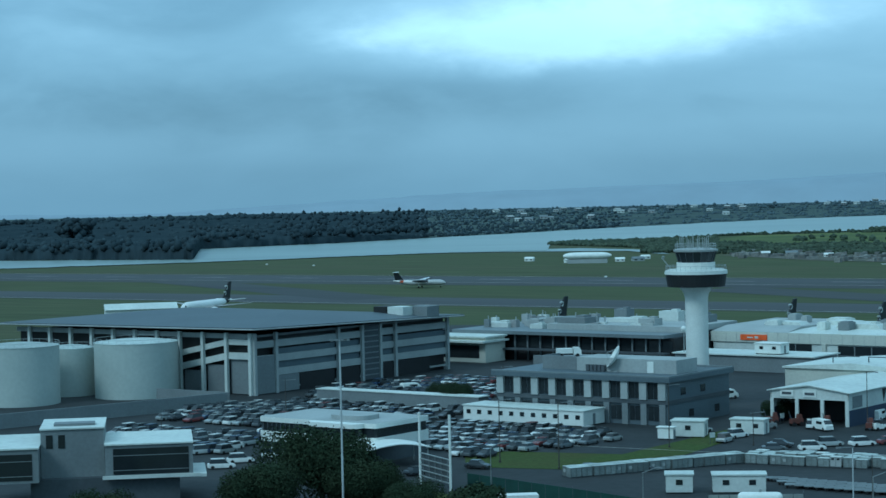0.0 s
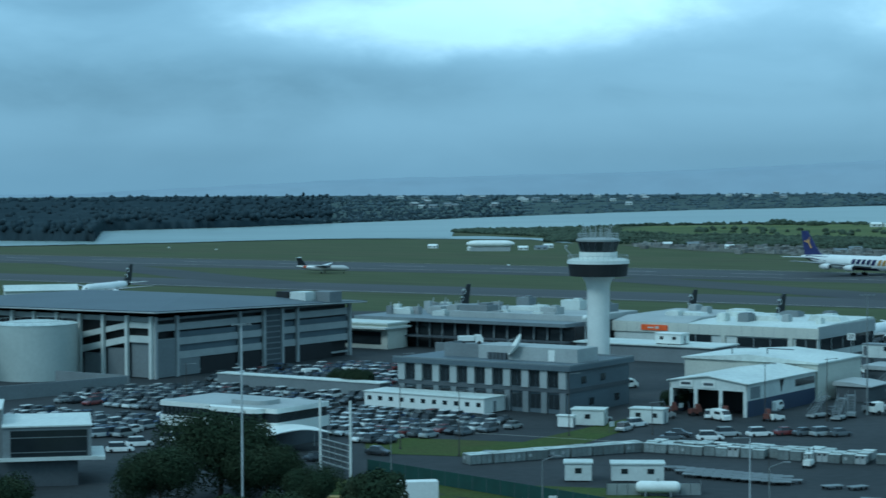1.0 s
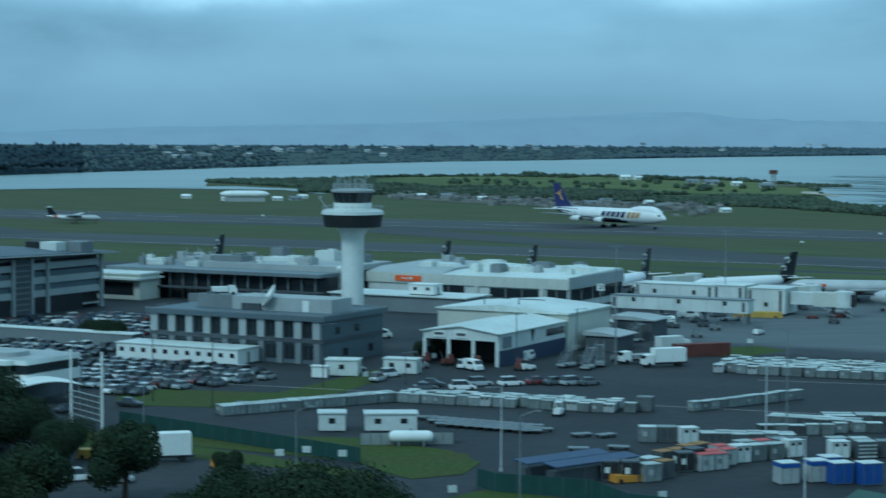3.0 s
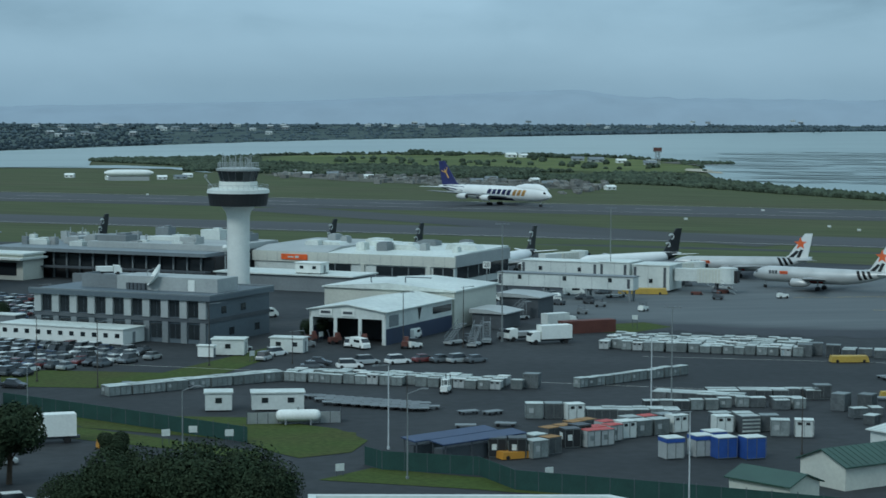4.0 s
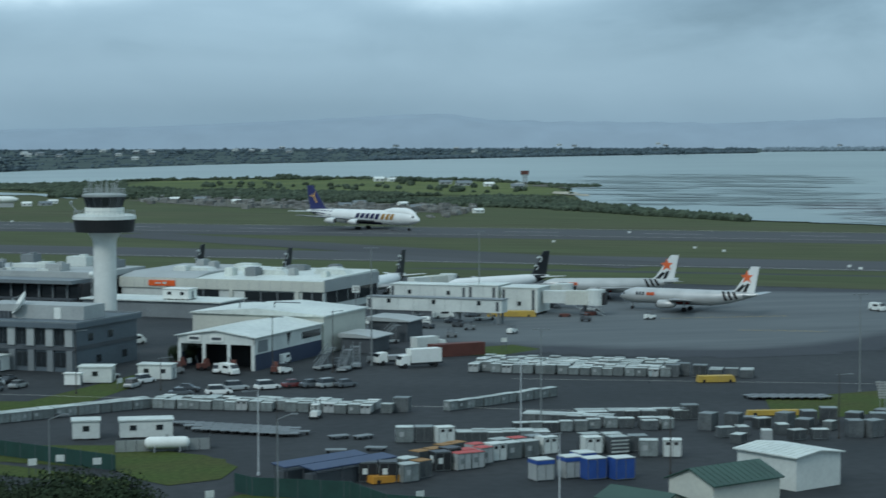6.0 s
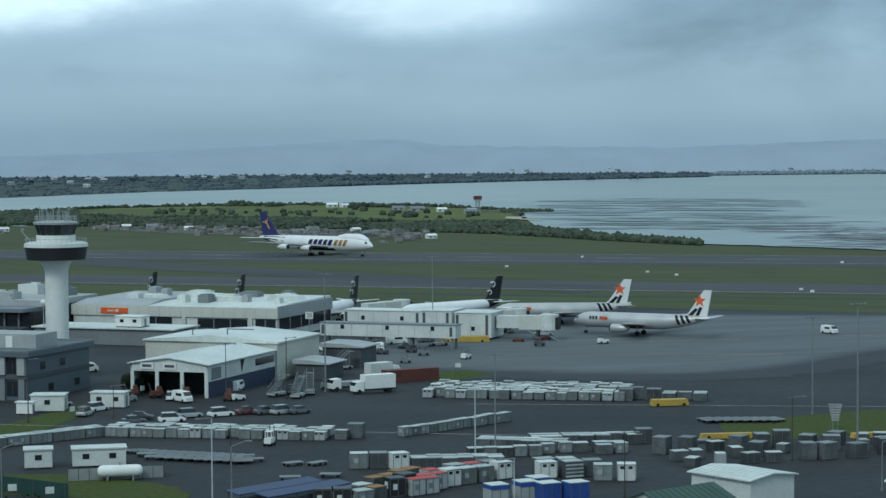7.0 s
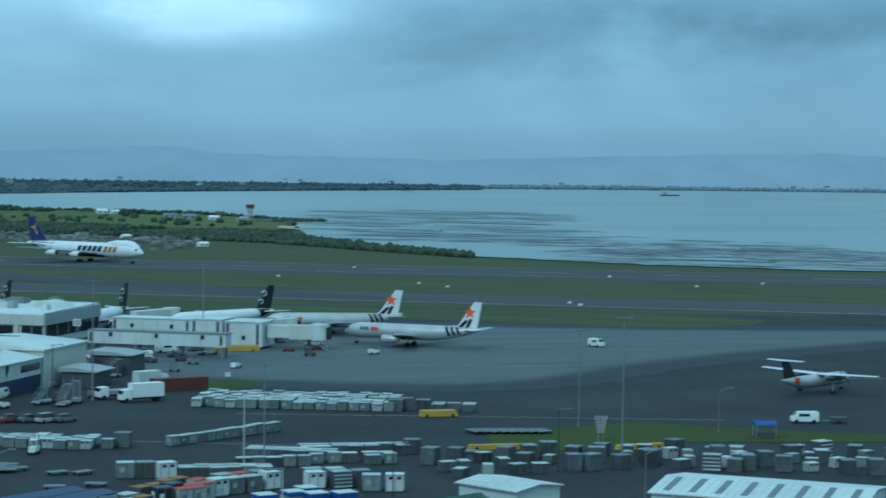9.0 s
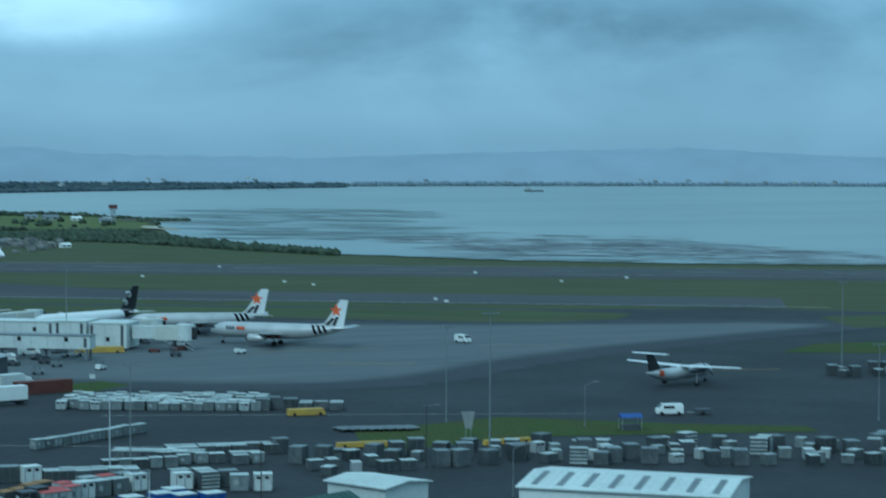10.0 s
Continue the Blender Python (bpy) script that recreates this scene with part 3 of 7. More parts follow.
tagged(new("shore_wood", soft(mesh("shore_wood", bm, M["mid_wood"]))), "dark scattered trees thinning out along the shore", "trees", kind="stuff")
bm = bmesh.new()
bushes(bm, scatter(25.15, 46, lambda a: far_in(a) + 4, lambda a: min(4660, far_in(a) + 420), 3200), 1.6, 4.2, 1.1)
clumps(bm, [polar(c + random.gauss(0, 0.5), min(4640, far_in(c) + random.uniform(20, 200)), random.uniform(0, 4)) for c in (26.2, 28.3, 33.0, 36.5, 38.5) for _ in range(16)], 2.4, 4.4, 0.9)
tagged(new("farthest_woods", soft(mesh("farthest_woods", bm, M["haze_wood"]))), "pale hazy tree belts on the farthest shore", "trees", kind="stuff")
# hedge belts behind one another, broken into groups, towards the horizon
bm = bmesh.new()
for b_no, (share, fill, top) in enumerate(((0.02, -0.05, 2.2), (0.10, 0.12, 2.4), (0.2, 0.05, 2.6), (0.32, 0.0, 2.8), (0.45, -0.05, 3.0), (0.6, -0.1, 3.2), (0.75, -0.25, 3.4), (0.88, -0.3, 3.6))):
    az = -4.2
    while az < 24.95:
        r = far_in(az) + 14 + share * (4640 - far_in(az))
        lump = noise.noise((az * 1.9, b_no * 5.0, 0)) + 0.5 * noise.noise((az * 7.0, b_no * 3.0, 4))
        if lump > fill:
            q = polar(az, r + random.gauss(0, 16))
            bushes(bm, [q], 1.3, top * random.uniform(0.7, 1.25), 1.0)
        az += math.degrees(2.6 / r) * random.uniform(0.5, 1.5)
bushes(bm, scatter(-3, 25, lambda a: far_in(a) + 20, lambda a: 4500, 1500), 1.0, 2.4, 0.9)
bushes(bm, scatter(14.3, 24.95, lambda a: far_in(a) + 4, lambda a: far_in(a) + 40, 1300), 1.6, 3.4, 1.2)
clumps(bm, [polar(c + random.gauss(0, w), 3500 + random.uniform(-40, 40), random.uniform(2, 9)) for c, w in ((1.25, 0.08), (9.15, 0.07), (4.1, 0.06), (14.25, 0.12), (14.95, 0.08), (15.8, 0.2), (16.2, 0.07), (21.8, 0.12), (23.0, 0.08), (6.3, 0.06)) for _ in range(9)], 2.0, 3.6, 1.0)
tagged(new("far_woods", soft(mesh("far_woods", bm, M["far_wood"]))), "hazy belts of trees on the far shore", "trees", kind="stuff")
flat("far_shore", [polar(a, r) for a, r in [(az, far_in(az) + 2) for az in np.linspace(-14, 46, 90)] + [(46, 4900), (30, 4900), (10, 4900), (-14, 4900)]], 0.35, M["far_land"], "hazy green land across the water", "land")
hills = [(-30, 10), (-14, 10), (-8, 4), (-4.5, 18), (-1.3, 31), (1.3, 40), (3.4, 43), (5.8, 48), (8.1, 51), (10.5, 59), (12.8, 69), (14.6, 75), (16.0, 82), (16.6, 80), (17.5, 68), (19, 63), (21.4, 61), (24.5, 58), (26, 64), (27.9, 70), (30.5, 76), (32.6, 81), (34.2, 86), (36, 78), (38, 69), (42, 58), (60, 50)]
bm = bmesh.new()
az_line = np.linspace(-30, 60, 360)
crest = [np.interp(a, [h[0] for h in hills], [h[1] for h in hills]) + 2.0 * noise.noise((a * 0.9, 0, 5)) + 1.2 * noise.noise((a * 3.1, 0, 2)) for a in az_line]
rows_ = []
for k, (r, f) in enumerate(((4700, 0.0), (4760, 0.55), (4830, 0.86), (4920, 1.0))):
    rows_.append([bm.verts.new(polar(a, r, h * f * (1 + 0.06 * (k % 2) * noise.noise((a * 2, k, 0))))) for a, h in zip(az_line, crest)])
for r0, r1 in zip(rows_, rows_[1:]):
    for i in range(len(r0) - 1):
        bm.faces.new((r0[i], r0[i + 1], r1[i + 1], r1[i]))
# the haze over the hills is only their colour
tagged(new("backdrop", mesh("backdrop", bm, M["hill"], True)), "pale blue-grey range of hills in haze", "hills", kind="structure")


# small far buildings: a low box with a pitched roof
def cottage(m, w, d, h, wall, roof, label, group):
    t = thing("house", m, label, "house", group)
    bm = bmesh.new()
    box(bm, 0, 0, 0, w, d, h)
    part("wall", bm, wall, t)
    bm = bmesh.new()
    prism(bm, [(-w / 2 - 0.4, -d / 2 - 0.4, h), (-w / 2 - 0.4, d / 2 + 0.4, h), (-w / 2 - 0.4, 0, h + d * 0.28)], (w + 0.8, 0, 0))
    part("roof", bm, roof, t)
    for k in (-0.25, 0.25):
        bm = bmesh.new()
        box(bm, k * w, -d / 2 - 0.02, h * 0.35, w * 0.2, 0.1, h * 0.4)
        part("window", bm, M["glass"], t)
    return t


kinds = [cottage(Matrix.Translation(polar(az, r)), w, 7, 2.8, wall, roof, lab, "houses across the water") for az, r, w, wall, roof, lab in (
    (2.1, 2900, 9, M["dull_white"], M["lt_grey"], "white house with pale roof across the water"),
    (3.0, 3000, 10, M["lt_grey"], M["roof_grey"], "grey house with dark roof across the water"),
    (4.1, 2900, 9, M["mid_grey"], M["lt_grey"], "grey house with grey roof across the water"))]
for i in range(46):
    az = random.choice((random.uniform(0.2, 8), random.uniform(2, 13), random.uniform(9, 24), random.uniform(27, 40)))
    lo = far_in(az) + 350 if az < 20 else far_in(az) + 60
    copy_thing(kinds[i % 3], Matrix.Translation(polar(az, random.uniform(lo, max(lo + 60, min(lo + 900, 4650))), 2 + random.uniform(0, 9))) @ pose(0, 0, 0, 0, 0, random.uniform(-40, 40)))
pen = [cottage(Matrix.Translation(polar(az, r)), w, d, h, wall, roof, lab, "farm buildings on the peninsula") for az, r, w, d, h, wall, roof, lab in (
    (14.55, 1800, 9, 6, 2.6, M["white"], M["white"], "small white farm house on the peninsula"),
    (16.9, 1660, 12, 7, 2.4, M["lt_grey"], M["roof_grey"], "low grey farm shed on the peninsula"))]
for i, (az, r) in enumerate(((14.9, 1795), (16.4, 1700), (17.6, 1640), (18.4, 1590), (8.9, 1330), (9.6, 1330), (10.6, 1280), (15.6, 1180), (15.2, 1230), (14.0, 1250), (5.6, 1300), (4.3, 1250), (4.9, 1262), (5.4, 1268), (3.5, 1258), (3.9, 1262), (2.4, 1300), (13.6, 1215), (17.3, 1125))):
    k = 0.62 if r < 1400 else 0.85
    copy_thing(pen[i % 2], Matrix.Translation(polar(az, r)) @ pose(0, 0, 0, 0, 0, random.uniform(-25, 25)) @ Matrix.Diagonal((k, k, k, 1)))
bm = bmesh.new()
for _ in range(260):
    az = random.uniform(7.8, 17.2)
    p = polar(az, float(np.interp(az, (7.8, 13, 17.2), (1350, 1215, 1140))) + random.gauss(0, 38))
    box(bm, p.x, p.y, 0.1, random.uniform(1.5, 7), random.uniform(1.5, 5), random.uniform(0.5, 2.6), random.uniform(0, 90))
tagged(new("rubble", mesh("rubble", bm, M["rubble"])), "scattered grey rubble and stored material", "rubble", kind="stuff")
# long white inflated roof beyond the runway
bm = bmesh.new()
n = 16
rings = []
for k in range(13):
    x = -14.5 + 29 * k / 12
    s_ = max(0.12, (1 - abs(x / 14.8) ** 5)) ** 0.5
    rings.append([(x, 3.6 * s_ * math.cos(2 * math.pi * i / n), 4.4 + 2.2 * s_ * math.sin(2 * math.pi * i / n)) for i in range(n)])
loft(bm, rings)
t = thing("storage_tent", Matrix.Translation(polar(4.0, 1246)) @ pose(0, 0, 0, 0, 0, -6), "long white rounded tent on low walls", "tent")
part("cover", bm, M["white"], t, smooth=True)
bm = bmesh.new()
box(bm, 0, 0, 0, 24, 6, 2.4)
part("base", bm, M["lt_grey"], t)
# radar mast on the headland
t = thing("radar_tower", Matrix.Translation(polar(18.6, 1600)), "lattice radar tower with red antenna on the headland", "tower")
bm = bmesh.new()
for sx in (-1.6, 1.6):
    for sy in (-1.6, 1.6):
        rod(bm, (sx, sy, 0), (sx * 0.7, sy * 0.7, 10), 0.3, 0.25, 6)
for k in range(4):
    rod(bm, (-1.6, -1.6, k * 2.5), (1.5, -1.5, k * 2.5 + 2.5), 0.15, None, 5)
box(bm, 0, 0, 9.8, 5, 5, 0.8)
part("frame", bm, M["pale"], t)
bm = bmesh.new()
box(bm, 0, 0, 10.6, 6.5, 1.2, 2.8)
part("antenna", bm, M["rust"], t)
bm = bmesh.new()
box(bm, -5, 0, 0, 6, 5, 4)
part("equipment_hut", bm, M["white"], t)
# moored vessel
t = thing("ship", Matrix.Translation(polar(30.2, 3400, 0.5)) @ pose(0, 0, 0, 0, 0, -25), "small dark workboat out on the harbour", "boat")
bm = bmesh.new()
loft(bm, [[(x, w * a, z) for a, z in ((-1, 2.2), (-0.7, 0), (0.7, 0), (1, 2.2))] for x, w in ((-15, 3), (8, 3.4), (14, 1.6), (17, 0.3))])
part("hull", bm, M["dk_grey"], t)
bm = bmesh.new()
box(bm, -8, 0, 2.2, 8, 4.5, 4)
part("wheelhouse", bm, M["lt_grey"], t)


# ---- aircraft ----
STATIONS = [(0.0, 0.05, -0.28), (0.012, 0.3, -0.2), (0.035, 0.58, -0.1), (0.07, 0.84, -0.04), (0.115, 1.0, 0.0), (0.4, 1.0, 0.0), (0.66, 1.0, 0.0), (0.78, 0.83, 0.16), (0.88, 0.55, 0.38), (0.96, 0.26, 0.58), (1.0, 0.07, 0.66)]


def hull_at(f, R):
    return (R * float(np.interp(f, [s[0] for s in STATIONS], [s[1] for s in STATIONS])), R * float(np.interp(f, [s[0] for s in STATIONS], [s[2] for s in STATIONS])))


def surface_patch(L, R, zc, side, f0, f1, t0, t1, slant=0.0, lift=0.05):
    """A painted panel lying on the fuselage: fractions of its length, angles up from the side in degrees."""
    bm = bmesh.new()
    nx, nt = 4, 5
    grid = []
    for j in range(nt):
        th = radians(t0 + (t1 - t0) * j / (nt - 1))
        row = []
        for i in range(nx):
            f = f0 + (f1 - f0) * i / (nx - 1) - slant * j / (nt - 1)
            r, dz = hull_at(f, R)
            r += lift
            row.append(bm.verts.new((L * (0.46 - f), side * r * math.cos(th), zc + dz + r * math.sin(th))))
        grid.append(row)
    for r0, r1 in zip(grid, grid[1:]):
        for i in range(nx - 1):
            bm.faces.new((r0[i], r0[i + 1], r1[i + 1], r1[i]))
    bmesh.ops.solidify(bm, geom=bm.faces[:], thickness=0.03)
    return bm


def wing_mesh(root, tip, chord_r, chord_t, thick_r, thick_t):
    """A tapered slab with a rounded section; root and tip are leading-edge points."""
    bm = bmesh.new()
    sect = ((0, 0.0), (-0.08, 0.5), (-0.35, 0.6), (-1, 0.05), (-1, -0.05), (-0.35, -0.4), (-0.08, -0.4))
    loft(bm, [[(p[0] + s[0] * c, p[1], p[2] + s[1] * th) for s in sect] for p, c, th in ((root, chord_r, thick_r), (tip, chord_t, thick_t))])
    return bm


def wheel_set(t, x, y, r, n, zc):
    bm = bmesh.new()
    rod(bm, (x, y, r), (x, y, zc), 0.16 * r / 0.5, None, 8)
    leg = part("landing_gear", bm, M["metal"], t)
    bm = bmesh.new()
    for k in range(n):
        dx = (k // 2) * 2.4 * r - (1.2 * r if n > 2 else 0)
        dy = (k % 2 - 0.5) * 1.3 * r
        rod(bm, (x + dx, y + dy - 0.25 * r, r), (x + dx, y + dy + 0.25 * r, r), r, None, 14)
    part("tyre", bm, M["tyre"], leg)


def airliner(m, label, L, R, zc, span, fin_h, engines, body, fin_mat, group="", belly=None, hump=False, dihedral=0.09, eng_r=1.1):
    t = thing("airplane", m, label, "airplane", group)
    n = 22
    bm = bmesh.new()
    loft(bm, [[(L * (0.46 - f), r * R * math.cos(2 * math.pi * i / n), zc + dz * R + r * R * math.sin(2 * math.pi * i / n)) for i in range(n)] for f, r, dz in STATIONS])
    if hump:
        loft(bm, [[(L * (0.46 - f), r * R * math.cos(2 * math.pi * i / n), zc + dz * R + r * R * math.sin(2 * math.pi * i / n)) for i in range(n)]
                  for f, r, dz in ((0.028, 0.1, 0.35), (0.045, 0.36, 0.48), (0.075, 0.60, 0.62), (0.11, 0.70, 0.70), (0.22, 0.70, 0.70), (0.28, 0.6, 0.58), (0.33, 0.4, 0.42))])
    part("fuselage", bm, body, t, smooth=True)
    for side in (-1, 1):
        root = (L * (0.46 - 0.34), side * R * 0.7, zc - 0.45 * R)
        tip = (L * (0.46 - 0.34) - span / 2 * 0.62, side * span / 2, zc - 0.45 * R + span / 2 * dihedral)
        part("wing", wing_mesh(root, tip, L * 0.2, L * 0.045, 0.5 * R, 0.12 * R), M["pale"], t, smooth=True)
        root = (L * (0.46 - 0.875), side * R * 0.2, zc + 0.5 * R)
        part("tailplane", wing_mesh(root, (root[0] - span * 0.115, side * span * 0.19, root[2] + 0.5), L * 0.1, L * 0.04, 0.2 * R, 0.08 * R), body, t, smooth=True)
        for k in range(engines // 2):
            y = side * span * (0.17 if engines == 2 else (0.19, 0.33)[k])
            lead = L * (0.46 - 0.34) - (abs(y) - 0.7 * R) * 0.62
            z = zc - 0.45 * R + abs(y) * dihedral - eng_r * 1.05
            bm = bmesh.new()
            prof = ((0.72, 1.9), (0.95, 1.7), (1.0, 1.0), (0.98, -0.3), (0.7, -1.6), (0.35, -2.2))
            loft(bm, [[(lead + a * eng_r * 1.1 + 0.3, y + r * eng_r * math.cos(2 * math.pi * i / 16), z + r * eng_r * math.sin(2 * math.pi * i / 16)) for i in range(16)] for r, a in prof])
            eng = part("engine", bm, body, t, smooth=True)
            bm = bmesh.new()
            rod(bm, (lead + 2.0 * eng_r * 1.1 + 0.3, y, z), (lead + 2.12 * eng_r * 1.1 + 0.3, y, z), eng_r * 0.7, None, 16)
            part("intake", bm, M["black"], eng)
            bm = bmesh.new()
            box(bm, lead - 0.7, y, z + eng_r * 0.8, 2.2 * eng_r, 0.25, eng_r * 0.7)
            part("pylon", bm, M["pale"], eng)
        wheel_set(t, L * -0.03, side * R * 1.05, 0.55 if L < 50 else 0.65, 2 if L < 50 else 4, zc - 0.6 * R)
    wheel_set(t, L * 0.37, 0, 0.4 if L < 50 else 0.6, 2, zc - 0.7 * R)
    z0 = zc + 0.8 * R
    bm = bmesh.new()
    x0 = L * (0.46 - 0.80)
    prism(bm, [(x0, -0.18, z0), (x0 - L * 0.035, -0.18, z0 + (fin_h - z0) * 0.12), (x0 - L * 0.145, -0.12, fin_h), (x0 - L * 0.2, -0.12, fin_h), (x0 - L * 0.165, -0.18, z0 - 0.2)], (0, 0.36, 0))
    part("fin", bm, fin_mat, t)
    bm = surface_patch(L, R, zc, 1, 0.03, 0.045, 18, 45)
    part("cockpit_window", bm, M["glass"], t)
    bm = surface_patch(L, R, zc, -1, 0.03, 0.045, 18, 45)
    part("cockpit_window", bm, M["glass"], t)
    if belly:
        for side in (-1, 1):
            part("painted_belly", surface_patch(L, R, zc, side, 0.12, 0.83, -75, -28, 0.0, 0.04), belly, t)
    return t


def fin_disc(t, x, z, r, material, name, star=False):
    bm = bmesh.new()
    n = 10 if star else 18
    for y in (-0.24, 0.20):
        pts = []
        for i in range(n):
            a = 2 * math.pi * i / n + math.pi / 2
            rr = r * (1 if not star or i % 2 == 0 else 0.42)
            pts.append((x + rr * math.cos(a), y, z + rr * math.sin(a)))
        prism(bm, pts, (0, 0.04, 0))
    part(name, bm, material, t)


# four-engined freighter rolling on the runway
L_ = 70.7
jumbo = airliner(pose(232, 917, 0.06, 0, 0, -57), "white four-engined jumbo freighter with navy tail on the runway", L_, 3.3, 5.6, 64, 19.4, 4, M["skin"], M["purple"], belly=None, hump=True, eng_r=1.35)
for side in (-1, 1):
    for k in range(5):
        part("lettering_block", surface_patch(L_, 3.3, 5.6, side, 0.318 + k * 0.043, 0.350 + k * 0.043, -14, 32, 0.016), M["purple"], jumbo, "navy lettering drawn as plain slanted shapes")
    for k in range(3):
        part("lettering_block", surface_patch(L_, 3.3, 5.6, side, 0.192 + k * 0.039, 0.220 + k * 0.039, -14, 32, 0.016), M["gold"], jumbo, "gold lettering drawn as plain slanted shapes")
    part("painted_tail", surface_patch(L_, 3.3, 5.6, side, 0.76, 0.97, -70, 75, 0.03), M["purple"], jumbo, "navy painted rear fuselage")
    # the underside is white; navy here is its shade put into colour
    part("painted_belly", surface_patch(L_, 3.3, 5.6, side, 0.30, 0.77, -80, -38, 0.0), M["purple"], jumbo, "navy colour put on the white underside as its shade")
for y in (-0.25, 0.2):
    bm = bmesh.new()
    rod(bm, (-31.5, y, 11.5), (-34.2, y, 15.5), 0.35, 0.25, 6)
    rod(bm, (-33.2, y, 14), (-32.6, y, 16.6), 0.25, 0.2, 6)
    rod(bm, (-33.2, y, 14), (-36.0, y, 14.8), 0.25, 0.2, 6)
    part("tail_emblem", bm, M["gold"], jumbo, "gold emblem as plain strokes")

# orange-star twin jets on the stand
LA, RA, ZA = 37.6, 1.98, 3.6


def star_jet(m, label):
    t = airliner(m, label, LA, RA, ZA, 34.1, 11.8, 2, M["silver"], M["skin"], "parked jets with star tails", eng_r=1.1)
    fin_disc(t, LA * (0.46 - 0.915), 9.1, 1.75, M["star"], "tail_star", True)
    for side in (-1, 1):
        for k in range(3):
            part("tail_lettering", surface_patch(LA, RA, ZA, side, 0.775 + k * 0.035, 0.795 + k * 0.035, -30, 62, 0.03), M["char"], t, "black lettering as plain slanted bars")
        for k in range(3):
            part("nose_lettering", surface_patch(LA, RA, ZA, side, 0.14 + k * 0.022, 0.155 + k * 0.022, 5, 30, 0.004), M["dk_grey"], t)
        part("nose_lettering", surface_patch(LA, RA, ZA, side, 0.215, 0.275, 5, 28, 0.004), M["star"], t, "orange lettering as a plain bar")
        part("engine_band", surface_patch(LA, RA, ZA, side, 0.35, 0.52, -62, -38, 0.0), M["red"], t)
    bm = bmesh.new()
    for y in (-0.26, 0.20):
        prism(bm, [(LA * (0.46 - 0.825), y, 5.2), (LA * (0.46 - 0.885), y, 7.3), (LA * (0.46 - 0.905), y, 7.0), (LA * (0.46 - 0.86), y, 5.2)], (0, 0.04, 0))
        prism(bm, [(LA * (0.46 - 0.885), y, 5.4), (LA * (0.46 - 0.915), y, 7.6), (LA * (0.46 - 0.935), y, 7.4), (LA * (0.46 - 0.91), y, 5.4)], (0, 0.04, 0))
    part("tail_lettering", bm, M["char"], t, "black lettering as plain slanted bars")
    return t


star_jet(pose(203.4, 479.5, 0.08, 0, 0, 134), "silver twin jet with orange star tail on the stand")
star_jet(pose(197.5, 520.5, 0.08, 0, 0, 163), "silver twin jet with orange star tail behind the other")


# black-tailed jets beyond the terminal
def fern_jet(m, label):
    t = airliner(m, label, LA, RA, ZA, 34.1, 11.8, 2, M["skin"], M["char"], "parked jets with black tails")
    for y in (-0.26, 0.20):
        for x, z, r0 in ((-16.6, 9.6, 0.85), (-15.4, 7.4, 0.7)):
            bm = bmesh.new()
            arc = [radians(20 + 27 * k) for k in range(11)]
            prism(bm, [(x + r0 * math.cos(a), y, z + r0 * math.sin(a)) for a in arc] + [(x + 0.62 * r0 * math.cos(a), y, z + 0.62 * r0 * math.sin(a)) for a in arc[::-1]], (0, 0.05, 0))
            part("tail_emblem", bm, M["white"], t, "white spiral emblem as plain curves")
    for side in (-1, 1):
        part("painted_tail", surface_patch(LA, RA, ZA, side, 0.85, 0.97, -50, 60, 0.03), M["char"], t, "black painted rear fuselage")
    return t


first = None
for x, y, rz in ((185.8, 542, 203), (150.6, 559, 232), (122, 578, 232), (100.7, 602, 232), (36, 642, 235)):
    p = Vector((x, y)) + Vector((math.cos(radians(rz)), math.sin(radians(rz)))) * 15.5
    m_ = pose(p.x, p.y, 0.08, 0, 0, rz)
    first = copy_thing(first, m_) if first else fern_jet(m_, "white twin jet with black tail behind the terminal")
fern_jet(pose(-92, 792, 0.08, 0, 0, 246), "white twin jet with dark tail parked beyond the garage")


def turboprop(m, label):
    L, R, zc, span = 25.7, 1.35, 2.5, 27.4
    t = thing("propeller_airplane", m, label, "airplane")
    n = 18
    bm = bmesh.new()
    loft(bm, [[(L * (0.46 - f), r * R * math.cos(2 * math.pi * i / n), zc + dz * R + r * R * math.sin(2 * math.pi * i / n)) for i in range(n)] for f, r, dz in STATIONS])
    part("fuselage", bm, M["silver"], t, smooth=True)
    for side in (-1, 1):
        part("wing", wing_mesh((1.6, side * 0.3, zc + 1.35), (1.1, side * span / 2, zc + 1.75), 2.9, 1.5, 0.4, 0.2), M["skin"], t, smooth=True)
        bm = bmesh.new()
        loft(bm, [[(x, side * 3.95 + r * math.cos(2 * math.pi * i / 12), zc + 0.85 + r * 1.1 * math.sin(2 * math.pi * i / 12)) for i in range(12)] for x, r in ((3.8, 0.25), (3.2, 0.5), (1, 0.62), (-2, 0.55), (-3.6, 0.15))])
        eng = part("engine", bm, M["dk_grey"], t, smooth=True)
        bm = bmesh.new()
        for k in range(4):
            a = radians(45 + 90 * k)
            rod(bm, (3.75, side * 3.95, zc + 0.85), (3.75, side * 3.95 + 1.9 * math.cos(a), zc + 0.85 + 1.9 * math.sin(a)), 0.14, 0.08, 6)
        part("propeller", bm, M["char"], eng)
        wheel_set(t, -0.6, side * 3.95, 0.42, 2, zc + 0.4)
    wheel_set(t, L * 0.36, 0, 0.3, 2, zc - 0.6)
    bm = bmesh.new()
    prism(bm, [(-8.4, -0.15, zc + 1.0), (-11.4, -0.12, 7.3), (-13.6, -0.12, 7.3), (-12.6, -0.15, zc + 0.9)], (0, 0.3, 0))
    part("fin", bm, M["char"], t)
    for side in (-1, 1):
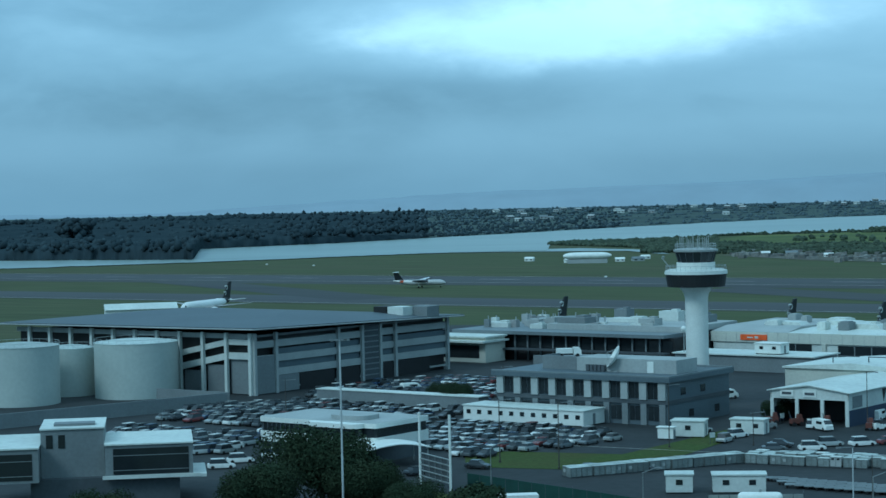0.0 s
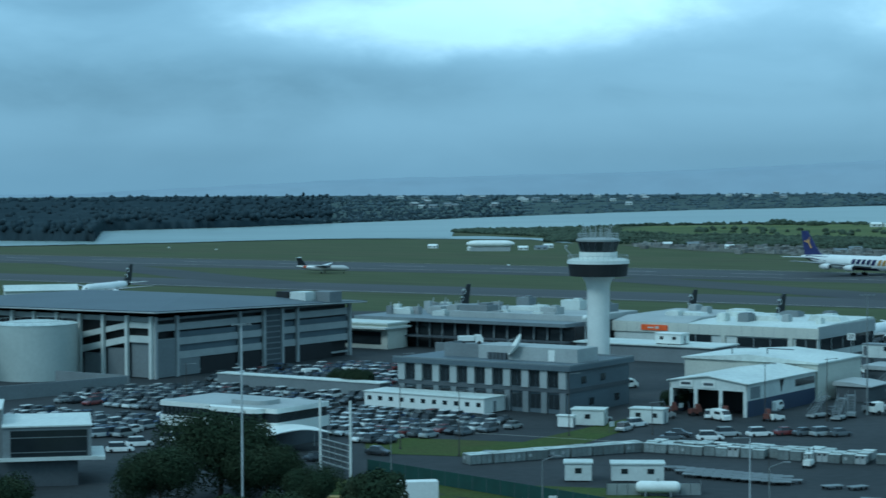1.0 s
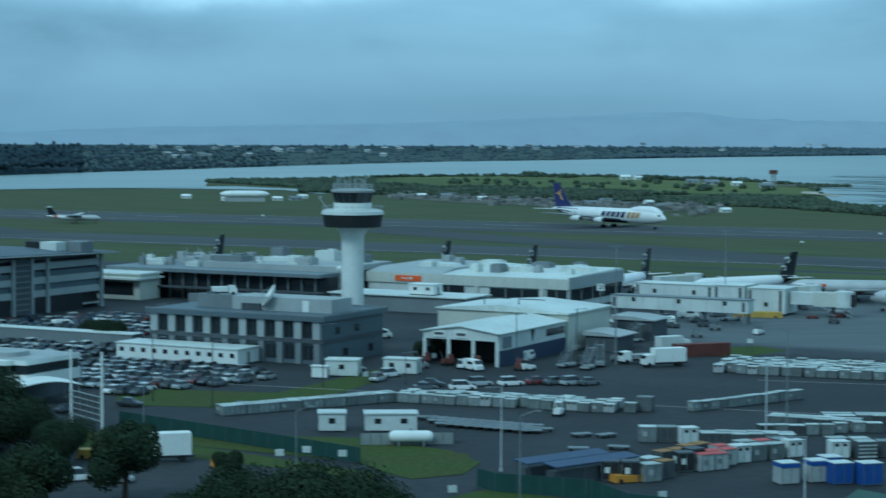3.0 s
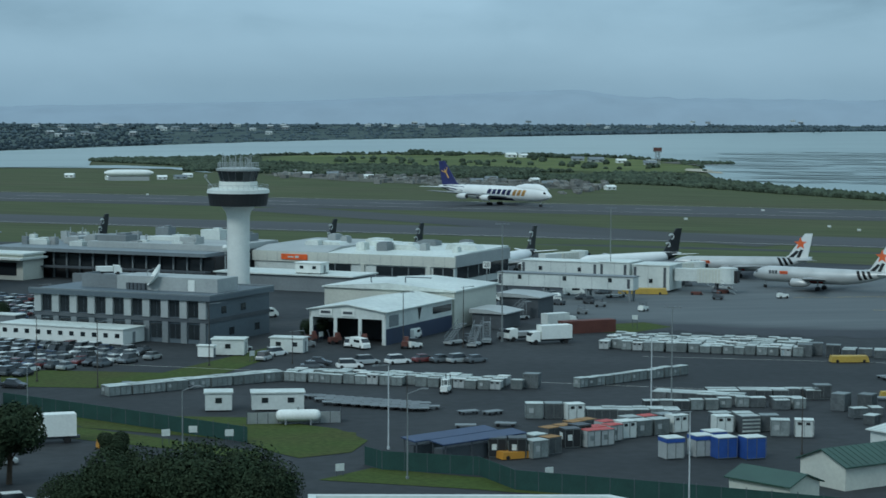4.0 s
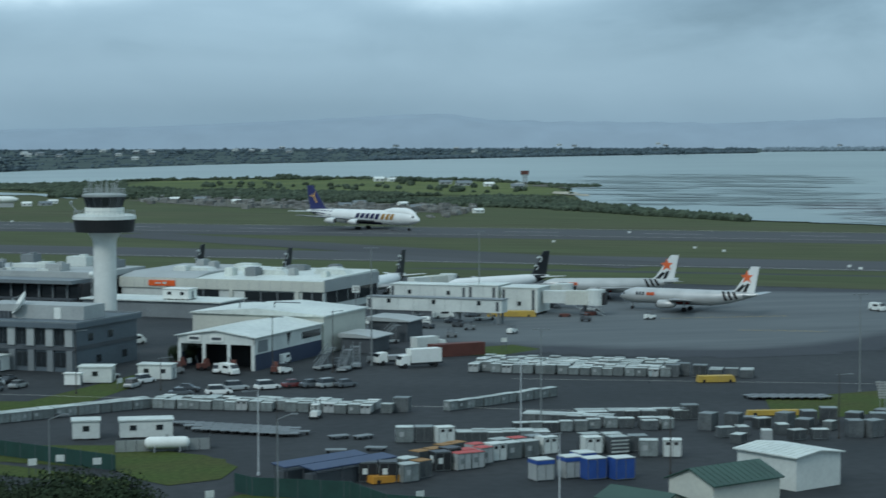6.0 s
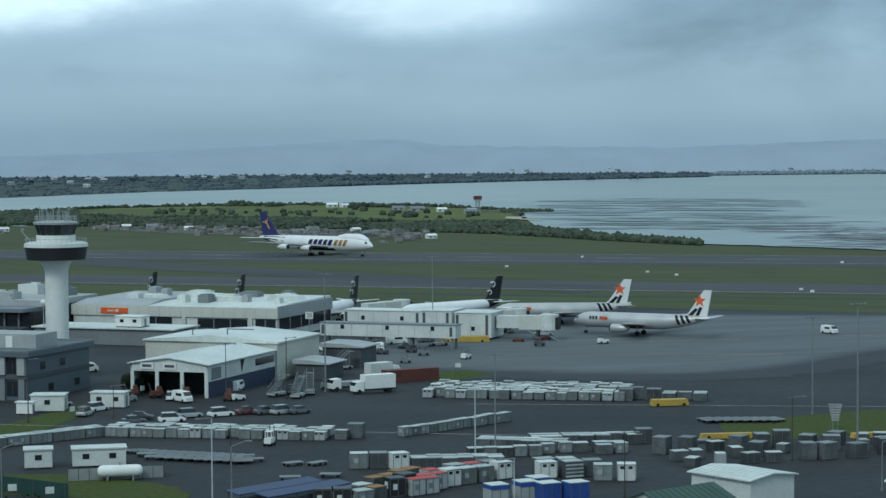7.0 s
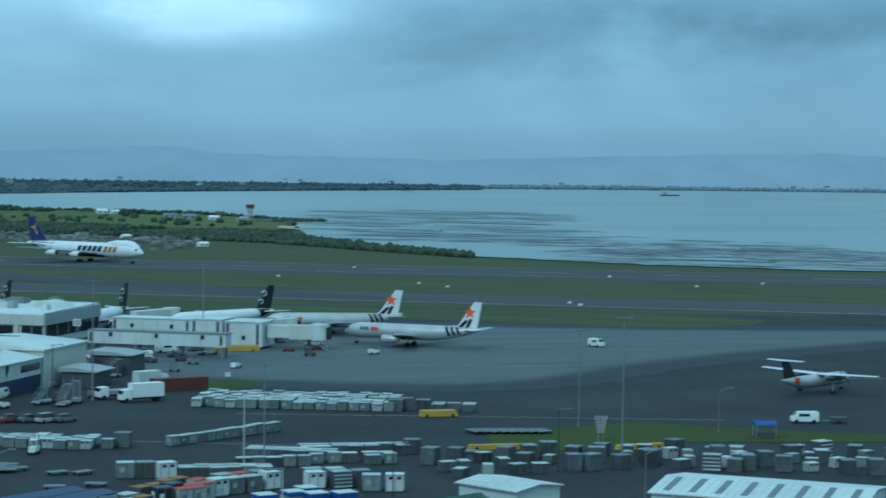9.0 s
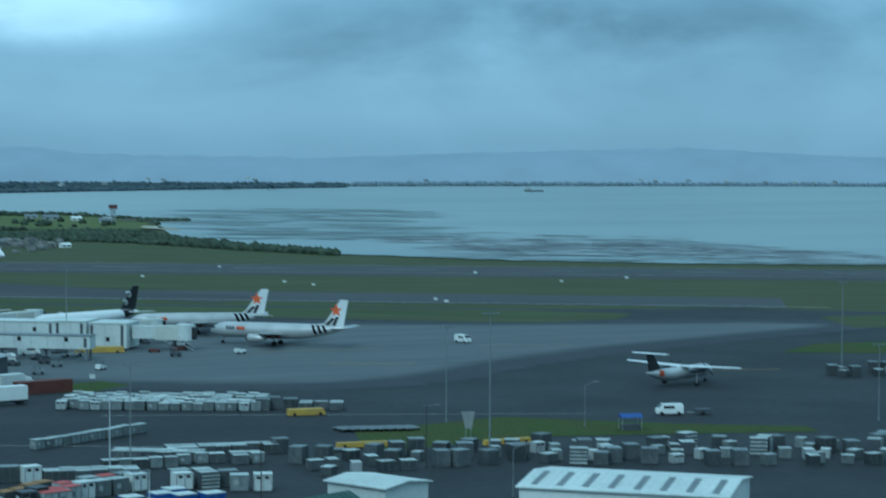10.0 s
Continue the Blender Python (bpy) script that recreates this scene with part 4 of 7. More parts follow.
        part("tailplane", wing_mesh((-11.3, 0, 7.35), (-11.7, side * 4.2, 7.4), 2.2, 1.5, 0.2, 0.12), M["skin"], t)
        part("tail_flash", surface_patch(L, R, zc, side, 0.80, 0.86, -20, 55, 0.02), M["star"], t, "orange tail flash")
    return t


turboprop(pose(244, 357, 0.05, 0, 0, 24), "grey high-wing propeller airliner with T-tail on the apron")
turboprop(pose(-10.5, 973, 0.06, 0, 0, -12), "small high-wing propeller airliner on the taxiway")


# ---- control tower ----
t = thing("control_tower", at(-214.3, 371), "white concrete control tower with dark glazed cab", "control tower")
bm = bmesh.new()
lathe(bm, [(2.35, 0), (2.35, 22.5), (2.6, 23.6), (3.6, 25.0)], 32)
part("shaft", bm, M["white"], t, smooth=True)
bm = bmesh.new()
lathe(bm, [(5.9, 25.0), (6.3, 27.5), (6.3, 27.6), (5.6, 27.6)], 36)
part("lower_ring", bm, M["black"], t, "dark band of shaded windows")
bm = bmesh.new()
lathe(bm, [(5.7, 27.6), (6.5, 27.6), (6.4, 28.3), (5.4, 28.7), (5.4, 28.6), (4.5, 28.6)], 36)
part("balcony", bm, M["dull_white"], t, smooth=True)
bm = bmesh.new()
lathe(bm, [(4.0, 28.6), (4.0, 30.0), (3.7, 30.0)], 16)
part("parapet", bm, M["white"], t)
bm = bmesh.new()
lathe(bm, [(3.6, 30.0), (4.3, 32.2), (3.9, 32.2)], 16)
cab = part("cab_window", bm, M["glass"], t, "outward-leaning dark cab glazing")
for k in range(16):
    a = 2 * math.pi * k / 16
    bm = bmesh.new()
    rod(bm, (3.64 * math.cos(a), 3.64 * math.sin(a), 30.0), (4.34 * math.cos(a), 4.34 * math.sin(a), 32.2), 0.06, None, 5)
    part("mullion", bm, M["dk_grey"], cab)
bm = bmesh.new()
lathe(bm, [(4.5, 32.2), (4.6, 32.6), (3.4, 32.9), (0.3, 33.0)], 24)
part("roof", bm, M["lt_grey"], t)
bm = bmesh.new()
for k in range(20):
    a = 2 * math.pi * k / 20
    rod(bm, (4.2 * math.cos(a), 4.2 * math.sin(a), 32.6), (4.2 * math.cos(a), 4.2 * math.sin(a), 33.8), 0.05, None, 5)
for z in (33.3, 33.8):
    for k in range(20):
        a, b = 2 * math.pi * k / 20, 2 * math.pi * (k + 1) / 20
        rod(bm, (4.2 * math.cos(a), 4.2 * math.sin(a), z), (4.2 * math.cos(b), 4.2 * math.sin(b), z), 0.05, None, 5)
part("roof_railing", bm, M["metal"], t)
for k in range(22):
    a, r = random.uniform(0, 6.28), random.uniform(0.5, 4.0)
    bm = bmesh.new()
    h = random.uniform(1.2, 3.2)
    rod(bm, (r * math.cos(a), r * math.sin(a), 32.6), (r * math.cos(a), r * math.sin(a), 32.8 + h), 0.1, 0.06, 6)
    if k % 3 == 0:
        rod(bm, (r * math.cos(a) - 0.5, r * math.sin(a), 32.5 + h), (r * math.cos(a) + 0.5, r * math.sin(a), 32.5 + h), 0.05, None, 5)
    part("antenna", bm, M["metal"], t)
bm = bmesh.new()
rod(bm, (-5.9, 0, 28.5), (-7.6, -0.5, 30.6), 0.12, 0.1, 6)
rod(bm, (-7.6, -0.5, 30.6), (-7.4, -0.5, 31.2), 0.3, 0.3, 8)
part("lamp_bracket", bm, M["metal"], t)
bm = bmesh.new()
for k in range(36):
    a, b = 2 * math.pi * k / 36, 2 * math.pi * (k + 1) / 36
    rod(bm, (6.2 * math.cos(a), 6.2 * math.sin(a), 28.3), (6.2 * math.cos(a), 6.2 * math.sin(a), 29.3), 0.035, None, 4)
    rod(bm, (6.2 * math.cos(a), 6.2 * math.sin(a), 29.3), (6.2 * math.cos(b), 6.2 * math.sin(b), 29.3), 0.04, None, 4)
part("balcony_railing", bm, M["metal"], t)

# ---- two-storey office below the tower ----
t = thing("office_building", at(-222, 338), "grey two-storey office with pale pilasters and flat roof", "building")
W, D = 40, 24
bm = bmesh.new()
span_box(bm, -W / 2, 0.5, 0, W / 2, D, 8.4)
part("wall", bm, M["slate"], t)
bm = bmesh.new()
span_box(bm, -W / 2 - 0.8, -0.6, 8.4, W / 2 + 0.8, D + 0.6, 9.3)
part("roof", bm, M["slate"], t)
bm = bmesh.new()
for x0, y0, x1, y1 in ((-W / 2 - 0.8, -0.6, W / 2 + 0.8, -0.2), (-W / 2 - 0.8, D + 0.2, W / 2 + 0.8, D + 0.6), (W / 2 + 0.4, -0.2, W / 2 + 0.8, D + 0.2)):
    span_box(bm, x0, y0, 9.304, x1, y1, 9.6)
part("parapet", bm, M["roof_grey"], t)
bm = bmesh.new()
span_box(bm, -W / 2 - 0.05, 0.1, 4.1, W / 2 + 0.15, D + 0.1, 4.9)
part("floor_band", bm, M["dk_grey"], t)
bm = bmesh.new()
box(bm, 0, 0.2, 4.9, 1.6, 0.7, 3.5)
pil_me = mesh("pilaster", bm, M["lt_grey"])
bm = bmesh.new()
box(bm, 0, 0.45, 5.1, 1.15, 0.12, 3.0)
win_me = mesh("window", bm, M["glass"])
bm = bmesh.new()
box(bm, 0, 0.45, 0.9, 1.15, 0.12, 2.8)
win2_me = mesh("window", bm, M["glass"])
bm = bmesh.new()
box(bm, 0, 0.3, 0.0, 1.3, 0.5, 4.1)
pil2_me = mesh("pilaster", bm, M["mid_grey"])
for k in range(10):
    x = -W / 2 + 1.0 + k * 4.2
    for me, nm, dx in ((pil_me, "pilaster", 0), (win_me, "window", 1.45), (win_me, "window", 2.75), (pil2_me, "pilaster", 0), (win2_me, "window", 1.45), (win2_me, "window", 2.75)):
        if x + dx > W / 2:
            continue
        o = new(nm, me)
        o.parent = t
        o.location = (x + dx, 0, 0)
for k, (y, z) in enumerate(((6, 5.6), (13.5, 5.6), (19, 1.2), (9, 1.2))):
    bm = bmesh.new()
    box(bm, W / 2 + 0.02, y, z, 0.12, 1.8, 1.4)
    part("window", bm, M["glass"], t)
bm = bmesh.new()
span_box(bm, -5, 7, 9.31, 18, 15, 12.0)
part("plant_room", bm, M["lt_grey"], t)
bm = bmesh.new()
span_box(bm, -14, 8, 9.31, -5.3, 8.4, 12.0)
span_box(bm, -14, 14, 9.31, -13.6, 8.4, 12.0)
part("screen_wall", bm, M["mid_grey"], t)
bm = bmesh.new()
box(bm, 12.2, 6.9, 9.4, 1.5, 0.12, 2.2)
part("door", bm, M["white"], t)
bm = bmesh.new()
for k in range(5):
    box(bm, -2 + k * 0.9, 6.5, 9.35, 0.7, 0.7, 1.3)
part("air_conditioner", bm, M["dk_grey"], t)

# satellite dish on that roof
t = thing("satellite_dish", pose(33.8, 407.1, 9.3), "large white satellite dish on the office roof", "antenna")
bm = bmesh.new()
rod(bm, (0, 0, 0), (0, 0, 2.2), 0.3, 0.2, 10)
rod(bm, (0, 0, 0), (0, 0, 0.2), 1.0, 1.0, 10)
part("pedestal", bm, M["metal"], t)
aim = Vector((-0.86, -0.02, 0.5)).to_track_quat("Z", "Y").to_matrix().to_4x4()
tilt = pose(0, 0, 2.7) @ aim
bm = bmesh.new()
n = 26
rings = [[(r * math.cos(2 * math.pi * i / n), r * math.sin(2 * math.pi * i / n), 0.14 * r * r - dz) for i in range(n)] for r, dz in ((0.05, 0), (1.0, 0), (1.8, 0), (2.4, 0), (2.4, 0.12), (1.8, 0.12), (1.0, 0.12), (0.05, 0.12))]
loft(bm, rings)
bmesh.ops.transform(bm, verts=bm.verts, matrix=tilt)
part("reflector", bm, M["white"], t, smooth=True)
bm = bmesh.new()
v = tilt @ Vector((0, 0, 2.2))
for k in range(3):
    rod(bm, tilt @ Vector((2 * math.cos(2.1 * k), 2 * math.sin(2.1 * k), 0.7)), v, 0.04, None, 5)
part("feed", bm, M["metal"], t)

# ---- parking garage ----
t = thing("parking_garage", at(-317, 348), "four-level grey parking garage with broad low-pitched roof", "building")
GW, GD = 80, 74
# solid core between the decks; their shade is its black colour
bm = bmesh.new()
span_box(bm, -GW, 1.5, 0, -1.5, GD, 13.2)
part("core", bm, M["black"], t, "solid black core coloured as shaded parking decks")
for lv, (z, hh) in enumerate(((1.0, 0.3), (4.1, 1.6), (7.3, 1.6), (10.7, 1.6))):
    bm = bmesh.new()
    span_box(bm, -1.48, 0.0, z, 0.0, GD, z + hh)
    part("spandrel", bm, M["lt_grey"], t)
    for k, (y0, y1) in enumerate(((8.0, 29.6), (30.4, 38.6), (46.4, 51.6), (52.4, GD - 0.3))):
        if lv in (1, 2):
            bm = bmesh.new()
            span_box(bm, -1.3, y0, z + hh + 0.01, -0.5, y1, z + hh + (1.55 if lv == 1 else 1.3))
            part("louvre", bm, M["slate"], t)
bm = bmesh.new()
span_box(bm, -1.6, 0.4, 13.2, -0.3, GD, 13.7)
part("top_beam", bm, M["mid_grey"], t)
for y in (0.3, 7.6, 30, 39, 46, 52, 73.5):
    bm = bmesh.new()
    box(bm, 0.15, y, 0, 0.8, 0.8, 14.2 - 0.012 * y)
    part("column", bm, M["lt_grey"], t)
for y0, y1, mt, z1 in ((0.8, 7.2, "mid_grey", 8.8), (39.5, 45.5, "dk_grey", 13.6), (8.1, 15.5, "mid_grey", 4.05)):
    bm = bmesh.new()
    span_box(bm, -0.5, y0, 0.2, 0.2, y1, z1)
    part("wall_panel", bm, M[mt], t)
# entrances are closed black slabs, the shade inside is coloured on
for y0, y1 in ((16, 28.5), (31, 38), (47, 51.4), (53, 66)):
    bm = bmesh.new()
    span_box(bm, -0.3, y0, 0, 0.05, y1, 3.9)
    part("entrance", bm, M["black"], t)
# the ramp climbs along the long side behind sloping parapets
for z, hh in ((8.2, 1.5), (11.5, 1.3)):
    bm = bmesh.new()
    prism(bm, [(-8, 0.0, z), (-8, 0.0, z + hh), (-46, 0.0, z + hh - 7.5), (-46, 0.0, z - 7.5)], (0, 1.2, 0))
    part("ramp_wall", bm, M["dull_white"], t)
    bm = bmesh.new()
    span_box(bm, -7.99, 0.0, z, -0.9, 1.2, z + hh)
    part("spandrel", bm, M["dull_white"], t)
bm = bmesh.new()
span_box(bm, -GW, 0.3, 12.9, -1.0, 1.4, 14.0)
part("top_beam", bm, M["lt_grey"], t)
bm = bmesh.new()
prism(bm, [(-46, 0.2, 8.6), (-46, 0.2, 10.0), (-GW, 0.2, 7.0), (-GW, 0.2, 5.6)], (0, 1.2, 0))
part("ramp_wall", bm, M["dull_white"], t)
for k in range(11):
    bm = bmesh.new()
    box(bm, -0.6 - k * 7.4, -0.3, 0, 0.8, 0.8, 14.3)
    part("column", bm, M["dull_white"], t)
for k in range(4):
    bm = bmesh.new()
    span_box(bm, -8.1 - k * 7.4 + 0.5, 0.7, 0.2, -0.9 - k * 7.4 - 0.2, 1.3, 8.1 - 1.45 * k)
    part("wall_panel", bm, M["mid_grey"], t)
bm = bmesh.new()
ov = 3.0
c0 = [(-GW - ov, -ov, 15.2), (ov, -ov, 15.7), (ov, GD + ov, 14.0), (-GW - ov, GD + ov, 14.2)]
vs = [bm.verts.new(p) for p in c0]
lo = [bm.verts.new((p[0], p[1], p[2] - 0.5)) for p in c0]
ra, rb = bm.verts.new((-GW * 0.72, GD * 0.5, 17.0)), bm.verts.new((-GW * 0.28, GD * 0.5, 17.0))
bm.faces.new((vs[0], vs[1], rb, ra))
bm.faces.new((vs[1], vs[2], rb))
bm.faces.new((vs[2], vs[3], ra, rb))
bm.faces.new((vs[3], vs[0], ra))
for i in range(4):
    bm.faces.new((vs[i], lo[i], lo[(i + 1) % 4], vs[(i + 1) % 4]))
bm.faces.new((lo[0], lo[1], lo[2]))
bm.faces.new((lo[0], lo[2], lo[3]))
part("roof", bm, M["garage_roof"], t, "broad dark grey sheet roof")
for p0, p1 in (((-GW - ov, -ov - 0.1, 14.85), (ov, -ov - 0.1, 15.35)), ((ov + 0.1, -ov, 15.35), (ov + 0.1, GD + ov, 13.65))):
    bm = bmesh.new()
    rod(bm, p0, p1, 0.16, None, 8)
    part("gutter", bm, M["lt_grey"], t)
for k in range(9):
    bm = bmesh.new()
    span_box(bm, 0.2, 39.7, 1.2 + k * 1.35, 0.32, 45.3, 1.5 + k * 1.35)
    part("stair_slat", bm, M["mid_grey"], t)
for x, y, w, mt in ((-4, 60, 5, "dull_white"), (-9, 60, 4, "black"), (0, 64, 6, "mid_grey")):
    bm = bmesh.new()
    box(bm, x, y, 14.1, w, 5, 2.8)
    part("plant_box", bm, M[mt], t)

# fuel tanks and their bund wall
tank = None
for a, b, r, h in ((-342.4, 336, 9.6, 12.5), (-359, 331, 5.6, 11), (-354.5, 311.5, 8.9, 13)):
    t = thing("storage_tank", at(a, b), "pale grey cylindrical steel storage tank", "tank", "storage tanks by the garage")
    bm = bmesh.new()
    lathe(bm, [(r, 0), (r, h * 0.5), (r, h)], 64)
    part("shell", bm, M["tank"], t, smooth=True)
    bm = bmesh.new()
    lathe(bm, [(r * 1.01, h), (r * 1.01, h + 0.15), (r * 0.5, h + 0.7), (0.2, h + 0.9)], 48)
    part("roof", bm, M["lid"], t, smooth=True)
    bm = bmesh.new()
    for k in range(30):
        a0, a1 = 2 * math.pi * k / 30, 2 * math.pi * (k + 1) / 30
        rod(bm, (r * math.cos(a0), r * math.sin(a0), h + 0.1), (r * math.cos(a0), r * math.sin(a0), h + 1.0), 0.04, None, 4)
        rod(bm, (r * math.cos(a0), r * math.sin(a0), h + 1.0), (r * math.cos(a1), r * math.sin(a1), h + 1.0), 0.04, None, 4)
    part("railing", bm, M["metal"], t)
bm = bmesh.new()
p0, p1 = Vector((-306.9, 328.2)), Vector((-331, 225))
d = p1 - p0
box(bm, (p0.x + p1.x) / 2, (p0.y + p1.y) / 2, 0, d.length, 0.4, 3.0, math.degrees(math.atan2(d.y, d.x)))
box(bm, -318, 329, 0, 22, 0.4, 3.0)
solid("bund_wall", bm, M["mid_grey"], GRID, "long plain grey concrete wall round the tanks", "wall")

# ---- terminal ----
t = thing("terminal_building", at(-268, 472), "long white airport terminal with dark window bands", "building")
TW, TD = 58, 36
bm = bmesh.new()
span_box(bm, 0, 0.4, 0, TW - 0.4, TD, 7.5)
part("wall", bm, M["dull_white"], t)
bm = bmesh.new()
span_box(bm, -0.5, 0, 5.0, TW, 0.39, 7.6)
part("fascia", bm, M["cream"], t)
for k in range(19):
    bm = bmesh.new()
    span_box(bm, 1.0 + k * 3.0, -0.04, 5.05, 1.07 + k * 3.0, -0.002, 7.55)
    part("panel_seam", bm, M["lt_grey"], t)
bm = bmesh.new()
span_box(bm, TW - 0.39, 0.4, 5.0, TW + 0.02, TD, 8.0)
part("fascia", bm, M["lt_grey"], t)
bm = bmesh.new()
prism(bm, [(-0.4, 0.4, 7.52), (-0.4, 0.4, 7.7), (-0.4, 8.0, 8.7), (-0.4, TD, 8.9), (-0.4, TD, 7.52)], (22, 0, 0))
part("roof", bm, M["lt_grey"], t, "pale grey sheet roof sloping to the front")
bm = bmesh.new()
prism(bm, [(21.61, 0.4, 7.52), (21.61, 0.4, 7.65), (21.61, 9.0, 8.2), (21.61, TD, 8.5), (21.61, TD, 7.52)], (TW - 22.01, 0, 0))
part("roof", bm, M["roof_white"], t)
for x0, x1, z0, z1, n in ((15.0, 28.4, 2.1, 4.9, 3), (35.7, 49.5, 1.8, 4.7, 3), (51.8, 57.3, 1.8, 4.8, 2)):
    bm = bmesh.new()
    span_box(bm, x0, 0.25, z0, x1, 0.5, z1)
    wn_ = part("window", bm, M["glass"], t)
    for k in range(1, n):
        bm = bmesh.new()
        x = x0 + (x1 - x0) * k / n
        span_box(bm, x - 0.12, 0.12, z0, x + 0.12, 0.3, z1)
        part("mullion", bm, M["mid_grey"], wn_)
for y0 in (2, 9, 16, 23, 29):
    bm = bmesh.new()
    span_box(bm, TW - 0.5, y0, 1.8, TW - 0.3, y0 + 6.5, 4.9)
    part("window", bm, M["glass"], t)
for x in (32.0, 50.6):
    bm = bmesh.new()
    span_box(bm, x - 0.5, -0.2, 0, x + 0.5, 0.3, 5.0)
    part("column", bm, M["cream"], t)
bm = bmesh.new()
span_box(bm, 8.3, -0.25, 5.55, 16.0, -0.05, 7.0)
sign = part("sign_board", bm, M["orange"], t, "orange sign board")
bm = bmesh.new()
span_box(bm, 12.5, -0.31, 6.0, 13.5, -0.25, 6.6)
span_box(bm, 10.3, -0.31, 6.1, 12.0, -0.25, 6.4)
part("sign_emblem", bm, M["dull_white"], sign)
for x, y, w, dd, h in ((14, 15, 12, 5, 1.3), (36, 14, 13, 5, 1.2), (52, 20, 10, 5, 1.3), (27, 24, 10, 5, 1.0)):
    bm = bmesh.new()
    prism(bm, [(x - w / 2, y - dd / 2, 8.0), (x + w / 2, y - dd / 2, 8.0), (x + w / 2 - 1.5, y - dd / 2, 8.7 + 0.6 * h), (x - w / 2 + 1.0, y - dd / 2, 8.9 + 0.6 * h)], (0, dd, 0))
    part("roof_lantern", bm, M["roof_white"], t)
for k, (x, y, w, dd, h) in enumerate(((12, 12, 6, 4, 1.6), (16, 22, 3, 3, 2.4), (28, 8, 4, 3, 1.8), (34, 9, 5, 4, 2.0), (39, 15, 3, 3, 1.5), (44, 12, 3, 2.5, 1.6), (22, 30, 10, 5, 1.2), (38, 28, 9, 4, 1.3), (50, 25, 6, 4, 1.1), (8, 31, 4, 4, 2.2), (54, 10, 2.5, 2.5, 1.0), (47, 32, 5, 3, 1.4))):
    bm = bmesh.new()
    box(bm, x, y, 7.7, w * 0.6, dd, 0.75 * h + 0.9)
    box(bm, x, y, 8.6 + 0.75 * h, w * 0.45, dd * 0.8, 0.25)
    part("roof_unit", bm, M[("dull_white", "lt_grey", "roof_white", "mid_grey")[k % 4]], t)

t = thing("terminal_building", at(-336, 452), "older dark-fronted terminal with flat pale roof", "building")
# near-black solid wall stands in for the shaded void behind the columns
bm = bmesh.new()
span_box(bm, 0, 1.5, 0, 67.4, 36, 7.0)
part("wall", bm, M["black"], t)
bm = bmesh.new()
span_box(bm, -1, -1.5, 7.0, 66, 36, 7.9)
part("roof", bm, M["roof_grey"], t)
bm = bmesh.new()
span_box(bm, 24, 8, 7.91, 67, 35, 9.4)
part("upper_roof", bm, M["lt_grey"], t)
for k in range(16):
    bm = bmesh.new()
    box(bm, 2 + k * 4.1, 0.8, 0, 0.4, 0.4, 7.0)
    part("column", bm, M["mid_grey"], t)
bm = bmesh.new()
span_box(bm, 0.5, 1.3, 3.2, 67, 1.49, 6.2)
part("window", bm, M["glass"], t)
bm = bmesh.new()
span_box(bm, 0.5, -3.2, 3.0, 67, -0.2, 3.4)
part("canopy", bm, M["dk_grey"], t)
for k, (x, y, w, dd, z, h) in enumerate(((6, 12, 8, 5, 7.9, 1.3), (15, 24, 9, 6, 7.9, 1.8), (30, 14, 9, 7, 9.4, 1.6), (42, 22, 12, 6, 9.4, 1.0), (54, 12, 5, 4, 9.4, 1.8), (36, 28, 4, 4, 9.4, 3.0), (20, 10, 4, 3, 7.9, 1.2), (10, 30, 12, 4, 7.9, 1.2), (60, 28, 7, 5, 9.4, 2.0), (50, 30, 6, 4, 9.4, 2.6))):
    bm = bmesh.new()
    box(bm, x, y, z + 0.004, w, dd, h)
    box(bm, x + w * 0.2, y, z + h, w * 0.3, dd * 0.5, 0.5)
    part("roof_unit", bm, M[("dull_white", "lt_grey", "mid_grey")[k % 3]], t)
t = thing("terminal_annex", at(-352, 441), "low cream annex with stepped white canopies", "building")
bm = bmesh.new()
span_box(bm, 0, 0, 0, 33, 9, 6.6)
part("wall", bm, M["cream"], t)
bm = bmesh.new()
span_box(bm, -0.6, -2.6, 5.4, 34, 9.6, 5.9)
span_box(bm, -0.5, -0.5, 6.6, 33.5, 9.5, 7.0)
part("roof", bm, M["roof_white"], t)
bm = bmesh.new()
span_box(bm, 2, -0.1, 1.2, 31, 0.05, 4.6)
part("window", bm, M["glass"], t)
bm = bmesh.new()
span_box(bm, -292, 424, 0, -254, 425, 4.2)
span_box(bm, -292, 425, 0, -254, 438, 3.6)
solid("deck_wall", bm, M["mid_grey"], GRID, "plain grey concrete deck wall before the terminal", "wall")

# ---- workshop with three bays ----
t = thing("workshop", at(-187.5, 352), "white three-bay workshop with pale pitched roof", "building")
bm = bmesh.new()
SW, SD, SH = 16.4, 31, 6.3
span_box(bm, 0, 0, 3.1, 0.3, SD, SH)
span_box(bm, SW - 0.3, 0, 3.1, SW, SD, SH)
span_box(bm, 0.3, SD - 0.3, 0, SW - 0.3, SD, SH)
span_box(bm, 0, 0, 4.9, SW, 0.25, SH)
prism(bm, [(0, 0.0, SH), (SW, 0.0, SH), (SW / 2, 0.0, SH + 1.1)], (0, 0.25, 0))
for x in (0.35, 5.6, 10.9, SW - 0.4):
    span_box(bm, x - 0.35, -0.03, 0, x + 0.35, 0.25, 4.9)
part("wall", bm, M["dull_white"], t)
bm = bmesh.new()
span_box(bm, SW - 0.28, 0.3, 0, SW + 0.02, SD, 3.1)
span_box(bm, 0, 0.3, 0, 0.3, SD, 3.1)
part("lower_wall", bm, M["navy"], t, "navy lower wall cladding")
bm = bmesh.new()
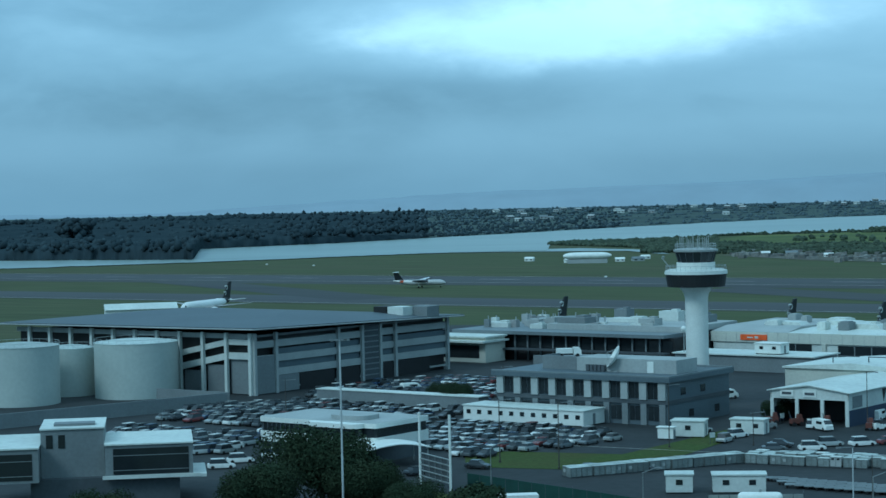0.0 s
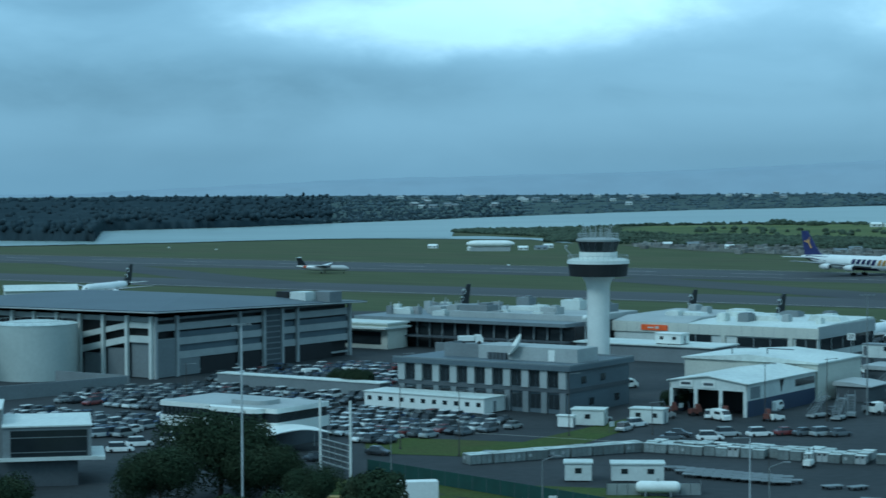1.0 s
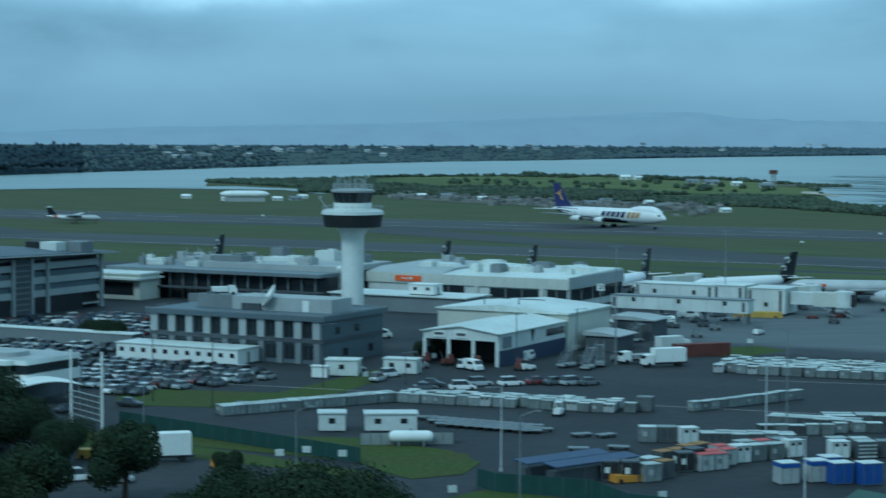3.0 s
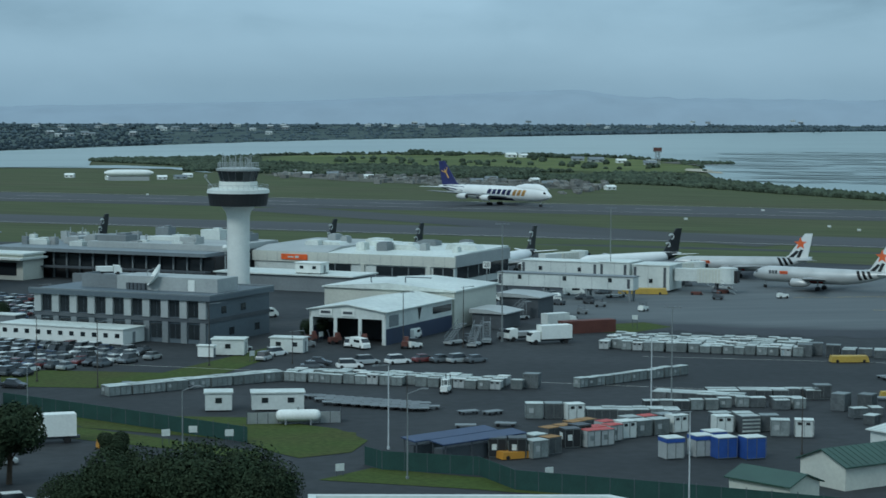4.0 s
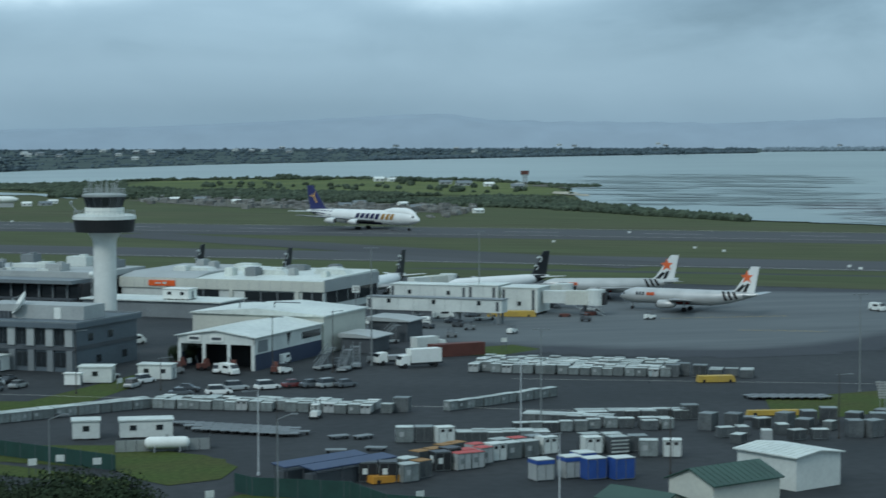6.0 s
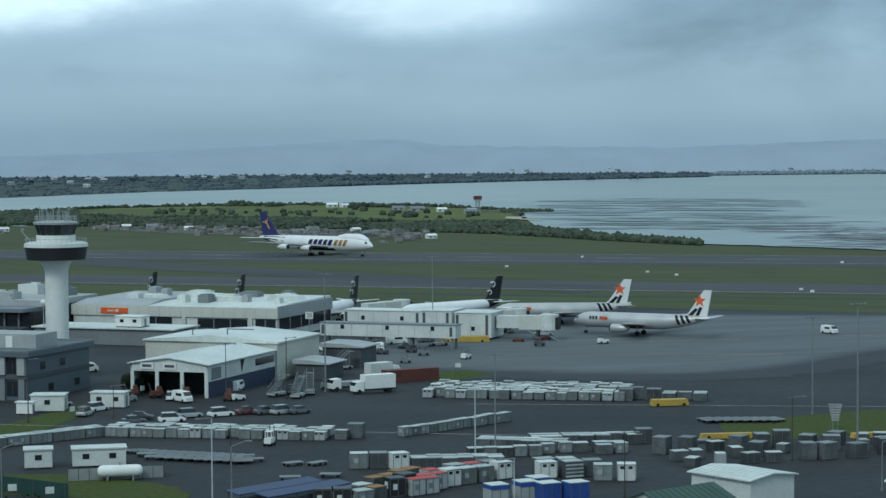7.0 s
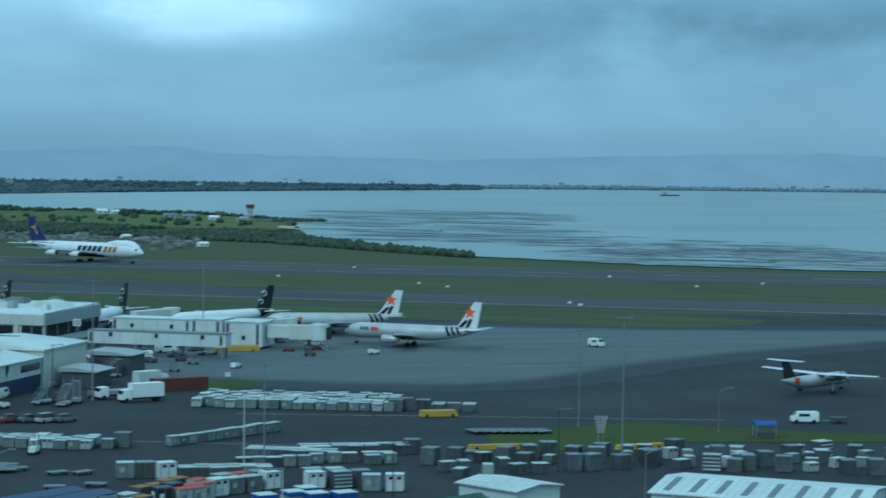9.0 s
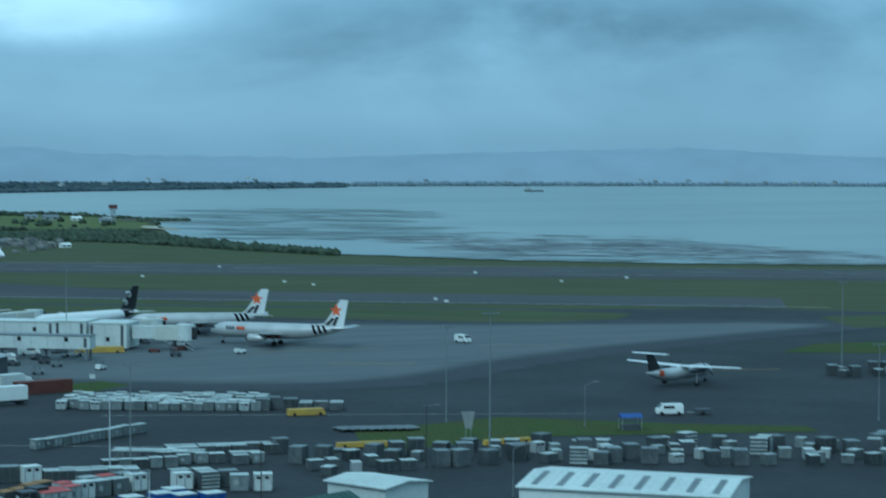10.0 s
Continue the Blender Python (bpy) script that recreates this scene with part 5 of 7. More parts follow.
prism(bm, [(-0.5, -0.5, SH - 0.02), (SW / 2, -0.5, SH + 1.18), (SW + 0.5, -0.5, SH - 0.02), (SW + 0.5, -0.5, SH + 0.15), (SW / 2, -0.5, SH + 1.38), (-0.5, -0.5, SH + 0.15)], (0, SD + 1, 0))
part("roof", bm, M["roof_white"], t)
# added black sheet across the bays, in place of the shade inside
bm = bmesh.new()
span_box(bm, 0.6, 9, 0.05, SW - 0.6, 9.3, 5)
part("back_wall", bm, M["black"], t)
for x in (3.6, 8.4):
    bm = bmesh.new()
    box(bm, x, -0.15, 5.3, 2.8, 0.15, 1.3)
    s_ = part("sign_board", bm, M["white"], t)
    bm = bmesh.new()
    box(bm, x, -0.25, 5.7, 2.0, 0.06, 0.5)
    part("sign_bar", bm, M["dk_grey"], s_)
bm = bmesh.new()
prism(bm, [(SW + 0.03, 15, 3.6), (SW + 0.03, 16.2, 6.0), (SW + 0.03, 14.4, 6.0)], (0.06, 0, 0))
part("wall_slot", bm, M["black"], t)
bm = bmesh.new()
span_box(bm, SW + 0.0, 21.5, 4.1, SW + 0.08, 30.5, 5.5)
part("window", bm, M["glass"], t)
bm = bmesh.new()
span_box(bm, SW, 1.5, 3.4, SW + 0.08, 5.6, 5.6)
part("sign_board", bm, M["mid_grey"], t)

t = thing("storage_shed", at(-201, 384), "large cream storage shed with white sheet roof", "building")
bm = bmesh.new()
span_box(bm, 0, 0, 0, 30, 22, 7.6)
part("wall", bm, M["cream"], t)
bm = bmesh.new()
prism(bm, [(-0.4, -0.5, 7.6), (30.5, -0.5, 7.6), (30.5, -0.5, 7.9), (15, -0.5, 9.0), (-0.4, -0.5, 7.9)], (0, 23, 0))
part("roof", bm, M["roof_white"], t)
bm = bmesh.new()
for x in (9, 17):
    rod(bm, (x, 4, 8.4), (x, 4, 10), 0.12, None, 6)
    rod(bm, (x, 4, 10), (x + 6, 4, 10), 0.1, None, 6)
part("vent_pipe", bm, M["dk_grey"], t)
for k, (a, b, w, d, h) in enumerate(((-165.5, 393, 7, 9, 3.9), (-168, 416, 9, 9, 5.2))):
    t = thing("lean_to", at(a, b), "low white-roofed lean-to beside the sheds", "building", "lean-tos by the sheds")
    # dark grey body: shade under an open canopy, painted as a wall
    bm = bmesh.new()
    box(bm, 0, 0, 0, w, d, h - 0.8)
    part("wall", bm, M["dk_grey"], t)
    bm = bmesh.new()
    prism(bm, [(-w / 2 - 0.5, -d / 2 - 0.5, h - 0.8), (w / 2 + 0.8, -d / 2 - 0.5, h - 0.8), (w / 2 + 0.8, -d / 2 - 0.5, h - 0.6), (0, -d / 2 - 0.5, h), (-w / 2 - 0.5, -d / 2 - 0.5, h + 0.1)], (0, d + 1, 0))
    part("roof", bm, M["lt_grey"], t)


# ---- long cabins and small offices ----
def cabin(name, m, w, d, h, wall, roof, label, wins=4, group="", side_win=True):
    t = thing(name, m, label, "cabin", group)
    bm = bmesh.new()
    box(bm, 0, 0, 0.25, w, d, h - 0.45)
    part("wall", bm, wall, t)
    bm = bmesh.new()
    box(bm, 0, 0, h - 0.2, w + 0.4, d + 0.4, 0.2)
    part("roof", bm, roof, t)
    bm = bmesh.new()
    for k in (-0.45, 0.0, 0.45):
        box(bm, k * w, 0, 0, 0.4, d * 0.9, 0.25)
    part("footing", bm, M["dk_grey"], t)
    for k in range(wins):
        bm = bmesh.new()
        box(bm, -w / 2 + (k + 0.5) * w / wins, -d / 2 - 0.01, h * 0.45, min(1.0, w / wins * 0.5), 0.1, h * 0.26)
        part("window", bm, M["glass"], t)
    if side_win:
        bm = bmesh.new()
        box(bm, w / 2 + 0.01, 0, 0.3, 0.1, 0.9, h * 0.65)
        part("door", bm, M["mid_grey"], t)
    return t


cabin("site_cabin", at(-230, 333.5), 28.5, 7.5, 3.2, M["white"], M["roof_white"], "long white site cabin with small dark windows", 11)
# the grey wall stands in for shade below an open carport roof
cabin("long_shelter", at(-273, 346), 44, 3.5, 3.0, M["mid_grey"], M["roof_white"], "long low pale-roofed shelter beside the car park", 0)
cabin("gate_hut", at(-190.5, 326.5, 0, 20), 6.0, 4.0, 3.2, M["dull_white"], M["roof_white"], "white gate hut with dark window", 1)
cabin("gate_hut", at(-192, 320.8, 0, 10), 3.0, 1.2, 2.4, M["white"], M["white"], "small white kiosk before the gate hut", 0)
cabin("gate_hut", at(-182.5, 334.5, 0, 10), 6.4, 3.0, 3.0, M["dull_white"], M["roof_white"], "white cabin beside the workshop yard", 2)
cabin("yard_cabin", pose(34.6, 307.5, 0, 0, 0, -6), 4.0, 3.6, 3.0, M["dull_white"], M["roof_white"], "small white yard cabin with window and porch", 1)
cabin("yard_cabin", pose(43.4, 306.5, 0, 0, 0, -6), 7.8, 3.6, 2.9, M["dull_white"], M["roof_white"], "long white yard cabin beside dollies", 2)
bm = bmesh.new()
span_box(bm, -264, 446, 0, -226, 459, 3.9)
t = solid("low_block", bm, M["mid_grey"], GRID, "low flat-roofed block before the terminal", "building")
bm = bmesh.new()
span_box(bm, -264.6, 445.4, 3.9, -225.4, 459.6, 4.2)
part("roof", bm, M["roof_white"], t)
cabin("rooftop_cabin", at(-239, 450, 4.2), 7, 4.5, 2.8, M["white"], M["white"], "white plant cabin on a low flat roof", 2)

# office with glazed band and rounded corner
t = thing("low_office", at(-231.5, 277.5), "white two-storey office with dark glazed band", "building")


def rounded_box(bm, x0, y0, x1, y1, z0, z1, r):
    pts = []
    for cx, cy, a0 in ((x1 - r, y0 + r, -90), (x1 - r, y1 - r, 0), (x0 + r, y1 - r, 90), (x0 + r, y0 + r, 180)):
        for k in range(6):
            a = radians(a0 + 18 * k)
            pts.append((cx + r * math.cos(a), cy + r * math.sin(a), z0))
    prism(bm, pts, (0, 0, z1 - z0))


for nm, z0, z1, g, mt in (("ground_floor", 0, 2.5, 0.3, "dk_grey"), ("lower_band", 2.5, 4.3, 0, "white"), ("window_band", 4.3, 5.9, 0.25, "glass"), ("upper_band", 5.9, 6.7, 0, "white")):
    bm = bmesh.new()
    rounded_box(bm, -13.5 + g, -7.5 + g, 13 - g, 7.5 - g, z0, z1, 0.6)
    rounded_box(bm, -1.0 + g, -9.6 + g, 10.5 - g, -6.0 - g, z0 + 0.006, z1 - 0.006, 1.7)
    part(nm, bm, M[mt], t)
bm = bmesh.new()
rounded_box(bm, 0, -5, 8, 1, 6.76, 7.5, 2.0)
part("plant_screen", bm, M["lt_grey"], t)
bm = bmesh.new()
rounded_box(bm, -13.3, -7.3, 12.8, 7.3, 6.7, 6.75, 0.6)
part("roof", bm, M["lt_grey"], t)
for k in range(12):
    bm = bmesh.new()
    box(bm, -12.6 + k * 1.02, -7.3, 4.3, 0.12, 0.12, 1.6)
    part("mullion", bm, M["dk_grey"], t)
bm = bmesh.new()
for k in range(5):
    box(bm, -12.2 + k * 2.3, -7.25, 0.5, 1.5, 0.1, 1.7)
part("window", bm, M["glass"], t)

# white canopy by the car park
t = thing("canopy", pose(-9.2, 345, 0, 0, 0, 20), "white curved fabric canopy on posts", "canopy")
bm = bmesh.new()
n = 10
prism(bm, [(-5.5 + 11 * k / n, -4, 3.2 + 0.8 * math.sin(math.pi * k / n)) for k in range(n + 1)] + [(5.5 - 11 * k / n, -4, 3.05 + 0.8 * math.sin(math.pi * (n - k) / n)) for k in range(n + 1)], (0, 8, 0))
part("cover", bm, M["white"], t)
for x in (-5, 5):
    for y in (-3.6, 3.6):
        bm = bmesh.new()
        rod(bm, (x, y, 0), (x, y, 3.2), 0.1, None, 8)
        part("post", bm, M["metal"], t)

# modern office in the near corner
t = thing("glazed_office", pose(-50, 306, 0, 0, 0, 8), "grey modern office with dark ribbon windows", "building")
bm = bmesh.new()
span_box(bm, -12, 0.8, 0, 10, 16, 4.2)
part("ground_floor", bm, M["dk_grey"], t)
for nm, x0, x1, y0, z0, z1, mt in (("upper_storey", -1.0, 12, 0, 4.2, 9.0, "mid_grey"), ("stair_tower", -10.5, -1.1, 2.5, 4.2, 11.4, "mid_grey"), ("upper_storey", -20, -10.6, -2.5, 4.2, 9.2, "mid_grey")):
    bm = bmesh.new()
    span_box(bm, x0, y0, z0, x1, 16, z1)
    part(nm, bm, M[mt], t)
    bm = bmesh.new()
    span_box(bm, x0 - 0.1, y0 - 0.25, z1 + 0.004, x1 + 0.1, 16.1, z1 + 0.22)
    part("roof", bm, M["roof_white"], t)
for x0, x1, y in ((0.2, 11.4, -0.06), (-19.6, -11.5, -2.56)):
    bm = bmesh.new()
    span_box(bm, x0, y, 4.6, x1, y + 0.12, 8.5)
    wn_ = part("window", bm, M["glass"], t, "wide dark glazed front")
    for z in (5.2, 7.4):
        bm = bmesh.new()
        span_box(bm, x0, y - 0.05, z, x1, y - 0.005, z + 0.1)
        part("transom", bm, M["mid_grey"], wn_)
bm = bmesh.new()
span_box(bm, -1.4, -0.5, 4.0, 13.0, 0.0, 4.5)
span_box(bm, 12.0, -0.3, 3.9, 14.0, 12, 4.4)
part("sunshade", bm, M["dull_white"], t)
bm = bmesh.new()
span_box(bm, -8.6, 5.0, 11.63, -2.5, 8.0, 12.0)
part("roof_unit", bm, M["mid_grey"], t)
for x in (-9.7, -7.9):
    bm = bmesh.new()
    span_box(bm, x, 2.42, 8.6, x + 1.0, 2.6, 10.6)
    part("window", bm, M["glass"], t)

# near white roof with parapet
t = thing("white_roofed_building", pose(0, 0, 0), "large white building with parapet round its flat roof", "building")
ring = [(26, 166), (50.3, 160.8), (58, 146), (52, 126), (21, 132)]
bm = bmesh.new()
prism(bm, [(x, y, 0) for x, y in ring], (0, 0, 13.2))
part("wall", bm, M["dull_white"], t)
cx, cy = sum(p[0] for p in ring) / 5, sum(p[1] for p in ring) / 5
for i in range(5):
    p, q = Vector(ring[i]), Vector(ring[(i + 1) % 5])
    c = Vector((cx, cy))
    bm = bmesh.new()
    prism(bm, [(*p, 13.2), (*q, 13.2), (*(q + (c - q).normalized() * 0.9), 13.2), (*(p + (c - p).normalized() * 0.9), 13.2)], (0, 0, 0.8))
    part("parapet", bm, M["dull_white"], t)
bm = bmesh.new()
prism(bm, [(*(Vector(p) + (Vector((cx, cy)) - Vector(p)).normalized() * 0.92), 13.21) for p in ring], (0, 0, 0.1))
part("roof", bm, M["lt_grey"], t, "weathered pale grey flat roof")
for x, y in ((47.5, 151.5), (35, 150)):
    bm = bmesh.new()
    box(bm, x, y, 13.3, 0.9, 0.35, 0.12, 20)
    part("roof_hatch", bm, M["dk_grey"], t)


def gable(name, m, w, d, eave, ridge, wall, roof, label, strips=0):
    """Ridge along x."""
    t = thing(name, m, label, "building")
    bm = bmesh.new()
    prism(bm, [(-w / 2, -d / 2, 0), (-w / 2, d / 2, 0), (-w / 2, d / 2, eave), (-w / 2, 0, ridge), (-w / 2, -d / 2, eave)], (w, 0, 0))
    part("wall", bm, wall, t)
    k = (ridge - eave) / (d / 2)
    bm = bmesh.new()
    prism(bm, [(-w / 2 - 0.4, -d / 2 - 0.5, eave - 0.5 * k + 0.03), (-w / 2 - 0.4, 0, ridge + 0.03), (-w / 2 - 0.4, d / 2 + 0.5, eave - 0.5 * k + 0.03), (-w / 2 - 0.4, d / 2 + 0.5, eave - 0.5 * k + 0.18), (-w / 2 - 0.4, 0, ridge + 0.18), (-w / 2 - 0.4, -d / 2 - 0.5, eave - 0.5 * k + 0.18)], (w + 0.8, 0, 0))
    r = part("roof", bm, roof, t)
    bm = bmesh.new()
    for i in range(int(w / 1.0)):
        x = -w / 2 + 0.5 + i
        prism(bm, [(x, -d / 2 - 0.5, eave - 0.5 * k + 0.18), (x, 0, ridge + 0.18), (x, 0, ridge + 0.23), (x, -d / 2 - 0.5, eave - 0.5 * k + 0.23)], (0.06, 0, 0))
    part("roof_rib", bm, roof, r)
    for i in range(strips):
        x = -w / 2 + (i + 0.5) * w / strips
        bm = bmesh.new()
        prism(bm, [(x - 0.45, -d * 0.44, eave + 0.06 * d * k + 0.2), (x - 0.45, -0.05 * d, ridge - 0.05 * d * k + 0.2), (x - 0.45, -0.05 * d, ridge - 0.05 * d * k + 0.24), (x - 0.45, -d * 0.44, eave + 0.06 * d * k + 0.24)], (0.9, 0, 0))
        part("skylight", bm, M["mid_grey"], r)
    return t


gable("freight_shed", pose(145.9, 223.7, 0, 0, 0, -45), 26.7, 17.6, 4.8, 5.7, M["white"], M["roof_white"], "white freight shed with ribbed roof and skylight strips", 8)
gable("yard_shed", pose(117.6, 242.1, 0, 0, 0, -68), 10.2, 8.4, 4.3, 4.8, M["dull_white"], M["roof_white"], "small pale gabled yard shed")
gable("green_roofed_porch", pose(90.6, 225.3, 0, 0, 0, 120), 9, 5.5, 2.3, 3.3, M["cream"], M["green_roof"], "low green-roofed porch before the shed")
gable("green_roofed_shed", pose(104.4, 232.8, 0, 0, 0, 21), 11.5, 7.7, 3.0, 4.5, M["cream"], M["green_roof"], "cream shed with green pitched roof")

# ---- pier, boarding bridges ----
for nm, a0, b0, a1, b1, z0, z1, mt, lab in (
        ("boarding_pier", -197, 484, -176, 491, 2.6, 6.6, "dull_white", "raised white boarding pier on columns"),
        ("boarding_pier", -191.3, 455, -157, 459, 2.8, 5.8, "dull_white", "raised white walkway on columns"),
        ("boarding_lounge", -176, 484, -168, 494, 2.0, 6.8, "dull_white", "white gate lounge on stilts"),
        ("boarding_lounge", -166.5, 482, -157, 492, 0.6, 6.6, "dull_white", "tall white gate block beside bridges")):
    t = thing(nm, at(0, 0), lab, "boarding bridge")
    bm = bmesh.new()
    span_box(bm, a0, b0, z0, a1, b1, z1)
    part("wall", bm, M[mt], t)
    bm = bmesh.new()
    span_box(bm, a0 - 0.2, b0 - 0.2, z1, a1 + 0.2, b1 + 0.2, z1 + 0.2)
    part("roof", bm, M["mid_grey"] if z0 == 2.8 else M["roof_white"], t)
    for k in range(1, int((a1 - a0) / 4)):
        bm = bmesh.new()
        span_box(bm, a0 + k * 4, b0 - 0.03, z0 + 0.1, a0 + k * 4 + 0.1, b0 - 0.004, z1 - 0.1)
        part("panel_joint", bm, M["lt_grey"], t)
    for x in (a0 + 0.3, a1 - 1.5):
        bm = bmesh.new()
        span_box(bm, x, b0 - 0.06, z0 + 0.4, x + 0.7, b0 - 0.035, z1 - 0.4)
        part("door", bm, M["dk_grey"], t)
    for k in range(4):
        x = a0 + 1 + (a1 - a0 - 2) * k / 3
        for y in (b0 + 0.6, b1 - 0.6):
            bm = bmesh.new()
            box(bm, x, y, 0, 0.5, 0.5, z0)
            part("column", bm, M["mid_grey"], t)
    n = int((a1 - a0) / 9)
    for k in range(n):
        bm = bmesh.new()
        x = a0 + (k + 0.5) * (a1 - a0) / n
        box(bm, x, b0 - 0.03, z0 + 1.7, 0.9, 0.1, 1.0)
        part("window", bm, M["glass"], t)


def bridge(m, label, length):
    t = thing("boarding_bridge", m, label, "boarding bridge", "boarding bridges at the stands")
    bm = bmesh.new()
    box(bm, length * 0.25, 0, 2.9, length * 0.5, 3.0, 3.0)
    part("inner_tunnel", bm, M["dull_white"], t)
    bm = bmesh.new()
    box(bm, length * 0.75, 0, 2.6, length * 0.55, 3.5, 3.4)
    tun = part("outer_tunnel", bm, M["cream"], t)
    for k in range(8):
        bm = bmesh.new()
        box(bm, length * 0.5 + k * length * 0.065, 0, 2.55, 0.18, 3.7, 3.5)
        part("rib", bm, M["dull_white"], tun)
    bm = bmesh.new()
    rod(bm, (length + 1.0, 0, 2.5), (length + 1.0, 0, 6.3), 2.4, None, 14)
    part("cab", bm, M["dull_white"], t)
    bm = bmesh.new()
    box(bm, length + 3.0, 0, 2.7, 1.2, 3.2, 3.0)
    part("bellows", bm, M["black"], t)
    for y in (-1.4, 1.4):
        bm = bmesh.new()
        rod(bm, (length * 0.85, y, 0.5), (length * 0.85, y, 2.7), 0.25, None, 8)
        rod(bm, (length * 0.85 - 0.9, y, 0.5), (length * 0.85 + 0.9, y, 0.5), 0.5, None, 10)
        part("drive_column", bm, M["dk_grey"], t)
    for k in range(10):
        bm = bmesh.new()
        box(bm, length * 0.98 + k * 0.42, -3.0, 2.4 - k * 0.25, 0.4, 1.1, 0.08)
        part("tread", bm, M["metal"], t)
    bm = bmesh.new()
    rod(bm, (length * 0.98, -3.5, 3.6), (length * 0.98 + 4, -3.5, 1.0), 0.05, None, 5)
    part("stair_rail", bm, M["metal"], t)
    return t


b_ = bridge(at(-156.6, 486, 0, 6), "white telescopic boarding bridge by the silver jet", 12)
copy_thing(b_, at(-167, 496, 0, 40))
copy_thing(b_, at(-204, 516, 0, 60))
# gate sign
t = thing("gate_sign", at(-199.5, 467.6), "white square gate number sign on a post", "sign")
bm = bmesh.new()
rod(bm, (0, 0, 0), (0, 0, 6.3), 0.12, None, 8)
part("post", bm, M["metal"], t)
bm = bmesh.new()
box(bm, 0, 0, 5.6, 2.0, 0.15, 1.7)
bd = part("board", bm, M["white"], t)
txt = bpy.data.curves.new("gate_number", "FONT")
txt.body, txt.size, txt.align_x, txt.align_y, txt.extrude = "20", 1.5, "CENTER", "CENTER", 0.02
txt.materials.append(M["char"])
o = new("gate_number", txt)
o.parent = bd
o.matrix_basis = pose(0, -0.1, 6.45, 90, 0, 0)


# ---- lawns, roads, fences ----
flat("lawn", [(14, 294), (30, 282), (36, 277), (50, 276), (51, 282), (45, 288), (38, 299), (22, 304), (6, 318)], 0.09, M["grass_lawn"], "mown grass beside the yard fence", "grass")
flat("lawn", [(35, 290), (44, 291.5), (49, 286), (51.4, 275), (47.5, 266), (40, 263), (37, 269), (35, 277)], 0.1, M["grass_lawn"], "oval mown lawn below the gas tank", "grass")
flat("lawn", [(-8, 300), (6, 290), (26, 272), (34.5, 262), (36, 268), (22, 285), (4, 305), (-6, 318)], 0.085, M["grass_lawn"], "mown grass verge below the fence", "grass")
flat("lawn", [(3, 340), (30, 331), (38, 345), (56, 378), (52, 384), (44, 372), (30, 352), (3, 362)], 0.09, M["grass_lawn"], "grass verge between car park and yard", "grass")
flat("lawn", [(40, 247), (56, 238), (80, 222), (100, 208), (104, 214), (82, 229), (58, 246), (48, 254)], 0.09, M["grass_lawn"], "grass verge along the near fence", "grass")
flat("lawn", [(139.9, 292), (150, 318), (183, 325), (206, 303), (225, 290), (222, 283), (200, 291), (170, 300)], 0.09, M["grass_lawn"], "strip of grass between apron and yard", "grass")
flat("lawn", [(121, 398), (128, 396), (140, 405), (137, 415), (126, 412)], 0.09, M["grass_lawn"], "small grass patch by the containers", "grass")
flat("lawn", [(308, 408), (331, 424), (352, 421), (420, 392), (400, 365), (330, 394)], 0.09, M["grass_lawn"], "grass island on the apron", "grass")
flat("grass_island", [(282, 588), (321, 562), (346, 533), (329, 516), (301, 514), (280, 528), (258, 548), (205, 590), (150, 632), (100, 668), (104, 690), (160, 664), (220, 626)], 0.09, M["grass"], "olive grass island between taxiway and apron", "grass")
flat("grass_island", [(390, 498), (413, 497), (440, 470), (400, 452), (374, 462)], 0.09, M["grass"], "small dark grass island on the apron", "grass")
for p, q in (((10, 372), (58, 345)), ((60, 344), (122, 310)), ((118, 358), (200, 322))):
    strip("kerb_line", p, q, 0.2, 0.12, M["white_line"], "pale kerb line across the yard", "kerb")
for p, q, w in (((196, 430), (214, 421), 0.35), ((190, 462), (222, 459), 0.3), ((250, 458), (272, 448), 0.3), ((262, 380), (282, 374), 0.35)):
    strip("taxi_line", p, q, w, 0.1, M["yellow_line"], "faded painted guide line on the apron", "marking")
for k in range(22):
    p = Vector((-400, 1325)).lerp(Vector((1120, 322)), 0.1 + k * 0.035)
    q = Vector((-400, 1325)).lerp(Vector((1120, 322)), 0.1 + k * 0.035 + 0.014)
    strip("runway_dash", p, q, 0.9, 0.13, M["white_line"], "white painted runway centre dash", "marking")


def fence(pts, h, material, label, step=3.0):
    t = thing("fence", Matrix(), label, "fence")
    for p, q in zip(pts, pts[1:]):
        p, q = Vector(p), Vector(q)
        d = q - p
        bm = bmesh.new()
        box(bm, (p.x + q.x) / 2, (p.y + q.y) / 2, 0.1, d.length, 0.06, h - 0.15, math.degrees(math.atan2(d.y, d.x)))
        part("mesh_panel", bm, material, t)
        for k in range(int(d.length / step) + 1):
            c = p + d.normalized() * k * step
            bm = bmesh.new()
            rod(bm, (c.x, c.y, 0), (c.x, c.y, h + 0.15), 0.06, None, 6)
            part("post", bm, M["dk_grey"], t)


fence([(3, 317), (20, 296), (35, 276.5)], 2.3, M["green"], "dark green screened fence beside the lawn")
fence([(47.5, 256.5), (49.0, 252.5), (60, 246), (62, 236), (80, 222.5), (104, 203)], 2.5, M["green"], "dark green screened fence round the yard")


# ---- poles ----
def pole(x, y, h, kind, label, group):
    t = thing("light_pole", pose(x, y, 0, 0, 0, random.uniform(-20, 20)), label, "light pole", group)
    bm = bmesh.new()
    r = 0.06 + h * 0.0042
    rod(bm, (0, 0, 0), (0, 0, h), r, r * 0.6, 10)
    rod(bm, (0, 0, 0), (0, 0, 0.4), r * 2, r * 2, 8)
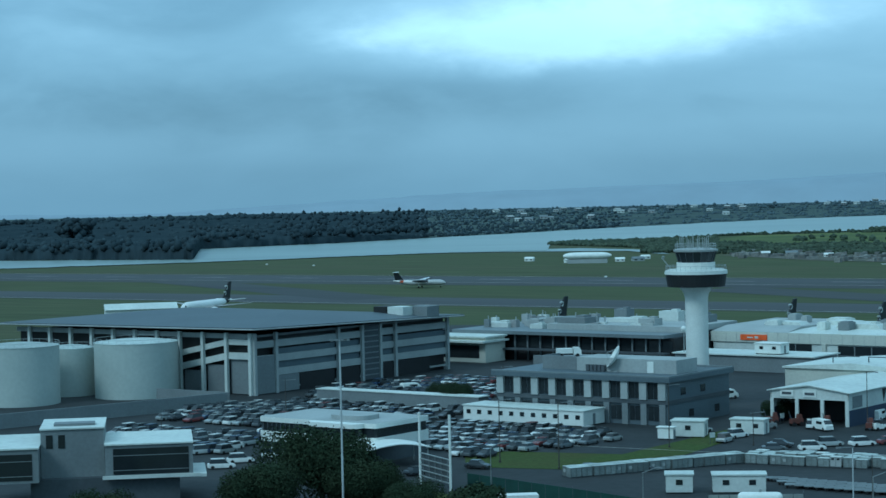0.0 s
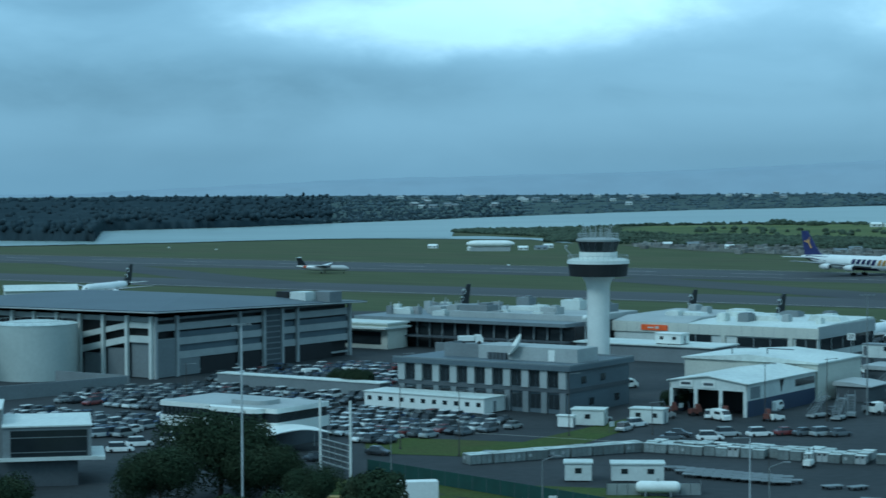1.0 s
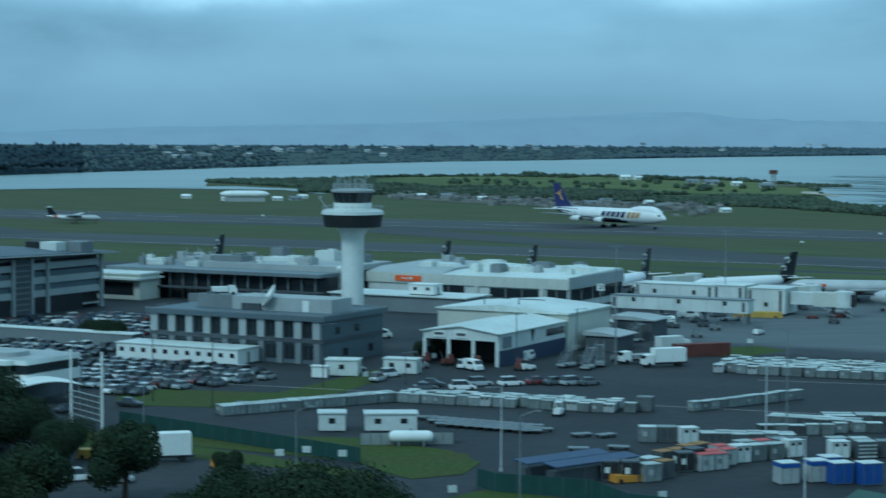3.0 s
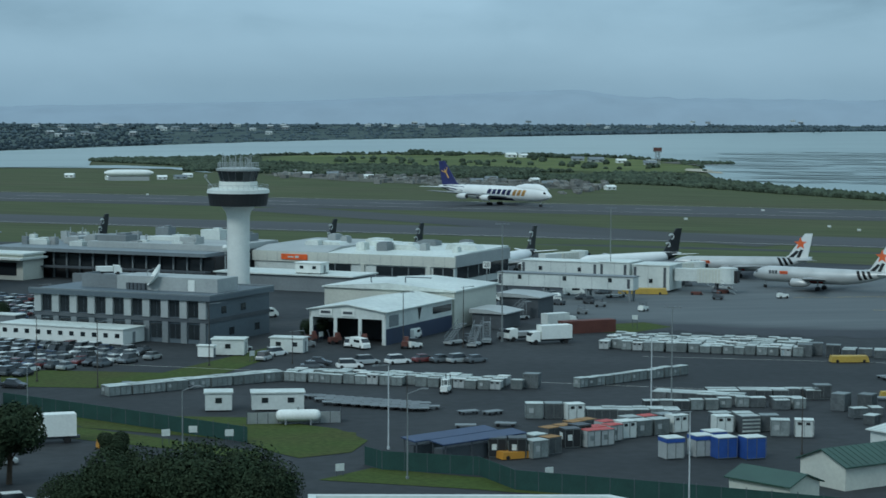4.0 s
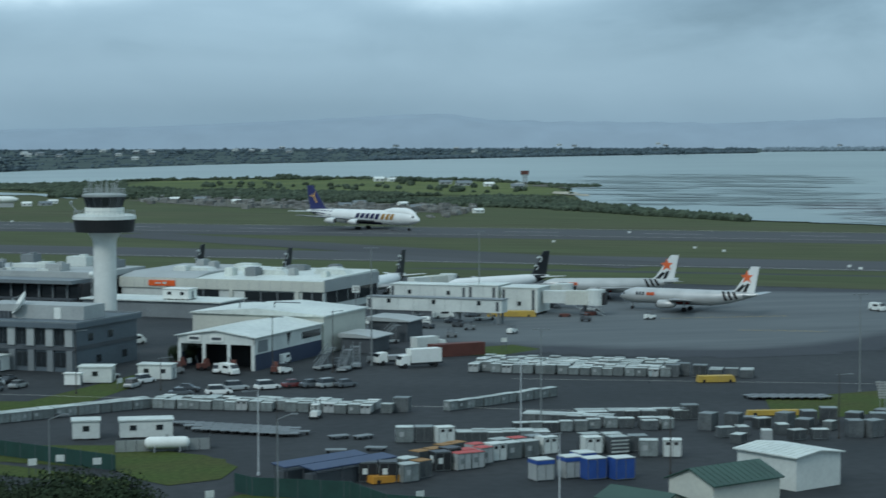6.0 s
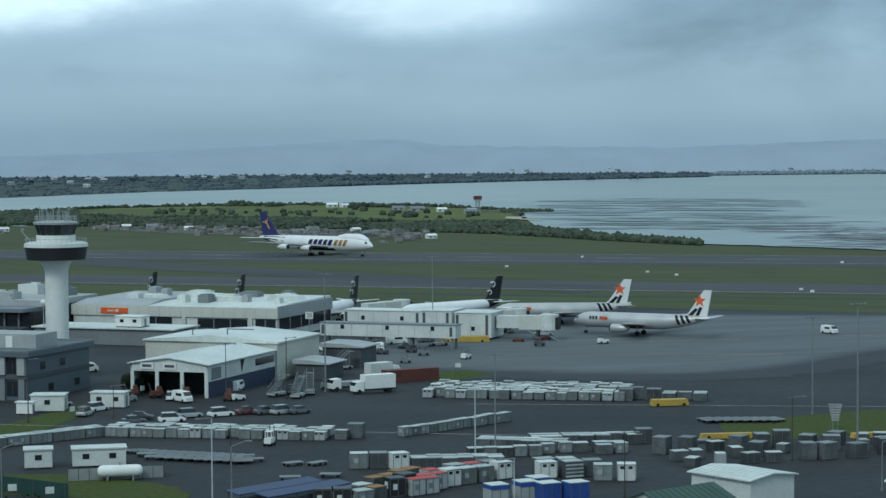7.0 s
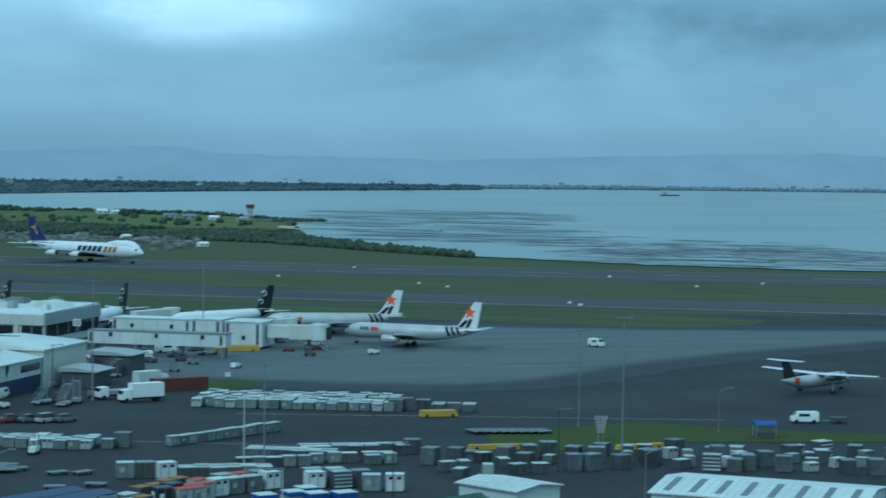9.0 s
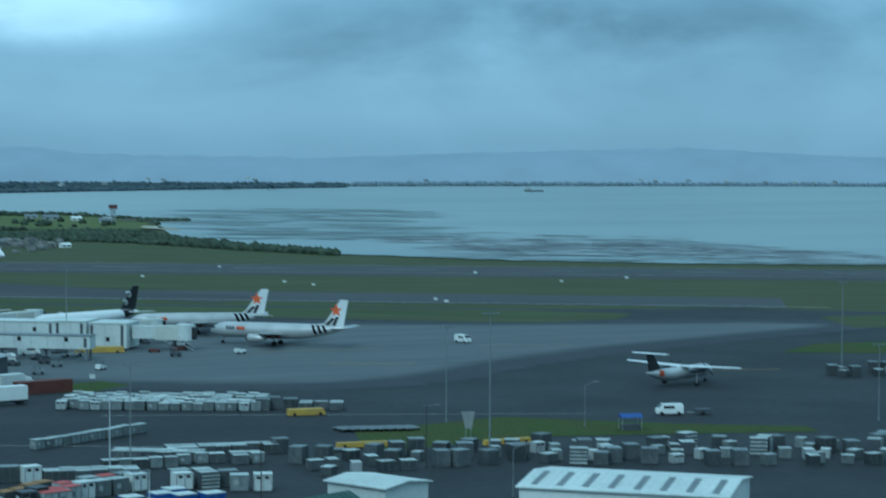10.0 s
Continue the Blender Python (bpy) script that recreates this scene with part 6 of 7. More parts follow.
    part("pole", bm, M["dk_pole"] if kind == "dark" else M["pale_pole"] if kind == "tee" or h > 24 else M["pole"], t)
    bm = bmesh.new()
    if kind == "flood":
        rod(bm, (-1.4, 0, h), (1.4, 0, h), 0.06, None, 6)
        for k in range(4):
            box(bm, -1.2 + k * 0.8, -0.2, h - 0.1, 0.36, 0.3, 0.26)
    elif kind == "arm":
        rod(bm, (0, 0, h), (1.8, 0, h + 0.7), 0.07, None, 6)
        box(bm, 2.1, 0, h + 0.6, 0.9, 0.35, 0.16)
    elif kind == "tee":
        rod(bm, (-1.7, 0, h - 0.05), (0.2, 0, h - 0.05), 0.08, None, 6)
        box(bm, -1.9, 0, h - 0.12, 0.8, 0.4, 0.18)
    else:
        rod(bm, (-0.5, 0, h - 0.3), (1.6, 0, h - 0.1), 0.05, None, 5)
        box(bm, 1.8, 0, h - 0.2, 0.6, 0.3, 0.14)
    part("lamp_head", bm, M["mid_grey"], t)
    return t


for x, y, h, k in ((-14.6, 285, 25.5, "flood"), (153.8, 492.9, 20.3, "flood"), (98.7, 386.5, 22.9, "flood"), (103, 298.2, 15.2, "flood"), (153.6, 276.8, 23, "flood"), (170.2, 322.7, 17.1, "flood"), (290.2, 362.3, 20.1, "flood"), (241.6, 291, 13.8, "flood")):
    pole(x, y, h, k, "tall pale floodlight mast on the apron", "floodlight masts")
for x, y, h, k in ((97.2, 290.6, 11.9, "tee"), (52.8, 267.7, 11.4, "tee"), (105.4, 252.5, 9, "dark"), (79.3, 223, 10.9, "tee"), (25.4, 267.7, 8.6, "arm"), (189.6, 307.3, 7.2, "arm"), (141.6, 274.8, 9.8, "dark"), (140.3, 246.1, 6.7, "arm"), (50.8, 245.5, 10.6, "arm"), (6.5, 310, 7, "arm"), (62, 300, 6, "dark")):
    pole(x, y, h, k, "slim grey yard lamp post", "yard lamp posts")
for x, y, h in ((8.8, 344.8, 10.8), (18.2, 335.5, 11), (38.9, 359.9, 11.2), (53.7, 360.3, 6), (78.8, 385, 10.3), (88.9, 377.7, 11.8), (-20, 392, 9), (-32, 410, 9), (12, 430, 9), (-50, 360, 8)):
    pole(x, y, h, "dark", "thin dark street lamp beside the car park", "car park lamps")
# frame of the sign gantry with two white posts
t = thing("sign_gantry", pose(0, 0, 0), "white-posted steel gantry holding a dark notice board", "sign")
for x, y, h in ((-4.3, 321.7, 11.3), (0.4, 311.7, 11.9)):
    bm = bmesh.new()
    rod(bm, (x, y, 0), (x, y, h), 0.2, None, 10)
    part("post", bm, M["white"], t)
for z in (1.4, 2.3, 3.2, 4.1, 5.0):
    bm = bmesh.new()
    rod(bm, (-4.3, 321.7, z), (0.4, 311.7, z), 0.11, None, 6)
    part("rail", bm, M["metal"], t)
for k in range(5):
    bm = bmesh.new()
    c = Vector((-4.3, 321.7)).lerp(Vector((0.4, 311.7)), 0.1 + 0.2 * k)
    rod(bm, (c.x, c.y, 1.4), (c.x, c.y, 5.0), 0.07, None, 6)
    part("upright", bm, M["mid_grey"], t)
for k in range(4):
    bm = bmesh.new()
    c = Vector((-4.3, 321.7)).lerp(Vector((0.4, 311.7)), 0.5)
    box(bm, c.x + 0.15, c.y + 0.08, 1.55 + k * 0.9, 8.2, 0.08, 0.6, -65)
    part("board", bm, M["dk_grey"], t)


# ---- vehicles ----
PAINT = {"white": M["car_white"], "silver": M["car_silver"], "grey": M["car_grey"], "black": M["car_black"], "blue": M["car_blue"], "red": M["car_red"]}


def car(color, m, kind="hatch", label=None, group="parked cars"):
    t = thing("car", m, label or f"parked {color} {'wagon' if kind == 'wagon' else 'car'} on the asphalt lot", "car", group)
    L, W = 4.4, 1.76
    hb, hr = 0.92, 1.46
    if kind == "wagon":
        L, hr, W = 4.7, 1.72, 1.85
    bm = bmesh.new()
    sect = lambda x, w, z0, z1: [(x, -w, z0), (x, w, z0), (x, w * 1.0, z0 + 0.45 * (z1 - z0)), (x, w * 0.88, z1), (x, -w * 0.88, z1), (x, -w, z0 + 0.45 * (z1 - z0))]
    loft(bm, [sect(L / 2, W * 0.40, 0.35, 0.62), sect(L / 2 - 0.25, W * 0.48, 0.25, 0.76), sect(L / 2 - 1.1, W / 2, 0.22, hb), sect(-L / 2 + 0.4, W / 2, 0.22, hb + 0.03), sect(-L / 2 + 0.1, W * 0.48, 0.28, hb - 0.02), sect(-L / 2, W * 0.44, 0.36, 0.75)])
    body = part("body", bm, PAINT[color], t, smooth=True)
    bm = bmesh.new()
    rear = -L / 2 + (0.35 if kind == "wagon" else 0.75)
    loft(bm, [[(x0, -W * 0.43, hb), (x0, W * 0.43, hb), (x1, W * 0.36, hr - 0.06), (x1, -W * 0.36, hr - 0.06)] for x0, x1 in ((L / 2 - 1.15, L / 2 - 1.85), (rear, rear + 0.3))])
    part("window", bm, M["glass"], t)
    bm = bmesh.new()
    box(bm, (L / 2 - 1.85 + rear + 0.3) / 2, 0, hr - 0.07, (L / 2 - 1.85) - (rear + 0.3) + 0.1, W * 0.74, 0.08)
    part("roof", bm, PAINT[color], t)
    for sx in (L / 2 - 0.85, -L / 2 + 0.85):
        for sy in (-1, 1):
            bm = bmesh.new()
            rod(bm, (sx, sy * (W / 2 - 0.2), 0.32), (sx, sy * (W / 2 + 0.01), 0.32), 0.32, None, 10)
            part("wheel", bm, M["tyre"], t)
    return t


def joined(name, items, label, category):
    """Many far repeats of a thing as one object."""
    verts, faces, slots, mats = [], [], [], []
    for proto, m in items:
        for ch in proto.children_recursive:
            me = ch.data
            if me.materials[0] not in mats:
                mats.append(me.materials[0])
            k, o = mats.index(me.materials[0]), len(verts)
            verts += [tuple(m @ v.co) for v in me.vertices]
            for p in me.polygons:
                faces.append([o + i for i in p.vertices])
                slots.append(k)
    me = bpy.data.meshes.new(name)
    me.from_pydata(verts, [], faces)
    for mt in mats:
        me.materials.append(mt)
    me.polygons.foreach_set("material_index", slots)
    return tagged(new(name, me), label, category, kind="stuff")


spots = []
rows_b = [(268, -262, -251), (290.5, -262, -207), (296, -266, -203), (302.5, -300, -201), (308, -304, -199), (314.5, -308, -198), (320, -306, -203), (325, -305, -247), (331, -300, -248), (338.5, -296, -249), (285, -212, -206), (279, -290, -253), (273, -275, -253), (285, -292, -252)]
for bb, a0, a1 in rows_b:
    a = a0
    while a < a1:
        if random.random() < 0.93 and not (-249 < a < -219 and 266 < bb < 287):
            spots.append((a + random.uniform(-0.15, 0.15), bb + random.uniform(-0.4, 0.4), random.choice((90, -90)) + random.uniform(-2, 2)))
        a += 2.65
for bb, a0, a1 in ((352, -303, -263), (358, -306, -258), (366, -308, -258), (372, -308, -256), (380, -306, -262), (388, -303, -264), (396, -300, -262)):
    a = a0
    while a < a1:
        if random.random() < 0.9:
            spots.append((a, bb + random.uniform(-0.4, 0.4), random.choice((90, -90))))
        a += 2.7
colors = ["white", "silver", "grey", "black", "white", "silver", "blue", "red", "grey", "white", "black", "silver", "black", "silver", "blue", "white", "silver", "grey", "black"]
made = {}
far_lot = []
for a, b, rz in spots:
    if b > 350 and len(made) > 8:
        far_lot.append((made[random.choice(list(made))], at(a, b, 0.05, rz)))
        continue
    key = (random.choice(colors), random.choice(("hatch", "wagon", "hatch")))
    if key in made:
        copy_thing(made[key], at(a, b, 0.05, rz))
    else:
        made[key] = car(key[0], at(a, b, 0.05, rz), key[1])
lone = [(-38, 345, 10, "white"), (-35.5, 352, 15, "white"), (-30, 358, 0, "white"), (-43.5, 365, 30, "silver"), (5, 338, -30, "black"), (23, 331, 0, "grey"), (26.5, 329.5, 0, "black"), (31, 331, 5, "grey"), (37, 334, 10, "black"), (62.5, 352, 0, "white"), (66.5, 357, 10, "silver"), (72, 356.5, 15, "white"), (58, 357, -20, "black"), (52.5, 372, 40, "white"), (56, 352, 0, "grey"), (77, 358, 20, "red"), (80, 357, 25, "grey"), (83, 356, 25, "silver"), (86, 355.5, 25, "grey"), (47, 381, 30, "silver"), (68, 384, 80, "white"), (49.5, 366, 60, "silver"), (142, 486, 0, "white"), (148, 480, 20, "grey"), (133, 472, 0, "silver"), (126, 470, 10, "white"), (139, 466, -10, "black"), (104, 505, 0, "silver"), (-5, 332, 40, "black"), (-3, 268, 20, "white"), (2, 266, 0, "silver"), (3.6, 237.5, 12, "white"), (7.6, 234.5, 70, "white"), (0.5, 233, 10, "silver"), (-1.5, 239, 12, "grey")]
for x, y, rz, c in lone:
    key = (c, "wagon" if c in ("white", "silver") else "hatch")
    if key not in made:
        made[key] = car(c, pose(x, y, 0.05, 0, 0, rz), key[1])
    else:
        copy_thing(made[key], pose(x, y, 0.05, 0, 0, rz))


joined("far_parked_cars", far_lot, "rows of parked cars before the garage", "cars")


def truck(m, cab, load, label, boxlen=6.0, boxh=2.4):
    t = thing("truck", m, label, "truck")
    bm = bmesh.new()
    loft(bm, [[(x, -1.1, 0.6), (x, 1.1, 0.6), (x, 1.05, z), (x, -1.05, z)] for x, z in ((2.0, 1.6), (1.5, 2.4), (0, 2.5))])
    part("cab", bm, cab, t)
    bm = bmesh.new()
    box(bm, 1.78, 0, 1.55, 0.4, 1.9, 0.75)
    part("windscreen", bm, M["glass"], t)
    bm = bmesh.new()
    box(bm, -boxlen / 2 - 0.2, 0, 1.0, boxlen, 2.4, boxh)
    part("cargo_box", bm, load, t)
    bm = bmesh.new()
    box(bm, -boxlen / 2, 0, 0.55, boxlen + 1.5, 1.0, 0.4)
    part("chassis", bm, M["dk_grey"], t)
    for sx in (1.0, -boxlen + 1.0):
        for sy in (-1, 1):
            bm = bmesh.new()
            rod(bm, (sx, sy * 0.85, 0.48), (sx, sy * 1.12, 0.48), 0.48, None, 12)
            part("wheel", bm, M["tyre"], t)
    return t


truck(pose(101.5, 387, 0.05, 0, 0, 195), M["white"], M["pale"], "white flatbed service truck by the sheds", 5, 0.8)
truck(pose(104.5, 381, 0.05, 0, 0, 190), M["white"], M["white"], "white catering truck with high box", 6.5, 2.6)
truck(pose(5.6, 281.5, 0.05, 0, 0, 185), M["white"], M["white"], "white box truck parked behind trees", 6.5, 3.0)
truck(at(-284, 430, 3.58, 40), M["white"], M["white"], "white van on the deck before the terminal", 4.0, 1.2)
truck(pose(118, 408, 0.05, 0, 0, 20), M["white"], M["dull_white"], "white truck with pale box", 5.5, 2.2)
t = thing("shipping_container", pose(119.5, 398.5, -0.07, 0, 0, 12), "rust-red shipping container beside the apron", "container")
bm = bmesh.new()
box(bm, 0, 0, 0.1, 12, 2.5, 2.6)
part("body", bm, M["rust"], t)
bm = bmesh.new()
for k in range(28):
    box(bm, -5.6 + k * 0.415, -1.28, 0.2, 0.16, 0.08, 2.4)
part("corrugation", bm, M["rust"], t)

# ---- cargo containers ----
def uld(name, m, body, top, label, group, w=2.0, d=1.5, h=1.6, panel=None, vents=False, slats=False, band=None):
    t = thing(name, m, label, "cargo container", group)
    bm = bmesh.new()
    prism(bm, [(-w / 2, -d / 2, 0.12), (w / 2 - 0.3, -d / 2, 0.12), (w / 2, -d / 2, 0.45), (w / 2, -d / 2, h), (-w / 2, -d / 2, h)], (0, d, 0))
    b = part("body", bm, body, t)
    bm = bmesh.new()
    box(bm, 0, 0, h, w * 1.0, d * 1.0, 0.07)
    part("lid", bm, top, t)
    bm = bmesh.new()
    for sx in (-0.48, 0.0, 0.46):
        box(bm, sx * w, -d / 2 - 0.02, 0.15, 0.06, 0.06, h - 0.15)
    for z in (0.15, h - 0.1):
        box(bm, 0.0, -d / 2 - 0.02, z, w * 0.95, 0.05, 0.06)
    part("door_frame", bm, M["uld_frame"], t)
    bm = bmesh.new()
    box(bm, 0, 0, 0, w * 0.97, d * 0.95, 0.12)
    part("base", bm, M["dk_grey"], t)
    if panel:
        bm = bmesh.new()
        box(bm, -0.18 * w, -d / 2 - 0.035, h * 0.42, w * 0.26, 0.03, h * 0.3)
        part("label_panel", bm, panel, b)
        bm = bmesh.new()
        box(bm, -w / 2 - 0.02, 0.05, h * 0.45, 0.03, d * 0.45, h * 0.35)
        part("label_panel", bm, panel, b)
    if band:
        bm = bmesh.new()
        box(bm, 0, 0, h * 0.8, w * 1.02, d * 1.06, h * 0.18)
        part("cover_band", bm, band, b)
    if vents:
        for sx in (-0.25, 0.2):
            bm = bmesh.new()
            box(bm, sx * w, -d / 2 - 0.03, h * 0.74, w * 0.22, 0.04, h * 0.16)
            part("vent", bm, M["black"], b)
    if slats:
        for k in range(4):
            bm = bmesh.new()
            box(bm, 0, -d / 2 - 0.04, 0.25 + k * h * 0.22, w * 0.96, 0.05, h * 0.09)
            part("slat", bm, M["lid"], b)
    return t


A_, B_, C_ = "air cargo containers", "tall cargo containers", "covered cargo containers"
K = {
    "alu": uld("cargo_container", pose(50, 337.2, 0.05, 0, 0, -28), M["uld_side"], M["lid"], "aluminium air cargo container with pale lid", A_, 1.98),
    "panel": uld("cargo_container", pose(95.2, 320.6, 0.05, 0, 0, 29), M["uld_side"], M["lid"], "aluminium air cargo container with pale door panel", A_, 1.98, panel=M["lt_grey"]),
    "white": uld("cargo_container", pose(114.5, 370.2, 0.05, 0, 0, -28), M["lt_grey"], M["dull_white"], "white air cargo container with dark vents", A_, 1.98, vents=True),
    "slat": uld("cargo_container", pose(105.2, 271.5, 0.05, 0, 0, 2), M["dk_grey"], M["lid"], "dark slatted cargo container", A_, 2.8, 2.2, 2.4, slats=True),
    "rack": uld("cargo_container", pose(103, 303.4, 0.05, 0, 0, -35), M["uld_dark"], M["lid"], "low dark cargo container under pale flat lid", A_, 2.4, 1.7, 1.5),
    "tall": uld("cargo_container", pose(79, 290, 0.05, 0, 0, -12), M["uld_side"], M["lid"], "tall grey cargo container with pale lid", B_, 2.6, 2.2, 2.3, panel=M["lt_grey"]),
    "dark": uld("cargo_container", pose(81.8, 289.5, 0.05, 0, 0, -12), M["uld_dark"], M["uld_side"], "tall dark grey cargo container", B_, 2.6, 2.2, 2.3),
    "black": uld("cargo_container", pose(77, 264.4, 0.05, 0, 0, 8), M["black"], M["dk_grey"], "black cargo container with white label", B_, 2.4, 2.2, 2.6, panel=M["dull_white"]),
    "eyed": uld("cargo_container", pose(84.4, 287.6, 0.05, 0, 0, 4), M["dull_white"], M["roof_white"], "white cargo container with two dark vents", B_, 2.6, 2.2, 2.4, vents=True),
    "red": uld("cargo_container", pose(79.8, 264.3, 0.05, 0, 0, 20), M["lt_grey"], M["red"], "pale cargo container under red cover", C_, 2.3, 2.0, 2.3, panel=M["uld_side"]),
    "amber": uld("cargo_container", pose(77.5, 269.2, 0.05, 0, 0, 30), M["uld_dark"], M["ochre"], "dark cargo container under ochre cover", C_, 2.4, 2.0, 2.3),
    "blue": uld("cargo_container", pose(94.4, 252.4, 0.05, 0, 0, 8), M["blue"], M["roof_white"], "blue-wrapped cargo container with white lid", C_, 2.9, 2.5, 2.8),
    "pale": uld("cargo_container", pose(87.6, 253.4, 0.05, 0, 0, 8), M["lt_grey"], M["roof_white"], "grey cargo container with blue band and white lid", C_, 2.6, 2.5, 2.8, band=M["blue"]),
}


far_boxes = []


def put(key, x, y, rz, z=0.05, far=False, wob=0.04):
    m = pose(x, y, z, 0, 0, rz) @ Matrix.Diagonal((1, 1, random.uniform(1 - wob, 1 + wob), 1))
    if far:
        far_boxes.append((K[key], m))
    else:
        copy_thing(K[key], m)


def row_of(key, p, q, n, rows=1, gap=1.55, skip=0.0, jit=0.05, turn=1.0, wob=0.03):
    """Units along p to q, shoulder to shoulder, in rows behind one another."""
    p, q = Vector(p), Vector(q)
    d = (q - p).normalized()
    side = Vector((-d.y, d.x))
    rz = math.degrees(math.atan2(d.y, d.x))
    for k in range(n):
        for r in range(rows):
            if (k, r) == (0, 0) or random.random() < skip:
                continue
            c = p.lerp(q, k / max(1, n - 1)) + side * r * gap
            kk = key if isinstance(key, str) else random.choice(key)
            put(kk, c.x + random.uniform(-jit, jit), c.y + random.uniform(-jit, jit), rz + random.uniform(-turn, turn), 0.05, r >= 2, wob)


# long rows on the yard
put("alu", 20, 325.5, 24)
row_of(("alu", "alu", "panel"), (20, 325.5), (48, 338), 16, 2, jit=0.12, turn=2)
row_of(("alu", "alu", "panel", "white", "rack"), (50, 337.2), (81, 320.5), 18, 4, 1.6, 0.05, 0.14, 2.5, 0.1)
put("alu", 84.5, 320.5, -28)
put("dark", 87.2, 321.6, -28)
row_of(("panel", "panel", "alu"), (95.2, 320.6), (116.5, 332.3), 13, 1, 1.55, 0.0, 0.1, 2.0, 0.08)
row_of(("white", "alu", "panel", "alu"), (114.5, 370.2), (146, 352.5), 18, 9, 1.85, 0.07, 0.2, 4, 0.16)
put("dark", 147.5, 352.5, -28)
row_of(("rack", "dark", "rack"), (149.5, 352), (160, 347), 5, 2, 2.2, 0.2, 0.2, 4)
row_of("rack", (103, 303.4), (113, 297), 6, 2, 1.9, jit=0.1)
row_of("rack", (112, 303.2), (126.9, 300.4), 7, 2, 2.0, 0.1, 0.15)
put("rack", 112, 303.2, -10)
put("dark", 128.6, 300.4, -10)
row_of(("rack", "alu"), (98.4, 294.3), (107.5, 292.8), 5, 1)
put("rack", 98.4, 294.3, -8)
row_of(("rack", "panel"), (110, 292), (121, 291), 5, 2, 2.6, 0.2, 0.3, 6)
# the tall units
put("rack", 87.4, 287.4, -8)
row_of(("rack", "alu", "rack"), (87.4, 287.4), (98.5, 285), 6, 2, 1.9)
for key, x, y, rz in (("black", 79.2, 267.2, 25), ("red", 82.0, 265.2, 20), ("red", 81.6, 267.6, 22), ("red", 84.2, 268.3, 24), ("red", 84.0, 271.0, 24), ("amber", 79.6, 271.5, 30), ("amber", 82.0, 273.6, 28), ("amber", 75.0, 267.4, 30),
                      ("eyed", 86.6, 270.2, 20), ("tall", 89.3, 271.6, 18), ("tall", 92.2, 272.6, 18), ("red", 91.4, 275.2, 18), ("eyed", 95.4, 273.8, 18), ("dark", 94.5, 276.5, 18), ("tall", 88.6, 274.4, 20),
                      ("black", 65.6, 259.0, -12), ("black", 68.0, 257.9, -12), ("tall", 70.4, 257.4, 20), ("amber", 73.0, 259.9, 30), ("tall", 71.6, 262.2, 30), ("dark", 68.6, 261.2, 20), ("panel", 73.8, 263.2, 30),
                      ("pale", 91.9, 254.2, 8), ("blue", 97.9, 251.2, 8), ("pale", 94.6, 256.6, 8),
                      ("eyed", 101.6, 272.2, 2), ("tall", 108.4, 267.6, -20), ("eyed", 111.3, 266.0, -20), ("slat", 102.4, 275.4, 2), ("tall", 105.5, 274.6, -5), ("dark", 108.6, 272.4, -10)):
    put(key, x, y, rz)
# scattered units over the far side of the yard
mix = ("rack", "dark", "rack", "alu", "rack", "white", "alu", "slat", "dark", "dark")
for k in range(24):
    put(random.choice(mix), 126 + (k % 8) * 4.4 + random.uniform(-1.2, 1.2), 276 + (k // 8) * 6 + random.uniform(-1.6, 1.6), random.choice((10, 40, -20, 75)) + random.uniform(-8, 8), wob=0.15)
for k in range(96):
    x = 160 + (k % 24) * 3.9 + random.uniform(-1.8, 1.8)
    put(random.choice(mix), x, 360 - 0.47 * x - 14 + (k // 24) * 6 + random.uniform(-2, 2), random.choice((10, 40, -35, 75)) + random.uniform(-8, 8), wob=0.15)
for k in range(14):
    put(random.choice(("alu", "rack", "dark", "rack")), 284 + (k % 7) * 4.2 + random.uniform(-1, 1), 354 + (k // 7) * 6 + random.uniform(-1.5, 1.5), random.uniform(0, 90))

joined("stacked_containers", far_boxes, "close rows of pale air cargo containers", "cargo containers")

# flat dollies in rows
t = thing("dolly", pose(50.5, 317, 0.05, 0, 0, -10), "flat grey baggage dolly on small wheels", "dolly", "baggage dollies")
bm = bmesh.new()
box(bm, 0, 0, 0.45, 3.0, 1.6, 0.12)
part("deck", bm, M["mid_grey"], t)
for sx in (-1.1, 1.1):
    for sy in (-0.6, 0.6):
        bm = bmesh.new()
        rod(bm, (sx, sy - 0.08, 0.2), (sx, sy + 0.08, 0.2), 0.2, None, 8)
        part("wheel", bm, M["tyre"], t)
bm = bmesh.new()
rod(bm, (1.5, 0, 0.45), (2.4, 0, 0.2), 0.05, None, 5)
part("tow_bar", bm, M["dk_grey"], t)
for k in range(34):
    copy_thing(t, pose(51 + (k % 12) * 1.3 + (k // 12) * 0.6, 316.5 - (k % 12) * 1.0 - (k // 12) * 3.6, 0.05, 0, 0, -8 + random.uniform(-5, 5)))
for k in range(16):
    copy_thing(t, pose(149 + (k % 8) * 1.5, 321 - (k % 8) * 0.5 - (k // 8) * 2.2, 0.05, 0, 0, 15))
for x, y in ((70.5, 296), (74, 295), (67, 283), (73, 283.5), (120, 303), (131, 300), (137, 297)):
    copy_thing(t, pose(x, y, 0.05, 0, 0, random.uniform(-30, 30)))

# two long blue-grey canopies
for x, y in ((60.0, 262.2), (63.1, 259.0)):
    t = thing("storage_canopy", pose(x, y, 0.05, 0, 0, 30), "long blue-grey roofed storage rack", "canopy", "storage racks")
    bm = bmesh.new()
    prism(bm, [(-7.5, -1.35, 2.5), (-7.5, 1.35, 2.8), (-7.5, 1.35, 2.95), (-7.5, -1.35, 2.65)], (15, 0, 0))
